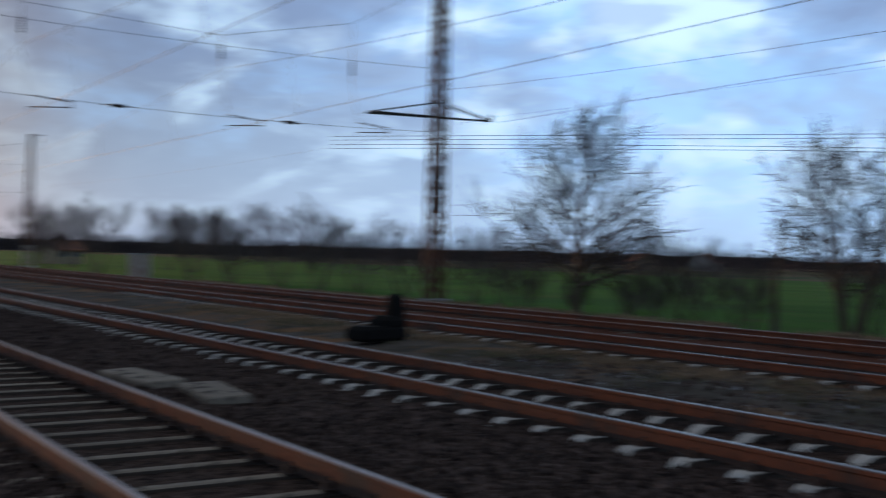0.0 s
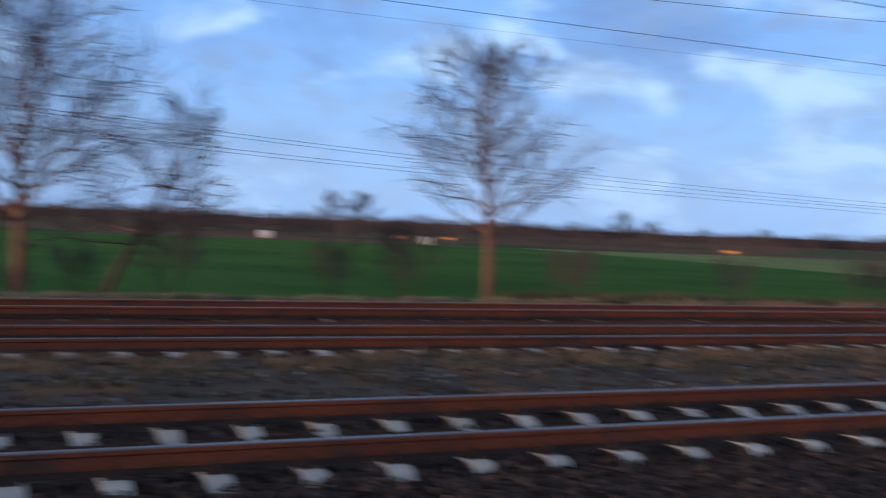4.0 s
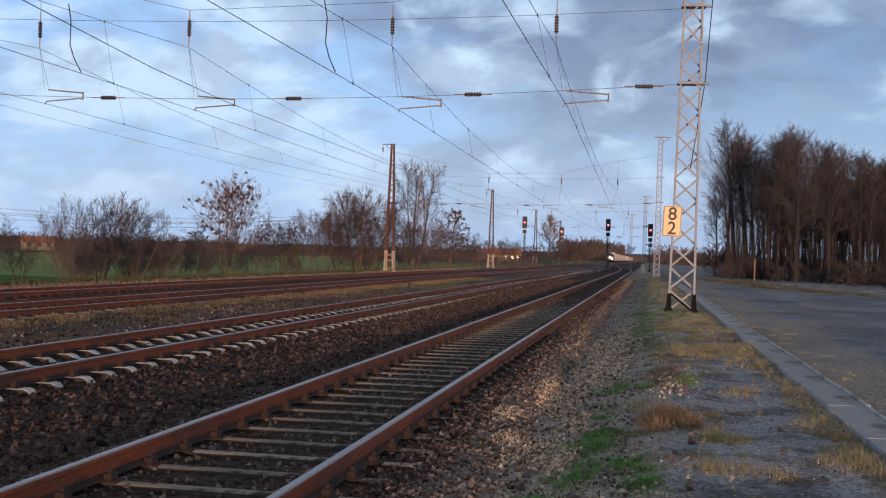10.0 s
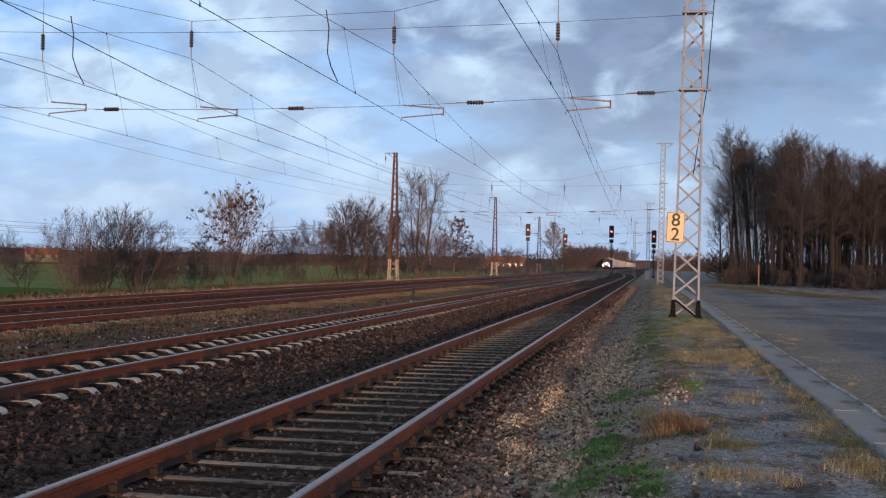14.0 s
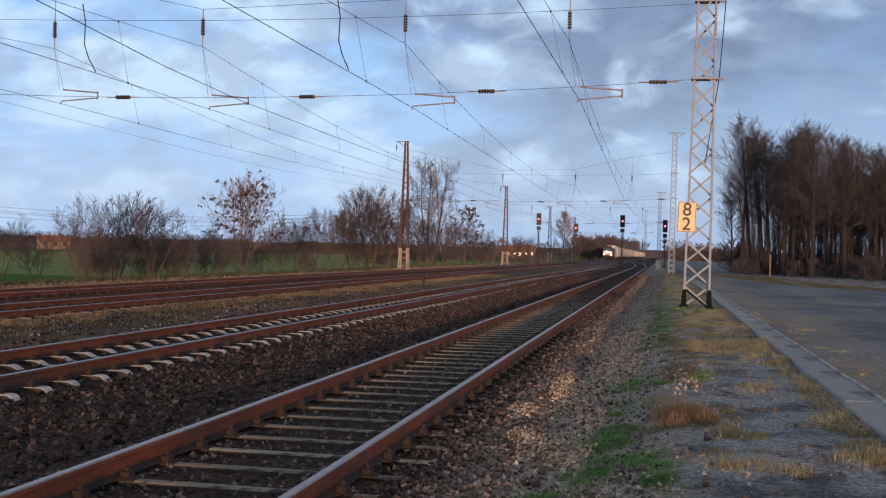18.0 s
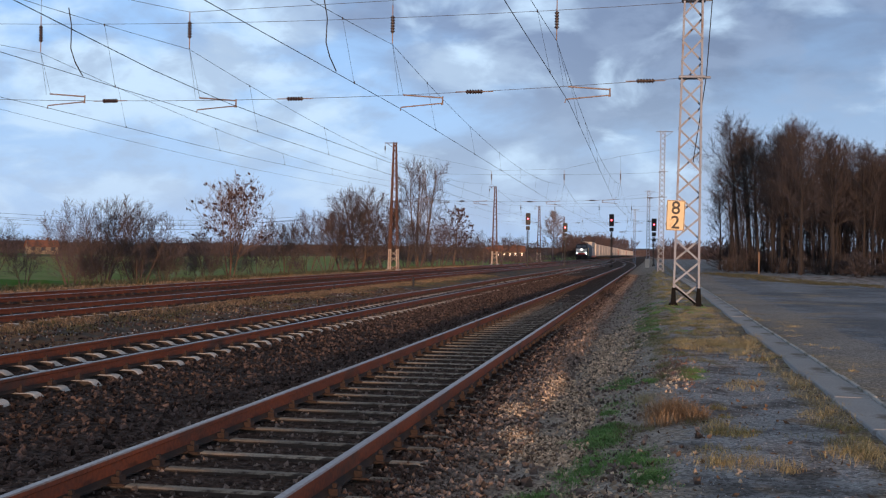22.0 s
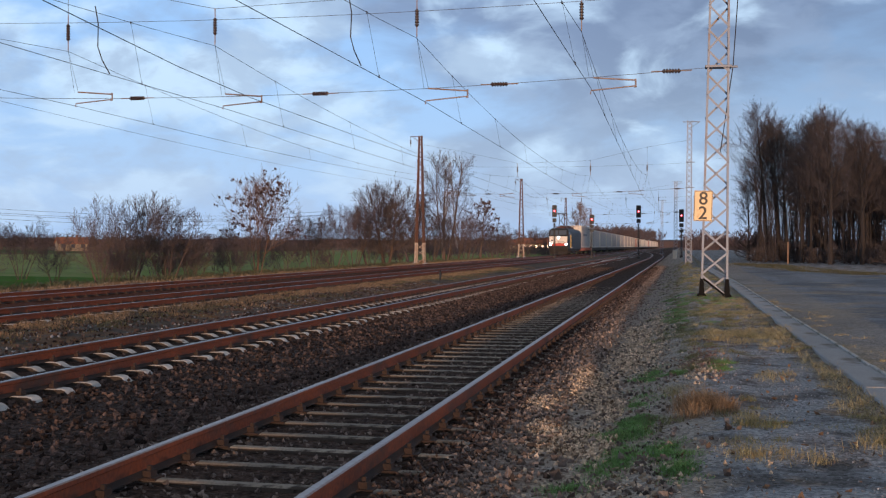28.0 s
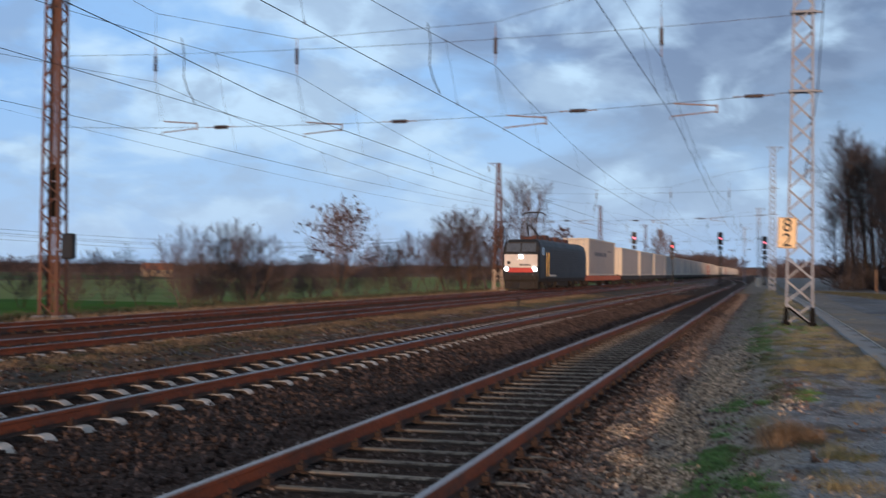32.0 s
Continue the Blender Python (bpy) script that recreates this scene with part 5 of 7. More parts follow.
    # roof equipment and the raised collector
    b = Build()
    for y, ll, hh in ((2.9, 0.9, 0.22), (4.6, 1.1, 0.34), (6.6, 1.3, 0.48), (8.7, 1.5, 0.30), (10.9, 1.2, 0.46), (13.0, 1.6, 0.26), (15.2, 1.1, 0.38)):
        b.box((0.15 * math.sin(y * 3), y, 4.0 + hh / 2), (1.1, ll, hh), bevel=0.05)
    for y in (2.6, 4.3, 5.2, 7.4, 11.2, 14.4):
        for s in (-1, 1):
            b.lathe([(0.05, 0), (0.09, 0.05), (0.05, 0.1), (0.09, 0.15), (0.05, 0.2), (0.09, 0.25), (0.04, 0.32)], (s * 0.62, y, 4.0), "z", 8)
    b.line([(0.62, 2.6, 4.3), (0.62, 7.4, 4.3), (0.3, 11.2, 4.35), (0.3, 14.4, 4.3)], 0.03, n=5)
    b.line([(-0.62, 2.6, 4.3), (-0.62, 7.4, 4.3)], 0.03, n=5)
    part("roof_gear", b, M_ROOFGEAR, th, "brown roof insulators and busbars")
    pan = Build()
    for s in (-1, 1):
        pan.tube((s * 0.45, 4.6, 4.3), (s * 0.1, 2.75, 5.15), 0.06, n=6)
    pan.tube((-0.1, 2.75, 5.15), (0.1, 2.75, 5.15), 0.05, n=6)
    for s in (-1, 1):
        pan.tube((s * 0.1, 2.75, 5.15), (s * 0.45, 4.5, 6.24), 0.048, n=6)
    for dy in (-0.22, 0.22):
        pan.line([(-0.95, 4.5 + dy, 6.06), (-0.75, 4.5 + dy, 6.24), (0, 4.5 + dy, 6.29), (0.75, 4.5 + dy, 6.24), (0.95, 4.5 + dy, 6.06)], 0.05, n=5)
    for s in (-1, 1):
        pan.tube((s * 0.6, 4.28, 6.25), (s * 0.6, 4.72, 6.25), 0.025, n=5)
    part("pantograph", pan, M_WIRE, th, "raised current collector")
    fold = Build()
    for s in (-1, 1):
        fold.tube((s * 0.45, 14.2, 4.3), (s * 0.1, 16.2, 4.42), 0.035, n=6)
        fold.tube((s * 0.1, 16.2, 4.42), (s * 0.45, 14.3, 4.52), 0.03, n=6)
    fold.line([(-0.95, 14.3, 4.42), (-0.75, 14.3, 4.55), (0.75, 14.3, 4.55), (0.95, 14.3, 4.42)], 0.03, n=5)
    part("pantograph", fold, M_WIRE, th, "folded current collector")
    return th


def build_wagon(length, mat, label):
    """A flat container wagon; its front is at y = 0."""
    th = empty("container_wagon", pose(0, 0, 0), label, "wagon", "container wagons")
    b = Build()
    for s in (-1, 1):
        b.quadbox((s * 1.22 - 0.06, 0.3, 0.66), (s * 1.22 + 0.06, length - 0.3, 1.10))
        b.quadbox((s * 1.24 - 0.1, 1.5, 0.62), (s * 1.24 + 0.02, length - 1.5, 0.78))
    for k in range(9):
        y = 0.4 + (length - 0.8) * k / 8
        b.quadbox((-1.2, y - 0.1, 0.82), (1.2, y + 0.1, 1.06))
    part("underframe", b, mat, th)
    buffers(th, 0.3, -1, 1.0)
    buffers(th, length - 0.3, 1, 1.0)
    for y in ((2.4, length / 2, length - 2.4) if length > 20 else (2.4, length - 2.4)):
        bogie(th, y, 1.8, 0.44)
    for k in range(3):
        y = length * (k + 1) / 4 + 0.9
        for s in (-1, 1):
            b = Build()
            b.box((s * 0.9, y, 0.58), (0.5, 1.1, 0.34), bevel=0.05)
            part("brake_box", b, M_UNDER, th)
    return th


def build_container(mat, frame_mat, label, L=13.6, H=3.3):
    """A curtain-sided swap body with posts, rails, lashing straps and end doors."""
    th = empty("container", pose(0, 0, 0), label, "container", "containers on the train")
    b = Build()
    b.box((0, L / 2, H / 2), (2.46, L - 0.06, H - 0.08), bevel=0.03)
    part("body", b, mat, th)
    b = Build()
    for s in (-1, 1):
        for y in (0.06, L - 0.06):
            b.box((s * 1.13, y + (0.16 if y < 1 else -0.16), H / 2), (0.30, 0.44, H), bevel=0.02)
        b.box((s * 1.23, L / 2, H - 0.06), (0.09, L - 0.1, 0.13), bevel=0.02)
        b.box((s * 1.23, L / 2, 0.08), (0.09, L - 0.1, 0.17), bevel=0.02)
    for y in (0.03, L - 0.03):
        b.box((0, y, H - 0.07), (2.4, 0.1, 0.14), bevel=0.02)
        b.box((0, y, 0.09), (2.4, 0.1, 0.18), bevel=0.02)
    part("frame", b, frame_mat, th)
    for s in (-1, 1):
        b = Build()
        for k in range(1, 20):
            y = L * k / 20
            b.quadbox((s * 1.232 - 0.006, y - 0.02, 0.15), (s * 1.232 + 0.006, y + 0.02, H - 0.12))
        tagged(part("straps", b, M_FRAME_WHITE if mat is not M_TARP else mat, th), kind="stuff")
    for y in (0.0, L):
        e = -1 if y == 0 else 1
        for s in (-1, 1):
            b = Build()
            b.box((s * 0.56, y + e * 0.002, H / 2), (1.06, 0.04, H - 0.4), bevel=0.01)
            d = part("end_door", b, frame_mat, th)
            b = Build()
            for xx in (0.25, 0.8):
                b.tube((s * xx, y + e * 0.045, 0.25), (s * xx, y + e * 0.045, H - 0.25), 0.02, n=5)
            part("lock_bar", b, M_STEEL, d)
    return th


TRAIN = []


def train_pose(t, offset):
    """The pose of a vehicle whose front is offset metres behind the locomotive's front."""
    y = 82.3 + 19.0 * (32.0 - t) + offset
    front, back = track_x(3, y + 3.0), track_x(3, y + 17.0)
    turn = math.atan2(back - front, 14.0)
    return pose(front - 3.0 * math.tan(turn), y, 0.0, 0, 0, -math.degrees(turn))


def build_train():
    TRAIN.append((build_loco(), 0.0, 0.0))
    first = build_wagon(25.0, M_WAGON_RED, "rusty red low container wagon behind the locomotive")
    TRAIN.append((first, 20.7, 0.0))
    proto_w = build_wagon(19.8, M_WAGON, "dark grimy flat container wagon")
    proto_c = build_container(M_TARP, M_FRAME_WHITE, "tall pale grey curtain-sided container on a wagon", L=18.2)
    proto_r = build_container(M_BOX_RED, M_BOX_RED, "dull red container on a wagon", L=18.2, H=2.9)
    proto_p = build_container(M_BOX_PALE, M_FRAME_WHITE, "cream container catching the light on a wagon", L=18.2, H=2.9)
    big = build_container(M_TARP, M_FRAME_WHITE, "tall pale grey container on the first red wagon", L=17.9, H=3.66)
    bars = Build()
    for a, c, z0, z1 in ((4.0, 5.6, 1.95, 2.35), (5.9, 7.6, 1.95, 2.35), (7.9, 9.1, 1.95, 2.35), (9.5, 11.6, 1.95, 2.35), (12.6, 14.8, 2.5, 2.65)):
        bars.quadbox((1.233, a, z0), (1.240, c, z1))
    part("lettering", bars, M_LETTERING, big, "faded dark lettering bars")
    TRAIN.append((big, 23.3, 1.14))
    used = set()

    def take(proto):
        if proto in used:
            return copy_thing(proto, pose(0, 0, 0))
        used.add(proto)
        return proto

    for n in range(31):
        off = 47.0 + 20.1 * n
        TRAIN.append((take(proto_w), off - 0.35, 0.0))
        proto = proto_r if n in (10, 18) else proto_p if n in (13, 14, 16, 17, 20, 23, 26) else proto_c
        TRAIN.append((take(proto), off, 1.12))


def motions():
    """The train rolls in along the fourth track."""
    for ob, off, up in TRAIN:
        walk(ob, [(t, pose(0, 0, up) @ train_pose(t, off)) for t in range(0, 33, 2)])


# ---------------- plants ----------------
def grow(seed, height, spread, trunk_r, limbs, subs, twigs, bare=0.25, lean=(0, 0), up=0.55, stems=1, min_r=0.009, droop=0.0, curve=0.16, top=0.93, dome=True, low_tilt=78, top_tilt=22, crowd=1.0, open_base=1.0, light=True, limb_r=0.45):
    """A bare tree: the wood of trunk and limbs, the fine twigs, and the tips where leaves may hang."""
    rng = random.Random(seed)
    wood, fine, tips = Build(), Build(), []

    def branch(p, d, length, r0, r1, segs, level):
        pts = [p.copy()]
        d = d.normalized()
        for _ in range(segs):
            d = (d + Vector((rng.uniform(-1, 1), rng.uniform(-1, 1), rng.uniform(-0.7, 0.95) * (0.7 if level else 0.3) - droop * level * 0.25)) * curve * (0.35 if level == 0 else 1.0)).normalized()
            p = p + d * (length / segs)
            pts.append(p.copy())
        b = wood if level < 2 else fine
        n = 6 if level == 0 else 4 if level == 1 else 3
        for i in range(segs):
            ra = max(min_r, r0 + (r1 - r0) * i / segs)
            rb = max(min_r * 0.8, r0 + (r1 - r0) * (i + 1) / segs)
            b.tube(pts[i], pts[i + 1], ra, rb, n, caps=False)
        return pts

    def at(pts, t):
        f = t * (len(pts) - 1)
        i = min(int(f), len(pts) - 2)
        return pts[i].lerp(pts[i + 1], f - i), (pts[i + 1] - pts[i]).normalized()

    def side(d, tilt):
        a = rng.uniform(0, 2 * math.pi)
        o = d.orthogonal().normalized()
        q = d.cross(o)
        return (d * math.cos(tilt) + (o * math.cos(a) + q * math.sin(a)) * math.sin(tilt)).normalized()

    for s in range(stems):
        if stems > 1:
            a = 2 * math.pi * s / stems + rng.uniform(-0.5, 0.5)
            base = Vector((math.cos(a), math.sin(a), 0)) * rng.uniform(0.05, 0.35) * open_base
            d0 = Vector((math.cos(a) * 0.30 * open_base, math.sin(a) * 0.30 * open_base, 1))
            hh, rr = height * rng.uniform(0.75, 1.0), trunk_r * rng.uniform(0.6, 1.0)
        else:
            base, d0, hh, rr = Vector((0, 0, 0)), Vector((lean[0], lean[1], 1)), height, trunk_r
        trunk = branch(base - Vector((0, 0, 0.15)), d0, hh * top, rr, rr * 0.15, 9, 0)
        turn = rng.uniform(0, 6.28)
        for i in range(limbs):
            t = bare + (0.99 - bare) * ((i + rng.random()) / limbs) ** crowd
            p, d = at(trunk, t)
            u = (t - bare) / (1 - bare)
            ln = spread * (math.sqrt(max(0.06, 1 - (max(0.0, u - 0.25) / 0.80) ** 2)) if dome else (1.0 - 0.78 * u)) * rng.uniform(0.75, 1.1)
            turn += 2.4 + rng.uniform(-0.4, 0.4)
            tilt = radians(low_tilt + (top_tilt - low_tilt) * u + rng.uniform(-10, 10))
            dd = Vector((math.cos(turn) * math.sin(tilt), math.sin(turn) * math.sin(tilt), math.cos(tilt))) + (d - Vector((0, 0, 1))) * 0.5
            r = max(min_r * 2, rr * (1 - t * 0.8) * limb_r)
            limb = branch(p, dd, ln, r, min_r, 6, 1)
            for j in range(subs):
                v = 0.15 + 0.85 * (j + rng.random()) / subs
                q, e = at(limb, v)
                sub = branch(q, side(e, rng.uniform(0.5, 0.95)) + Vector((0, 0, up * 0.45)), ln * rng.uniform(0.32, 0.52) * (1.2 - 0.6 * v), max(min_r, r * 0.35), min_r, 3, 2)
                tips.append(sub[-1])
                for k in range(twigs):
                    v2 = 0.15 + 0.85 * (k + rng.random()) / twigs
                    w, g = at(sub, v2)
                    tw = branch(w, side(g, rng.uniform(0.45, 0.9)) + Vector((0, 0, up * 0.35)), ln * rng.uniform(0.13, 0.26), min_r * 0.9, min_r * 0.6, 1 if light else 2, 3)
                    tips.append(tw[-1])
    return wood, fine, tips


def plant(name, wood, fine, mats, m, label, category, group, leaves=None, leaf_mat=None):
    th = empty(name, m, label, category, group)
    part("trunk", wood, mats[0], th)
    part("crown", fine, mats[1], th, "bare branches and fine twigs")
    if leaves:
        tagged(part("leaves", leaves, leaf_mat, th, "withered brown leaf clusters"), kind="stuff")
    return th


def leaf_clusters(tips, seed, share, size):
    rng = random.Random(seed)
    b = Build()
    for p in tips:
        if rng.random() > share:
            continue
        for _ in range(4):
            c = Vector(p) + Vector((rng.uniform(-1, 1), rng.uniform(-1, 1), rng.uniform(-1.4, 0.2))) * size
            e = Euler((rng.uniform(0, 6), rng.uniform(0, 6), rng.uniform(0, 6))).to_matrix()
            i = len(b.v)
            for q in ((-1, 0, 0.1), (0, -0.6, 0), (1, 0, 0.15), (0, 0.6, -0.05)):
                b.v.append(tuple(c + e @ (Vector(q) * size * rng.uniform(0.7, 1.2))))
            b.f += [(i, i + 1, i + 2), (i, i + 2, i + 3)]
            b.s += [0, 0]
    return b


def polar(az, d, z=None):
    x, y = -d * math.sin(radians(az)), d * math.cos(radians(az))
    return x, y, (ground_z(x, y) if z is None else z)


def build_field_trees():
    """The row of single trees and bushes between the fourth track and the field."""
    def put(name, az, d, args, mats, label, group="trees beside the line", rz=0, leaves=None, category="tree"):
        w, f, tips = grow(**args)
        x, y, z = polar(az, d)
        lv = leaf_clusters(tips, args["seed"], *leaves) if leaves else None
        return plant(name, w, f, mats, pose(x, y, z, 0, 0, rz), label, category, group, lv, M_DEADLEAF)

    warm = (M_BARK_WARM, M_TWIG)
    cool = (M_BARK, M_TWIG)
    pale = (M_BARK_WARM, M_TWIG_PALE)
    dark = (M_TWIG_DARK, M_TWIG_DARK)
    put("bare_tree", 86.0, 27.6, dict(seed=11, height=6.25, spread=4.0, trunk_r=0.19, min_r=0.0080, limb_r=0.30, limbs=28, subs=10, twigs=7, bare=0.33, up=0.3, low_tilt=66, top_tilt=18, crowd=1.5), warm, "broad bare oak with a warm brown trunk beside the field")
    put("leaning_tree", 82.2, 28.6, dict(seed=12, height=5.2, spread=2.3, trunk_r=0.13, min_r=0.0080, limb_r=0.32, limbs=20, subs=8, twigs=6, bare=0.3, lean=(0.1, 0.55), up=0.35), warm, "slim bare tree leaning beside a larger oak")
    put("bare_tree", 62.2, 30.0, dict(seed=13, height=7.0, spread=2.8, trunk_r=0.16, min_r=0.0080, limb_r=0.32, limbs=32, subs=9, twigs=6, bare=0.30, up=0.35, curve=0.15, low_tilt=60, top_tilt=30, crowd=1.1), warm, "upright bare tree with a straight warm brown trunk")
    put("bare_tree", 116.5, 32.0, dict(seed=14, height=9.0, spread=1.7, trunk_r=0.15, min_r=0.0085, limb_r=0.33, stems=2, open_base=0.45, limbs=22, subs=7, twigs=5, bare=0.32, up=0.35, low_tilt=75), cool, "tall slim bare tree beside the field")
    put("bare_tree", 118.6, 32.6, dict(seed=15, height=5.4, spread=1.5, trunk_r=0.12, min_r=0.0085, limb_r=0.33, limbs=22, subs=6, twigs=5, bare=0.3, up=0.4), cool, "small bare tree close to a taller one")
    put("bare_tree", 114.2, 33.2, dict(seed=26, height=6.6, spread=1.5, trunk_r=0.10, min_r=0.0085, limb_r=0.33, limbs=24, subs=6, twigs=5, bare=0.35, up=0.4), cool, "thin bare tree in a loose group")
    put("bare_tree", 125.4, 34.4, dict(seed=16, height=6.9, spread=2.5, trunk_r=0.17, limbs=18, subs=8, twigs=5, bare=0.22, up=0.5, stems=3, min_r=0.0085, limb_r=0.33, open_base=0.7, low_tilt=60), cool, "bushy bare tree with two stems beside the field")
    put("broken_tree", 128.9, 35.2, dict(seed=27, height=4.7, spread=0.8, trunk_r=0.13, limbs=9, subs=4, twigs=3, bare=0.5, up=0.6), cool, "broken bare tree with few short limbs")
    put("bare_tree", 138.9, 41.5, dict(seed=17, height=6.3, spread=4.3, trunk_r=0.2, min_r=0.0105, limbs=34, subs=9, twigs=6, bare=0.2, up=0.4, low_tilt=66, top_tilt=18, crowd=1.4), cool, "broad rounded bare tree beside the field")
    put("leafy_tree", 22.0, 75.0, dict(seed=18, height=7.3, spread=2.9, trunk_r=0.062, limbs=14, subs=7, twigs=5, bare=0.26, up=0.55, stems=4, min_r=0.0075, low_tilt=58, top_tilt=16, open_base=0.9, curve=0.10), pale, "pale many-stemmed tree with withered leaf clusters", leaves=(0.085, 0.105))
    put("tall_tree", 12.2, 136.0, dict(seed=19, height=14.4, spread=4.3, trunk_r=0.22, limbs=20, subs=8, twigs=5, bare=0.28, up=0.4, stems=3, min_r=0.0105, limb_r=0.26, low_tilt=56, top_tilt=20, open_base=0.8), cool, "tall bare tree behind the masts")
    put("dark_tree", 10.35, 150.0, dict(seed=20, height=8.2, spread=2.6, trunk_r=0.18, limbs=16, subs=7, twigs=5, bare=0.25, up=0.5, min_r=0.016), cool, "dark tree with clinging withered leaves", leaves=(0.16, 0.17))
    put("dense_tree", 15.3, 100.0, dict(seed=21, height=7.9, spread=3.2, trunk_r=0.18, limbs=22, subs=9, twigs=6, bare=0.12, up=0.5, stems=3, min_r=0.0095, limb_r=0.3, low_tilt=60, open_base=0.9), cool, "dense dark bare tree beside the line")
    put("dense_tree", 13.9, 104.0, dict(seed=28, height=7.6, spread=2.6, trunk_r=0.16, limbs=20, subs=8, twigs=5, bare=0.15, up=0.6, stems=2, min_r=0.010, limb_r=0.3, low_tilt=55), dark, "twiggy bare tree with some withered leaves", leaves=(0.05, 0.10))
    # bushes, from two moulds
    moulds = []
    for sd, h in ((22, 5.0), (23, 4.5), (24, 5.3)):
        w, f, tips = grow(seed=sd, height=h, spread=1.75, trunk_r=0.042, limbs=10, subs=7, twigs=6, bare=0.30, up=0.7, stems=7, min_r=0.0046, low_tilt=56, top_tilt=14, open_base=1.25, curve=0.12)
        moulds.append(plant("bush", w, f, (M_BARK, M_TWIG_DARK if sd == 22 else M_SCRUB), pose(0, 0, -50), "leafless twiggy bush beside the line", "bush", "bushes beside the line"))
    spots = [(28.3, 57, 0, 1.0), (26.6, 60, 1, 1.02), (29.8, 58, 2, 0.75), (25.4, 63, 0, 0.62), (32.0, 60, 1, 0.55), (33.6, 66, 2, 0.7), (23.2, 70, 1, 0.7), (20.6, 82, 2, 0.8), (19.2, 88, 0, 1.0), (18.0, 92, 1, 1.1), (17.0, 95, 2, 1.2), (16.2, 98, 0, 1.3), (14.4, 110, 2, 1.4), (12.9, 120, 0, 1.3), (11.6, 128, 1, 1.3), (11.0, 140, 2, 1.3), (9.6, 158, 0, 1.2), (9.0, 168, 1, 1.0), (7.9, 180, 2, 1.0), (7.2, 200, 0, 1.1), (42.5, 43, 1, 0.42), (43.6, 44, 2, 0.36), (35.3, 52, 1, 0.5), (37.6, 60, 0, 0.45), (57.8, 31, 1, 0.42), (49.6, 36, 2, 0.34), (66.5, 31, 0, 0.5), (70.4, 32, 1, 0.40), (78.6, 29, 2, 0.5), (88.6, 29, 1, 0.42), (91.6, 30, 0, 0.4), (97.8, 31, 2, 0.46), (102.2, 32, 1, 0.4), (108.8, 33, 2, 0.42), (121.6, 36, 0, 0.5), (124.3, 36, 2, 0.5), (130.7, 38, 1, 0.62), (133.4, 40, 0, 0.7), (136.2, 42, 2, 0.7), (141.6, 45, 1, 0.75), (144.2, 50, 0, 0.8), (148.0, 52, 2, 0.8), (150.4, 58, 1, 0.9), (152.4, 62, 0, 1.0), (154.6, 66, 2, 1.1), (157.0, 74, 1, 1.0), (159.0, 82, 0, 1.2), (163.6, 96, 2, 1.3), (165.8, 110, 1, 1.2)]
    rb = random.Random(77)
    # low brambles fill the foot of the bank
    for _ in range(34):
        az = rb.uniform(11.0, 30.0)
        spots.append((az, (26.5 + rb.uniform(0, 9)) / math.sin(radians(az)), 1 + rb.randrange(2), rb.uniform(0.26, 0.56)))
    for _ in range(20):
        az = rb.uniform(78.0, 152.0)
        spots.append((az, (26.8 + rb.uniform(0, 4)) / math.sin(radians(az)), 1 + rb.randrange(2), rb.uniform(0.18, 0.40)))
    for i, (az, d, k, s) in enumerate(spots):
        x, y, z = polar(az, d)
        ob = copy_thing(moulds[k], pose(x, y, z - 0.05, 0, 0, i * 77 % 360))
        ob.scale = (s, s, s)
    for i, (az, d, s) in enumerate(((157.2, 105, 1.35), (158.9, 110, 1.5), (160.2, 118, 1.4), (152.9, 120, 0.8), (146.8, 92, 0.75), (164.8, 125, 1.5), (166.5, 130, 1.6))):
        x, y, z = polar(az, d)
        ob = copy_thing(moulds[i % 3], pose(x, y, z - 0.05, 0, 0, i * 131 % 360))
        ob.scale = (s, s, s)
    for mo in moulds:
        x, y, z = polar(20.0 + 2.1 * moulds.index(mo), 86)
        mo.matrix_basis = pose(x, y, z - 0.05)
        mo.scale = (0.5, 0.5, 0.5)


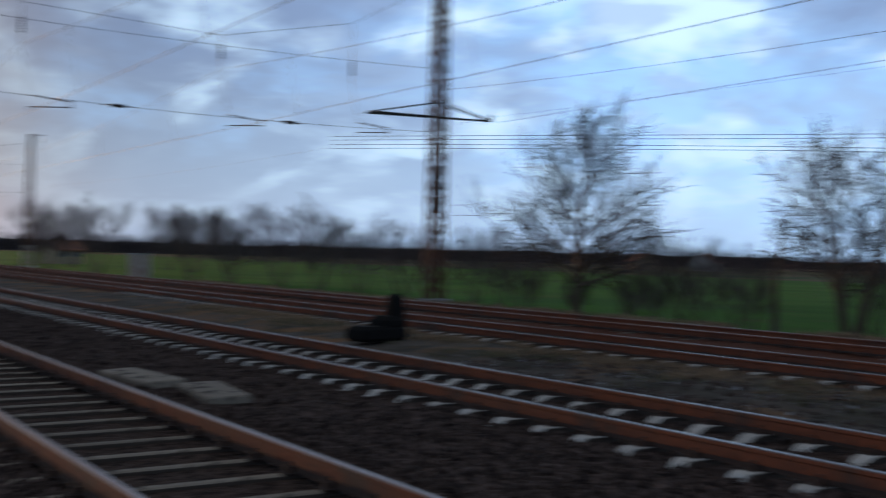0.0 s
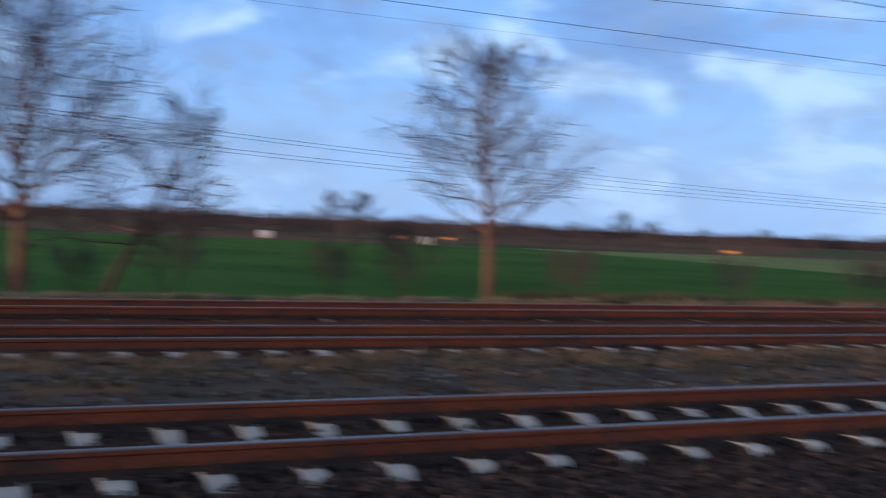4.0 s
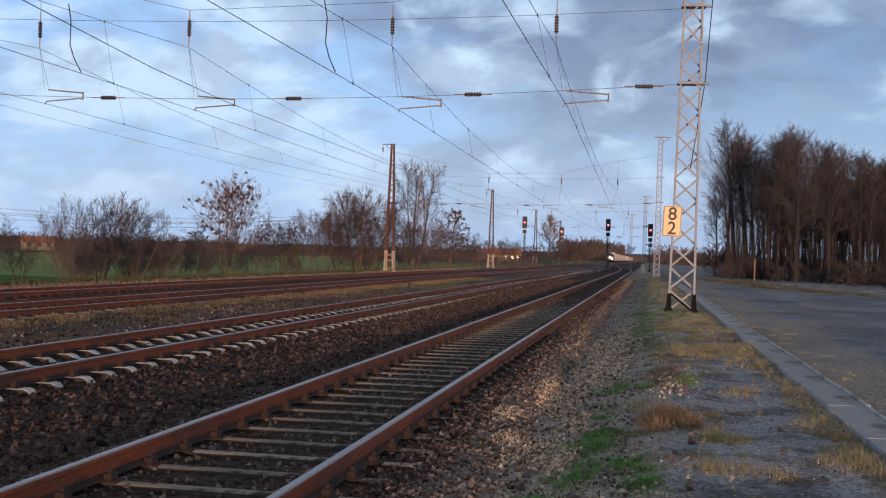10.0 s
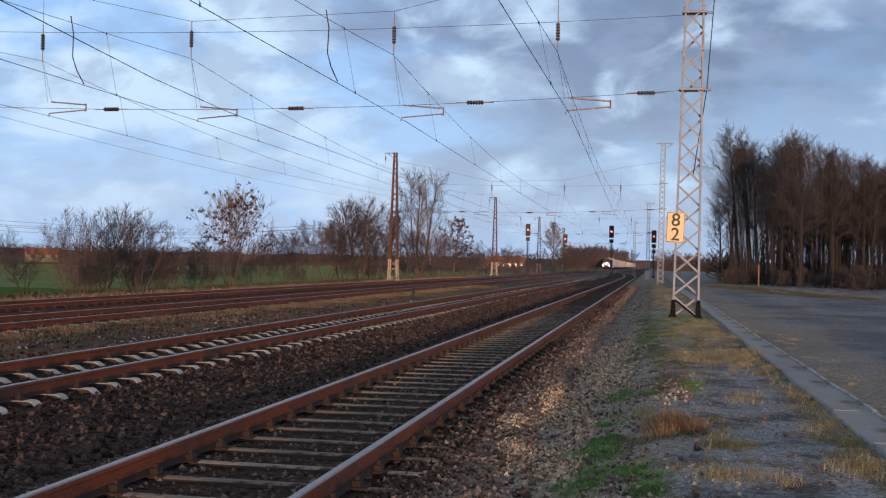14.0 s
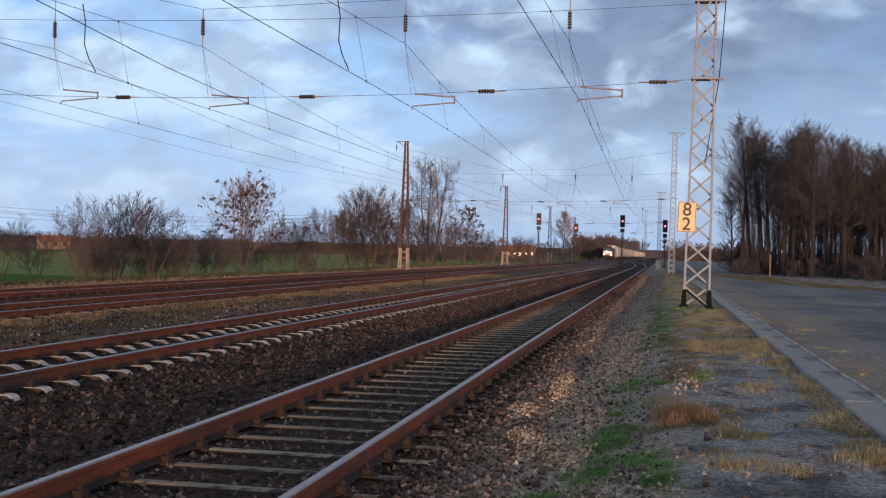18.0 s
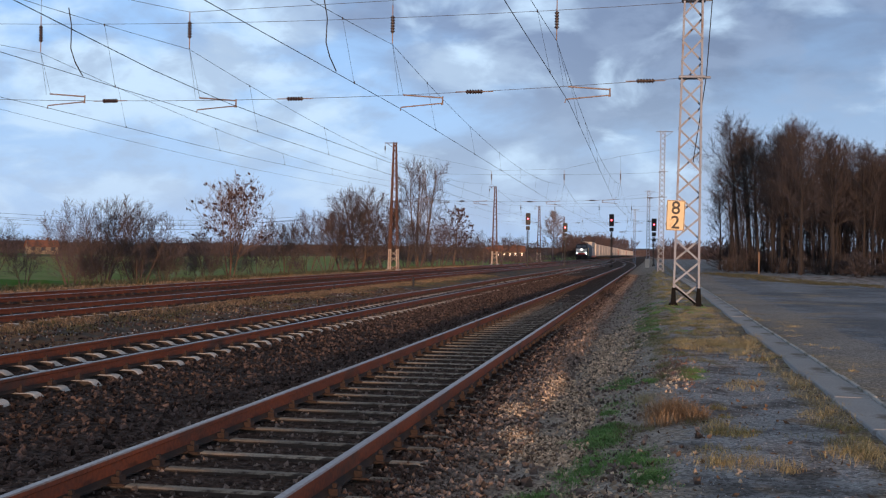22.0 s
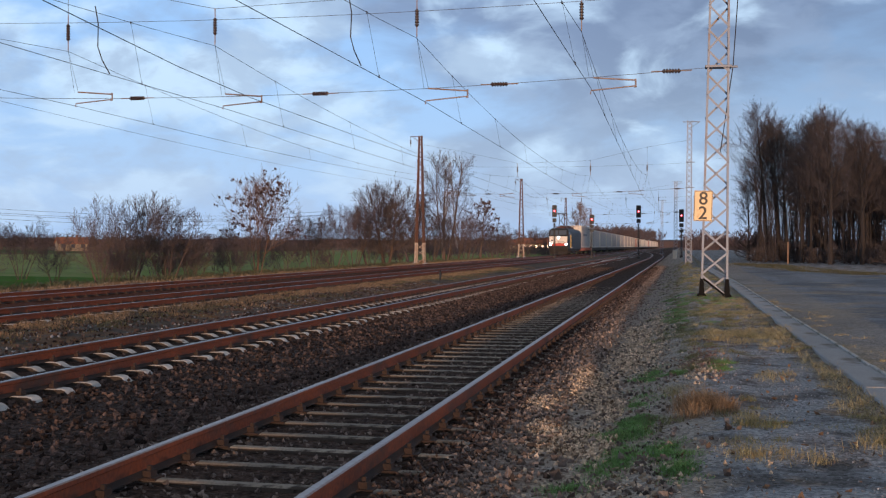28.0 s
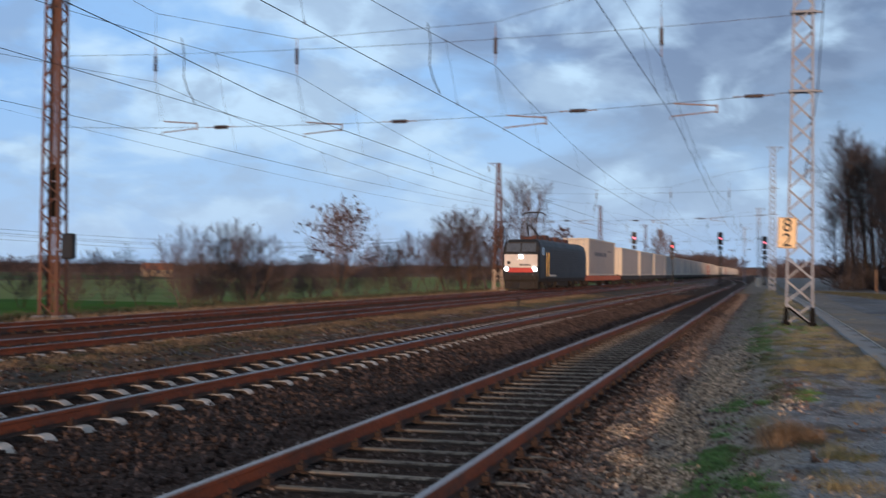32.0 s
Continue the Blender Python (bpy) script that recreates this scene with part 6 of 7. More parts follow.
def build_right_wood():
    """The dark wood behind the yard."""
    moulds = []
    for sd, h, sp in ((31, 12.6, 3.4), (32, 12.0, 3.0), (33, 11.0, 2.6), (34, 11.6, 3.1)):
        w, f, tips = grow(seed=sd, height=h, spread=sp * 1.12, trunk_r=0.20, limbs=36, subs=10, twigs=7, bare=0.36, up=0.55, min_r=0.0066, curve=0.12, low_tilt=50, top_tilt=18, dome=True, crowd=0.9, limb_r=0.27)
        moulds.append(plant("wood_tree", w, f, (M_ALDER_SHADED, M_ALDER_TWIG), pose(0, 0, -50), "tall slender leafless tree at the wood's edge", "tree", "trees of the wood behind the yard"))
    rng = random.Random(5)
    spots = [(-3.9, 90, 0.80, 3), (-4.4, 89, 0.93, 0), (-4.9, 91, 0.92, 1), (-3.4, 96, 0.62, 2), (-5.3, 88, 0.88, 3), (-5.0, 95, 0.9, 0), (-6.0, 86, 0.86, 1), (-6.6, 88, 0.92, 3), (-7.0, 84, 0.85, 0)]
    for k in range(104):
        az = -5.8 - 12.0 * rng.random()
        spots.append((az, rng.uniform(76, 116), rng.uniform(0.66, 0.84) * (1.0 if az > -9 else 0.95), rng.randrange(4)))
    for i, (az, d, s, k) in enumerate(spots):
        x, y, z = polar(az, d)
        m = pose(x, y, z, rng.uniform(-2, 2), rng.uniform(-2, 2), rng.uniform(0, 360))
        ob = copy_thing(moulds[k], m)
        ob.scale = (s, s, s)
    for i, mo in enumerate(moulds):
        x, y, z = polar(-8.0 - 1.5 * i, 112)
        mo.matrix_basis = pose(x, y, z)
    w, f, tips = grow(seed=41, height=2.6, spread=1.6, trunk_r=0.04, limbs=8, subs=5, twigs=4, bare=0.08, up=0.6, stems=6, min_r=0.012)
    mo = plant("undergrowth_bush", w, f, (M_ALDER_SHADED, M_ALDER_TWIG), pose(0, 0, -50), "brown leafless undergrowth at the wood's edge", "bush", "undergrowth of the wood")
    for i in range(36):
        az = -3.6 - 14 * (i + rng.random()) / 36
        d = 82 - max(0, (-az - 4)) * 1.6 + rng.uniform(-2, 14)
        x, y, z = polar(az, d)
        ob = copy_thing(mo, pose(x, y, z, 0, 0, rng.uniform(0, 360)))
        s = rng.uniform(0.3, 0.6)
        ob.scale = (s, s, s)
    x, y, z = polar(-3.6, 92)
    mo.matrix_basis = pose(x, y, z)
    # saplings fill the wood between the big trunks
    w, f, tips = grow(seed=43, height=7.6, spread=1.35, trunk_r=0.075, limbs=14, subs=4, twigs=3, bare=0.16, up=0.8, min_r=0.009, low_tilt=30, top_tilt=14)
    mo = plant("sapling", w, f, (M_ALDER_SHADED, M_ALDER_TWIG), pose(0, 0, -50), "thin brown leafless sapling in the wood", "tree", "saplings of the wood")
    for i in range(250):
        az = -3.9 - 13.5 * (i + rng.random()) / 250
        d = 84 - max(0, (-az - 4)) * 1.5 + rng.uniform(0, 40)
        x, y, z = polar(az, d)
        ob = copy_thing(mo, pose(x, y, z, rng.uniform(-4, 4), rng.uniform(-4, 4), rng.uniform(0, 360)))
        s = rng.uniform(0.55, 1.0)
        ob.scale = (s, s, s)
    mo.matrix_basis = pose(*polar(-9.0, 100))


def clump_wood(name, label, spots, seed, mat, group):
    """Far woods: one mass of many small twig clumps with an uneven top."""
    rng = random.Random(seed)
    b = Build()
    for x, y, z, w, h in spots:
        n = 12
        for _ in range(n):
            cx, cy = x + rng.gauss(0, w * 0.4), y + rng.gauss(0, w * 0.4)
            hh = h * rng.uniform(0.55, 1.08)
            b.tube((cx, cy, z - 0.3), (cx + rng.uniform(-0.4, 0.4), cy, z + hh * 0.6), 0.02 * h * 0.5, 0.015 * h * 0.5, 3, caps=False)
            for _ in range(8):
                p = Vector((cx + rng.gauss(0, w * 0.16), cy + rng.gauss(0, w * 0.16), z + hh * rng.uniform(0.12, 0.85)))
                for _ in range(3):
                    d = Vector((rng.gauss(0, 1), rng.gauss(0, 1), rng.uniform(0.2, 1.6))).normalized() * h * rng.uniform(0.10, 0.22)
                    e = d.orthogonal().normalized() * h * 0.016
                    i = len(b.v)
                    b.v += [tuple(p - e), tuple(p + e), tuple(p + d)]
                    b.f.append((i, i + 1, i + 2))
                    b.s.append(0)
    return tagged(new(name, b.mesh(name, mat)), label, "wood", group, "stuff")


def build_far_woods():
    rng = random.Random(8)
    spots = []
    az = 6.0
    while az < 172:
        d = rng.uniform(700, 800)
        x, y, _ = polar(az, d)
        h = 9.6 + 3.0 * noise.noise(Vector((az * 0.09, 0, 0))) + rng.uniform(-1.5, 2.2) + (3.0 if az > 128 else 0)
        spots.append((x, y, -0.6, 12, h))
        az += 0.27
    clump_wood("far_wood", "long dark leafless wood on the horizon", spots, 3, M_FARWOOD, "far woods")
    # a solid earth bank with scrub below the wood closes the gaps between the stems
    b = Build()
    n = 180
    for i in range(n + 1):
        a = -40 + 220 * i / n
        out = 2.1 if a < 5.5 else 1.0
        x, y, _ = polar(a, 815 * out)
        h = 5.4 + 1.8 * noise.noise(Vector((a * 0.2, 3, 0))) + 1.4 * noise.noise(Vector((a * 1.3, 7, 0))) + (2.2 if a > 128 else 0)
        h *= out
        x2, y2, _ = polar(a, 840 * out)
        b.v += [(x, y, -1.0), (x, y, h * 0.8), (x2, y2, h)]
    for i in range(n):
        for k in range(2):
            b.f.append((i * 3 + k, i * 3 + k + 1, i * 3 + 4 + k, i * 3 + 3 + k))
            b.s.append(0)
    tagged(new("wooded_rise", b.mesh("wooded_rise", M_FARWOOD)), "low dark wooded rise along the horizon", "hill", kind="structure")
    # nearer scrub and hedges
    w, f, tips = grow(seed=61, height=9.0, spread=3.6, trunk_r=0.10, limbs=12, subs=6, twigs=4, bare=0.08, up=0.7, stems=6, min_r=0.026, low_tilt=60, top_tilt=18, open_base=3.0)
    mo = plant("scrub_bush", w, f, (M_SCRUB, M_SCRUB), pose(0, 0, -50), "reddish brown bare thicket beside the far tracks", "bush", "far thickets")
    rows = [(4.5, 405, 0.7), (4.2, 400, 0.8), (3.95, 410, 0.95), (3.65, 410, 1.08), (3.35, 440, 1.1), (3.1, 480, 1.1), (4.9, 398, 0.55), (2.75, 640, 1.25), (2.45, 700, 1.2), (2.2, 800, 1.35), (1.95, 900, 1.4), (1.7, 1000, 1.5), (1.45, 1150, 1.6), (3.8, 430, 1.0), (3.5, 470, 1.15), (2.9, 560, 1.15)]
    for i, (a, d, s) in enumerate(rows):
        ob = mo if i == 0 else copy_thing(mo, pose(0, 0, 0))
        ob.matrix_basis = pose(*polar(a, d, -0.5), 0, 0, i * 67 % 360)
        s *= 1.5 if d > 600 else 1.25
        ob.scale = (s, s, s)
    w, f, tips = grow(seed=62, height=11.0, spread=3.6, trunk_r=0.20, limbs=26, subs=9, twigs=6, bare=0.28, up=0.3, min_r=0.022, limb_r=0.3, low_tilt=62, top_tilt=22)
    plant("pale_tree", w, f, (M_TWIG_PALE, M_TWIG_PALE), pose(*polar(5.15, 245, -0.5)), "pale grey round-crowned bare tree beside the far tracks", "tree", "trees beside the line")
    spots = []
    for i in range(60):
        a = 7 + 33 * (i + rng.random()) / 60
        spots.append((*polar(a, rng.uniform(260, 420))[:2], -0.6, 7, 2.2 + 4.2 * rng.random() ** 2))
    clump_wood("hedgerow", "brown hedgerow across the far fields", spots, 6, M_SCRUB, "scrub")
    spots = []
    for i in range(70):
        a = 4.9 + 11 * (i + rng.random()) / 70
        spots.append((*polar(a, rng.uniform(170, 330))[:2], -0.6, 4, rng.uniform(1.8, 3.2)))
    clump_wood("scrub", "low reddish brown scrub beyond the far tracks", spots, 19, M_SCRUB, "scrub")
    spots = []
    for i in range(230):
        a = 46 + 112 * (i + rng.random()) / 230
        spots.append((*polar(a, rng.uniform(190, 300))[:2], -0.6, 5, rng.uniform(2.6, 4.6) * (1.25 if 62 < a < 92 else 0.85)))
    clump_wood("hedgerow", "low brown hedges beyond the green field", spots, 7, M_SCRUB, "scrub")
    spots = []
    for i in range(70):
        a = -0.2 - 4.4 * rng.random()
        spots.append((*polar(a, rng.uniform(330, 460))[:2], -0.2, 6, rng.uniform(4.0, 7.5)))
    clump_wood("scrub", "brown scrub beyond the yard mast", spots, 9, M_SCRUB, "scrub")
    # round single trees at the far edge of the field
    moulds = []
    for sd in (51, 52):
        w, f, tips = grow(seed=sd, height=6.4, spread=3.3, trunk_r=0.30, limbs=16, subs=7, twigs=4, bare=0.26, up=0.5, min_r=0.035, top=0.8)
        moulds.append(plant("round_tree", w, f, (M_BARK, M_TWIG), pose(0, 0, -50), "far round-crowned bare tree at the field's edge", "tree", "far field trees"))
    for i, (a, d, s) in enumerate(((108.5, 150, 1.0), (104.8, 150, 1.0), (101.6, 152, 0.9), (96.1, 148, 1.05), (112.6, 150, 1.25), (89.6, 160, 0.9), (55.2, 230, 1.1), (53.8, 250, 0.9), (51.2, 240, 0.7), (48.2, 300, 0.9), (70.6, 300, 1.7), (69.0, 305, 1.8))):
        x, y, _ = polar(a, d)
        m = pose(x, y, -0.65, 0, 0, i * 53)
        if i < 2:
            moulds[i].matrix_basis = m
        else:
            copy_thing(moulds[i % 2], m).scale = (s, s, s)


M_FARWOOD = node_mat("far_wood", (0.090, 0.066, 0.070), (0.045, 0.035, 0.039), 0.95, 0, 0.05, 0.5, 0, island=0.35)
M_SCRUB = node_mat("scrub_twigs", (0.135, 0.100, 0.102), (0.075, 0.056, 0.058), 0.95, 0, 0.2, 2, 0, island=0.35)
M_ROUGH = node_mat("rough_olive_grass", (0.16, 0.145, 0.07), (0.08, 0.08, 0.04), 0.9, 0, 2, 20, 0, island=0.4)
M_GRASS = node_mat("green_grass", (0.23, 0.42, 0.13), (0.12, 0.23, 0.065), 0.85, 0, 2, 20, 0, island=0.35)
M_STRAW = node_mat("dry_grass", (0.50, 0.43, 0.24), (0.29, 0.245, 0.13), 0.9, 0, 2, 20, 0, island=0.4)
M_STRAW_RED = node_mat("rusty_dry_grass", (0.40, 0.275, 0.165), (0.22, 0.15, 0.09), 0.9, 0, 2, 20, 0, island=0.4)
M_STRAW_GREEN = node_mat("half_dry_grass", (0.27, 0.26, 0.12), (0.15, 0.15, 0.07), 0.9, 0, 2, 20, 0, island=0.4)


def grass(name, spots, per, height, mat, label, seed, width=0.006):
    """Blades of grass in tufts, bent and uneven, in one mesh."""
    rng = random.Random(seed)
    verts, faces = [], []
    for x, y, r, k in spots:
        for _ in range(int(per * k)):
            a, q = rng.uniform(0, 6.283), r * math.sqrt(rng.random())
            px, py = x + q * math.cos(a), y + q * math.sin(a)
            z = ground_z(px, py) - 0.01
            h = height * rng.uniform(0.4, 1.15) * (1.1 - 0.5 * q / r)
            a = rng.uniform(0, 6.283)
            lean = h * rng.uniform(0.3, 1.7)
            lx, ly = math.cos(a) * lean, math.sin(a) * lean
            wx, wy = -math.sin(a) * width, math.cos(a) * width
            i = len(verts)
            verts += [(px - wx, py - wy, z), (px + wx, py + wy, z), (px + lx * 0.4 + wx * 0.8, py + ly * 0.4 + wy * 0.8, z + h * 0.6), (px + lx * 0.4 - wx * 0.8, py + ly * 0.4 - wy * 0.8, z + h * 0.6), (px + lx, py + ly, z + h * 0.95)]
            faces += [(i, i + 1, i + 2, i + 3), (i + 3, i + 2, i + 4)]
    me = bpy.data.meshes.new(name)
    me.from_pydata(verts, [], faces)
    me.materials.append(mat)
    return tagged(new(name, me), label, "grass", kind="stuff")


# ---------------- the place ----------------
build_ground()
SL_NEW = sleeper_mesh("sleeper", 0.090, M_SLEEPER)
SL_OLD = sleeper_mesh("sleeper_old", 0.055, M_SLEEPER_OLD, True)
build_track(0, 0.13, (-22, 60), SL_OLD, M_HEAD_DULL, "straight track with rusty rails and half-buried grey sleepers", 0.004)
build_track(1, 0.45, (-40, 80), SL_NEW, M_HEAD, "straight track with rusty rails on pale concrete sleepers", 0.0)
build_track(2, 0.25, (-40, 60), SL_NEW, M_HEAD, "straight track with rusty rails and sunken concrete sleepers", -0.010)
build_track(3, 0.05, (-40, 60), SL_OLD, M_HEAD_DULL, "straight track with dark rusty rails", 0.04)
build_kerb()
# unseen sun blocker, added for the shade on the near rails
build_shade_wall()

for n in range(1, 7):
    span_wires(n, -22.6, 0.93, 11.8 if n in (2, 3) else 10.4)
for k in range(4):
    build_catenary(k)
for k, y in ((2, 24.0), (1, 24.0)):
    build_jumper(k, y)
build_side_wire()
build_feeder(-25.05, 6.9)
for y in (-34.0,):
    build_crossarm(-22.6, y, 6.7)
build_power_line()
build_yard_mast(0.93, 30.9, 13.6, 0.75, True, "grey lattice mast with laced legs on black tarred feet")
build_yard_mast(0.7, 94.0, 12.0, 0.3, False, "distant grey lattice mast beside the track")
build_yard_mast(-0.6, 157.0, 10.8, 0.0, False, "distant grey lattice mast beside the track")
build_yard_mast(-3.5, 220.0, 10.8, 0.0, False, "distant grey lattice mast beside the track")
build_yard_mast(0.9, -34.0, 13.0, 0.0, True, "grey lattice mast with laced legs on black tarred feet")
build_field_mast(-22.6, 30.9, 14.0, 0.76, 0.56, "tall rusty lattice mast beside the far track", pale=False, top_arm=False)
build_field_mast(-22.6, -34.0, 14.0, 0.76, 0.56, "tall rusty lattice mast with tensioning weights and a crossarm", pale=False, top_arm=False)
for y in (94.0, 157.0, 220.0, -97.0, 283.0):
    build_field_mast(-22.6, y, 11.4, 0.9, 0.32, "rusty lattice mast with a pale painted foot beside the far track")

build_signal(0.18, 141.0, 6.1, 2.35, "colour light signal showing red beside the first track", M_RED_GLOW, plate=True)
build_signal(-5.25, 143.0, 6.7, 2.35, "colour light signal showing red between the tracks", M_RED_GLOW)
build_signal(-11.35, 144.0, 5.5, 1.75, "low colour light signal showing dim red with a bracket", M_RED_DIM, plate=True)
build_signal(-16.4, 145.0, 6.85, 2.35, "colour light signal showing red beside the far track", M_RED_GLOW)
build_board(0.62, 30.72, 2.52, "yellow distance board with black digits on a mast")
build_cabinet(-0.6, 139.0, 0, (0.55, 0.45, 1.1), M_FRAME_WHITE, "pale trackside cabinet below a signal")
build_cabinet(-22.0, -66.0, 20, (1.1, 0.8, 1.4), M_MAST_PALE, "pale weathered trackside hut beside the far track")
build_slab(-4.45, -13.2, 5, (0.5, 1.5, 0.10), "grey concrete cover slab lying on the ballast")
build_slab(-4.75, -11.6, -8, (0.5, 1.4, 0.10), "grey concrete cover slab lying askew on the ballast")
build_point_motor(-10.4, -17.4)
build_post(*polar(-5.32, 78), 1.5, 0.055, "weathered wooden marker post at the wood's edge", M_WOOD_POST)
build_post(-10.6, 48.0, -0.2, 0.5, 0.05, "small dark post between the tracks", M_BLACK)

# the trackside light on the far mast
sb = empty("signal_box_light", pose(-21.8, 30.6, 2.15), "small black signal lamp box on the mast", "signal")
b = Build()
b.box((0, 0, 0), (0.42, 0.3, 0.85), bevel=0.05)
part("housing", b, M_BLACK, sb)
b = Build()
b.tube((-0.5, 0.05, -0.1), (0, 0.05, -0.1), 0.03, n=6)
part("bracket", b, M_STEEL, sb)

M_RED_ROOF = node_mat("clay_roof", (0.30, 0.12, 0.07), (0.18, 0.08, 0.05), 0.9, 0, 0.6, 6, 0.2, 0.02)
M_PLASTER = node_mat("pale_plaster", (0.42, 0.33, 0.22), (0.33, 0.26, 0.18), 0.9, 0, 0.4, 8, 0.1, 0.01)
# orange evening light put into the colour of the field boards
M_SUNLIT_ORANGE = node_mat("sunlit_orange", (0.80, 0.36, 0.06), (0.65, 0.28, 0.05), 0.6, 0, 1, 10, 0)
build_house(31.2, 330, 8, 6, 2.2, 1.6, 40, M_PLASTER, M_RED_ROOF, "low cream house with a clay roof among far bushes")
build_house(7.4, 520, 14, 8, 3.0, 2.6, 10, M_PLASTER, M_RED_ROOF, "far cream house catching the evening light")
build_house(8.2, 540, 10, 8, 2.6, 2.4, -15, M_PLASTER, M_RED_ROOF, "far cream house catching the evening light")
build_house(132.4, 330, 10, 7, 2.6, 2.4, 30, M_WHITE, M_RED_ROOF, "far white house beyond the green field")
build_house(135.6, 340, 9, 7, 2.4, 2.4, 60, M_PLASTER, M_RED_ROOF, "far cream house beyond the green field")
build_house(114.9, 420, 10, 7, 2.6, 2.4, 20, M_WHITE, M_RED_ROOF, "far white house below the wood")
build_house(165.3, 150, 4, 3.4, 1.9, 1.0, 20, M_PLASTER, M_RED_ROOF, "small shed with a clay roof beside the line")
for az, d in ((73.95, 138), (65.5, 140)):
    build_pale_bit(az, d, "small white rounded shape lying in the green field")
for az, d in ((66.9, 150), (64.4, 160), (49.8, 140)):
    build_sunlit_bit(az, d, "low board coloured orange for a sunlit bit in the field")

build_field_trees()
build_right_wood()
build_far_woods()

scatter_stones("ballast_stones", M_STONE, 70000, lambda r: (r.choice((r.uniform(-6.7, -4.2), r.uniform(-6.7, -4.2), r.uniform(-9.6, -4.2), r.uniform(-1.95, -1.5))), -10 + 92 * r.random() ** 1.7 if r.random() < 0.75 else r.uniform(-30, 4)), (0.016, 0.050), "dark brown crushed ballast stones between the tracks", 1)
scatter_stones("bed_stones", M_SOIL_STONE, 9000, lambda r: (r.uniform(-4.2, -1.3), 3 + 40 * r.random() ** 1.4), (0.014, 0.036), "dark stones between the old sleepers", 2)
scatter_stones("strip_stones", M_STONE, 9000, lambda r: (r.uniform(-12.4, -9.5), r.uniform(-14, 45)), (0.02, 0.05), "brown stones lying in the strip between the tracks", 32)
scatter_stones("strip_grit", M_GRIT, 2500, lambda r: (r.uniform(-11.6, -9.3), r.uniform(-14, 45)), (0.012, 0.035), "pale grey stones strewn between the tracks", 33)
# heaps of pale rubble: place, spread and share
HEAPS = ((-0.90, 9.0, 0.13, 0.30, 8), (-1.15, 9.5, 0.06, 0.18, 2), (-0.66, 8.5, 0.08, 0.18, 2), (-1.33, 10.9, 0.07, 0.22, 3), (-0.92, 12.2, 0.12, 0.60, 5), (-1.08, 13.2, 0.09, 0.4, 3), (-0.66, 10.7, 0.07, 0.4, 2), (-0.72, 15.4, 0.13, 0.8, 4), (-0.80, 20.2, 0.13, 0.9, 3), (-0.72, 17.6, 0.14, 1.0, 2), (-0.4, 7.1, 0.4, 0.4, 1), (0.25, 12.6, 0.12, 0.6, 1), (-0.38, 15.5, 0.14, 1.6, 2), (-0.40, 21.0, 0.18, 3.0, 3))
HEAP_PICK = [h for h in HEAPS for _ in range(h[4])]


def on_heap(r):
    h = r.choice(HEAP_PICK)
    return max(-1.75, min(0.6, r.gauss(h[0], h[2]))), max(4.0, r.gauss(h[1], h[3]))


scatter_stones("loose_stones", M_SOIL_STONE, 40, lambda r: (r.uniform(-1.3, 0.4), r.uniform(5.6, 9.5)), (0.03, 0.06), "a few larger brown stones lying on the verge", 34)
scatter_stones("verge_stones", M_SOIL_STONE, 14000, lambda r: (max(-1.9, r.gauss(-1.40, 0.26)) if r.random() < 0.8 else r.uniform(-1.7, 0.0), 5 + 85 * r.random() ** 1.7), (0.012, 0.042), "dark and brown stones trodden into the soil", 31)
scatter_stones("pale_stones", M_PEBBLE, 11500, on_heap, (0.009, 0.031), "pale tan rubble in loose heaps beside the track", 3)
scatter_stones("brick_rubble", M_RUBBLE, 800, lambda r: (r.gauss(0.28, 0.13), r.gauss(13.5, 0.85)), (0.007, 0.024), "crumbled reddish brick rubble among the grass", 35)
scatter_stones("soil_clods", M_SOIL_STONE, 2200, lambda r: (r.uniform(-1.7, -0.1), 5.5 + 12 * r.random() ** 1.3), (0.008, 0.030), "dark clods and stones on the bare soil", 36)
scatter_stones("grit", M_GRIT, 9000, lambda r: (r.uniform(-0.7, 1.75), 4 + 24 * r.random() ** 1.4), (0.004, 0.011), "scattered grey grit on the verge", 4)
leaf_litter("leaf_litter", M_LITTER, 2600, lambda r: on_heap(r) if r.random() < 0.6 else (r.uniform(-1.6, 1.7), 4 + 24 * r.random() ** 1.4), (0.012, 0.034), "brown fallen leaves strewn over the gravel", 21)


def tuft_field(seed, boxes):
    """Tufts strewn over oblong patches: (x0, x1, y0, y1, number)."""
    r = random.Random(seed)
    out = []
    for x0, x1, y0, y1, n in boxes:
        for _ in range(n):
            x, y = r.gauss((x0 + x1) / 2, (x1 - x0) * 0.3), r.gauss((y0 + y1) / 2, (y1 - y0) * 0.3)
            out.append((min(x, 1.72), y, r.uniform(0.06, 0.24), r.uniform(0.3, 1.2)))
    return out


grass("dry_grass", tuft_field(7, ((0.2, 1.5, 15.8, 18.5, 110), (0.9, 1.75, 16, 19.5, 40), (0.0, 1.7, 20, 26, 80), (1.45, 1.75, 8, 16, 22), (0.4, 1.7, 24, 32, 60), (0.1, 1.7, 32, 60, 90), (0.45, 0.72, 8.8, 9.3, 7), (0.40, 0.62, 7.4, 7.7, 7), (0.75, 0.95, 7.4, 7.6, 4), (1.25, 1.6, 7.8, 8.3, 16), (1.40, 1.7, 9.6, 10.4, 9), (0.8, 1.1, 11.6, 12.6, 7), (1.45, 1.7, 12.2, 13.2, 6), (-0.10, -0.02, 10.8, 11.2, 5))), 80, 0.10, M_STRAW, "tufts of dry yellow grass on the gravel verge", 5, 0.0019)
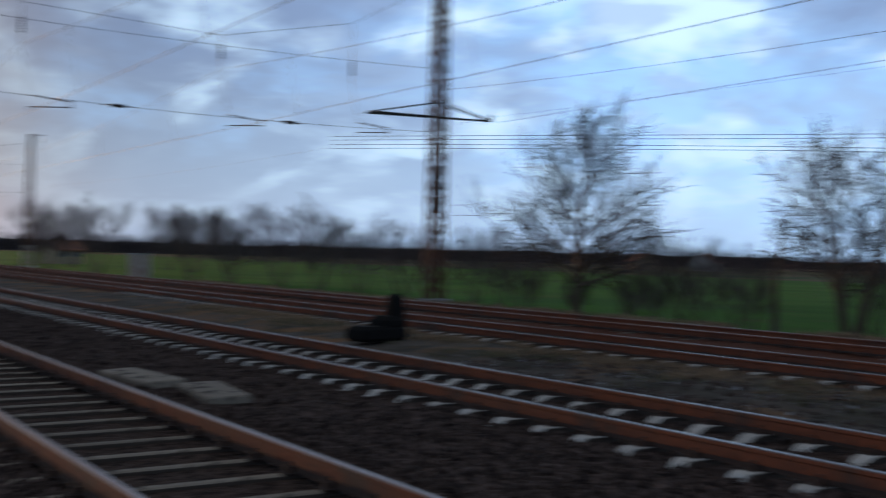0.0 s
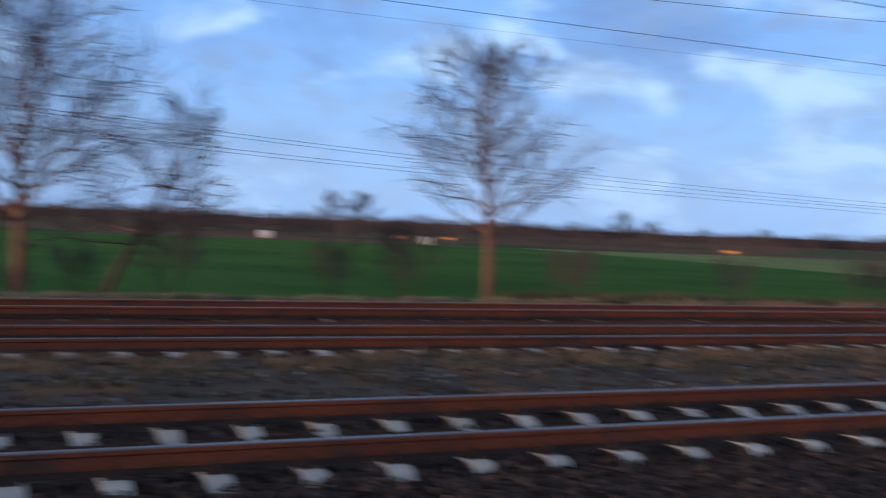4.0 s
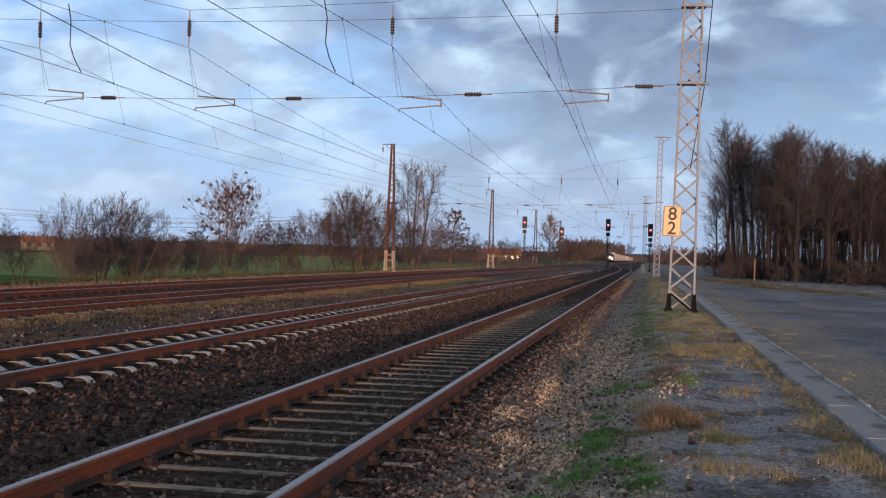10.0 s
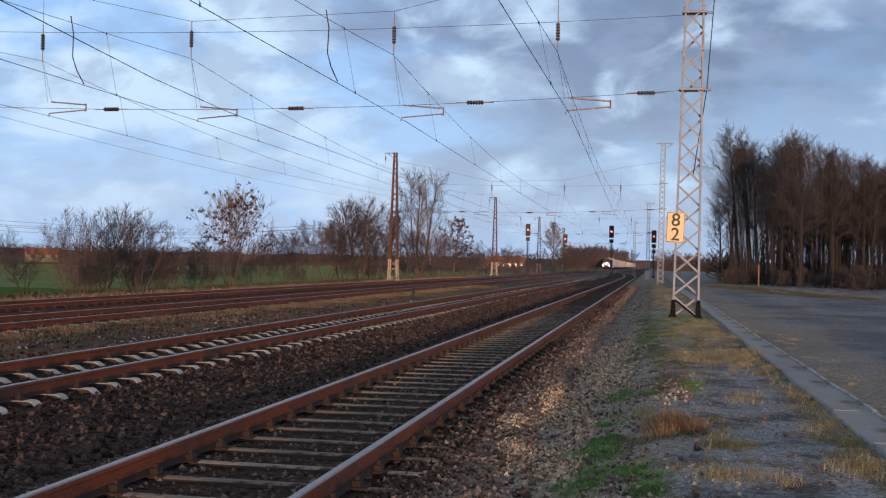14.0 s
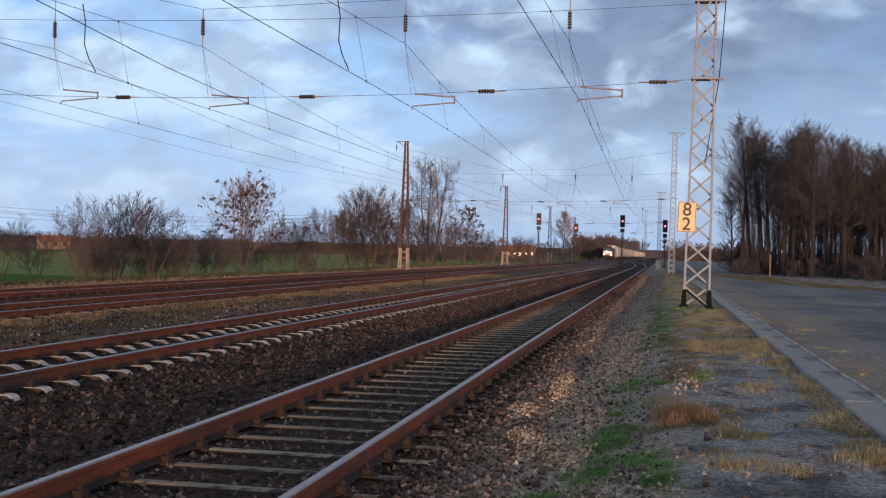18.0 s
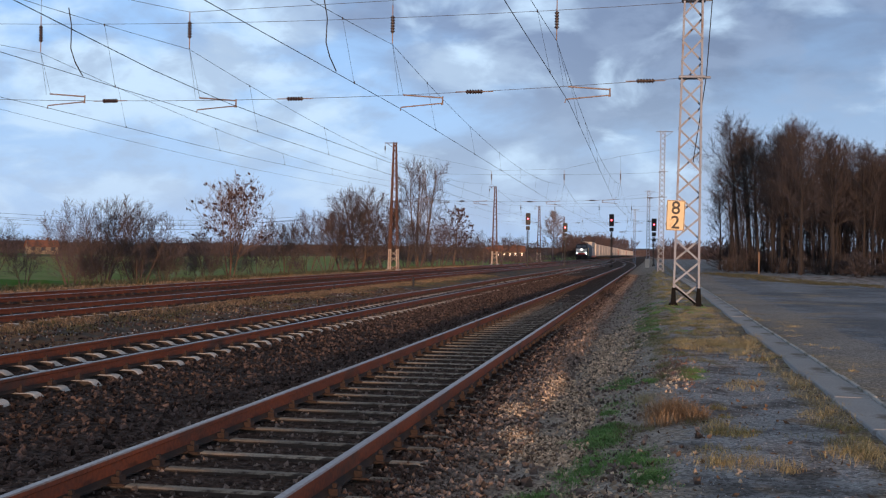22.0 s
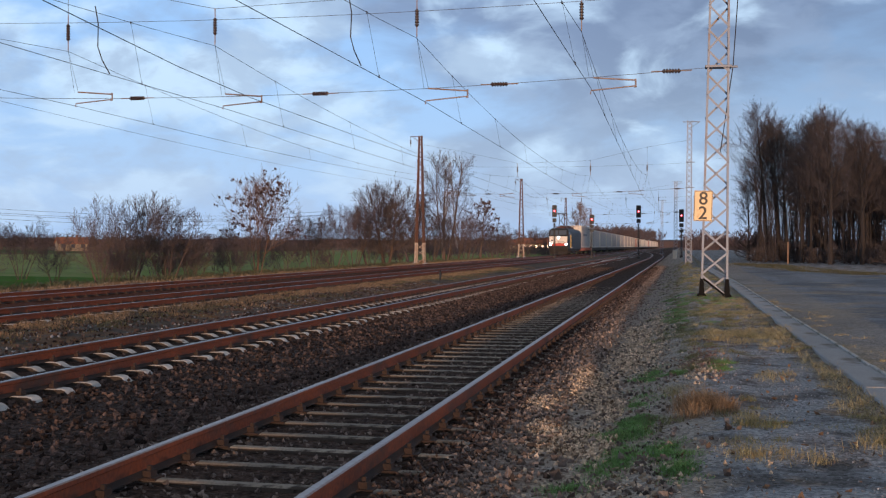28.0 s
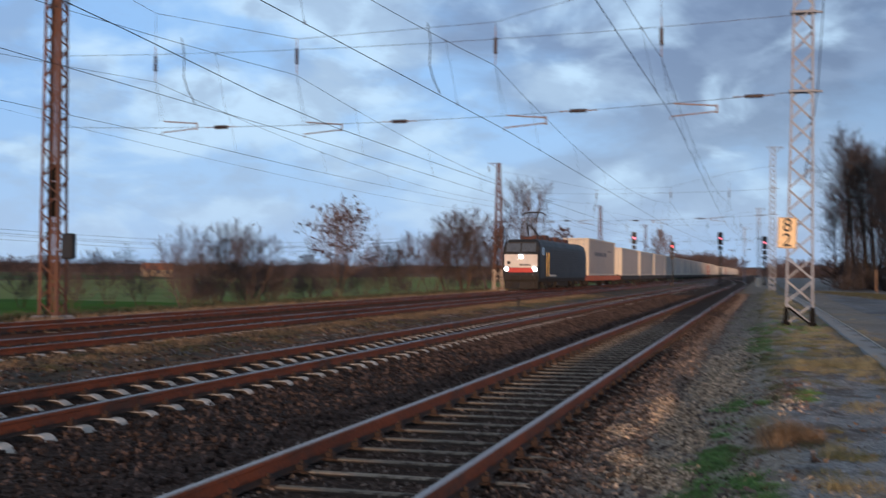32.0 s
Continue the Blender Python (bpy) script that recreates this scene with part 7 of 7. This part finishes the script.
grass("bent_straw", tuft_field(12, ((0.04, 0.24, 9.3, 10.2, 16), (0.30, 0.42, 9.2, 9.7, 3))), 130, 0.19, M_STRAW_RED, "a clump of long bent straw", 15, 0.0024)
grass("mixed_grass", tuft_field(8, ((0.3, 0.8, 7.4, 9.6, 9), (0.1, 0.5, 12, 14, 10), (1.2, 1.7, 7.6, 9.8, 10), (-0.4, 0.3, 8.4, 10.2, 7), (-0.3, 0.4, 14, 30, 70), (0.3, 1.6, 16, 30, 60), (-0.5, 1.6, 30, 60, 200), (-0.6, 1.4, 50, 100, 200))), 150, 0.075, M_STRAW_GREEN, "half-green grass on the verge", 6, 0.0023)
grass("green_grass", tuft_field(9, ((-0.46, -0.30, 8.2, 10.6, 46), (-0.46, -0.34, 7.6, 8.2, 8), (-0.17, -0.05, 7.6, 8.2, 11), (-0.03, 0.08, 7.0, 7.6, 12), (-0.66, -0.5, 7.5, 7.9, 4), (-0.80, -0.68, 7.0, 7.3, 5), (-0.68, -0.58, 8.8, 9.1, 4), (-0.45, -0.25, 12.6, 13.8, 14), (-0.1, 0.0, 12.3, 13.0, 5), (0.40, 0.52, 12.2, 13.6, 9), (-0.3, 0.2, 18, 32, 50), (0.2, 1.4, 22, 34, 46))), 250, 0.055, M_GRASS, "fresh green grass growing through the gravel", 7, 0.0024)
tufts = [(r0.uniform(3.5, 16), 0, r0.uniform(0.3, 0.9), r0.uniform(0.4, 1.2)) for r0 in [random.Random(13)] for _ in range(260)]
tufts = [(x, 74 - (x - 3.5) * 2.2 + 3.0 * math.sin(i * 12.9), r, k) for i, (x, y, r, k) in enumerate(tufts)]
grass("yard_edge_grass", tufts, 60, 0.12, M_ROUGH, "rough olive grass along the far edge of the yard", 14, 0.012)
tufts = [(2.14 + 0.75 * r0.random() ** 1.8, r0.choice((r0.gauss(19.0, 2.6), r0.gauss(27, 5), r0.uniform(7, 60))), r0.uniform(0.08, 0.28), r0.uniform(0.3, 1.0)) for r0 in [random.Random(17)] for _ in range(45)]
grass("kerb_grass", tufts, 60, 0.06, M_STRAW, "thin dry grass along the kerb", 16, 0.0035)
tufts = [(r0.gauss(-11.9, 0.45), r0.uniform(-30, 75), r0.uniform(0.15, 0.7), r0.uniform(0.4, 1.2)) for r0 in [random.Random(10)] for _ in range(520)]
grass("strip_grass", tufts, 120, 0.13, M_STRAW_RED, "dry reddish grass between the tracks", 8, 0.006)
tufts = [(r0.gauss(-11.2, 0.7), r0.uniform(-30, 75), r0.uniform(0.2, 0.6), r0.uniform(0.3, 1.0)) for r0 in [random.Random(19)] for _ in range(420)]
grass("weed_tufts", tufts, 90, 0.10, M_ROUGH, "dull olive weeds between the tracks", 18, 0.006)
tufts = [(r0.uniform(-24.5, -20.4), r0.uniform(-60, 130), r0.uniform(0.3, 0.8), r0.uniform(0.4, 1.2)) for r0 in [random.Random(11)] for _ in range(420)]
grass("bank_grass", tufts, 90, 0.22, M_STRAW_RED, "rough dry grass on the bank beside the far track", 9, 0.014)

tufts = [(r0.uniform(-29.0, -23.0), 16 + 120 * r0.random() ** 1.2, r0.uniform(0.4, 1.1), r0.uniform(0.4, 1.2)) for r0 in [random.Random(23)] for _ in range(380)]
grass("bank_weeds", tufts, 90, 0.45, M_ROUGH, "rank grey-green weeds at the foot of the bushes", 24, 0.02)

tufts = [(r0.gauss(-23.2, 0.5), c + r0.gauss(0, 1.0), r0.uniform(0.15, 0.4), r0.uniform(0.4, 1.0)) for r0 in [random.Random(29)] for c in (-9.5, -6.0, -1.5, 1.6, 4.2, 8.0, 12.5, 17.0) for _ in range(16)]
grass("pale_bank_grass", tufts, 90, 0.20, M_STRAW, "pale withered grass heaped along the bank", 27, 0.012)

build_train()
motions()
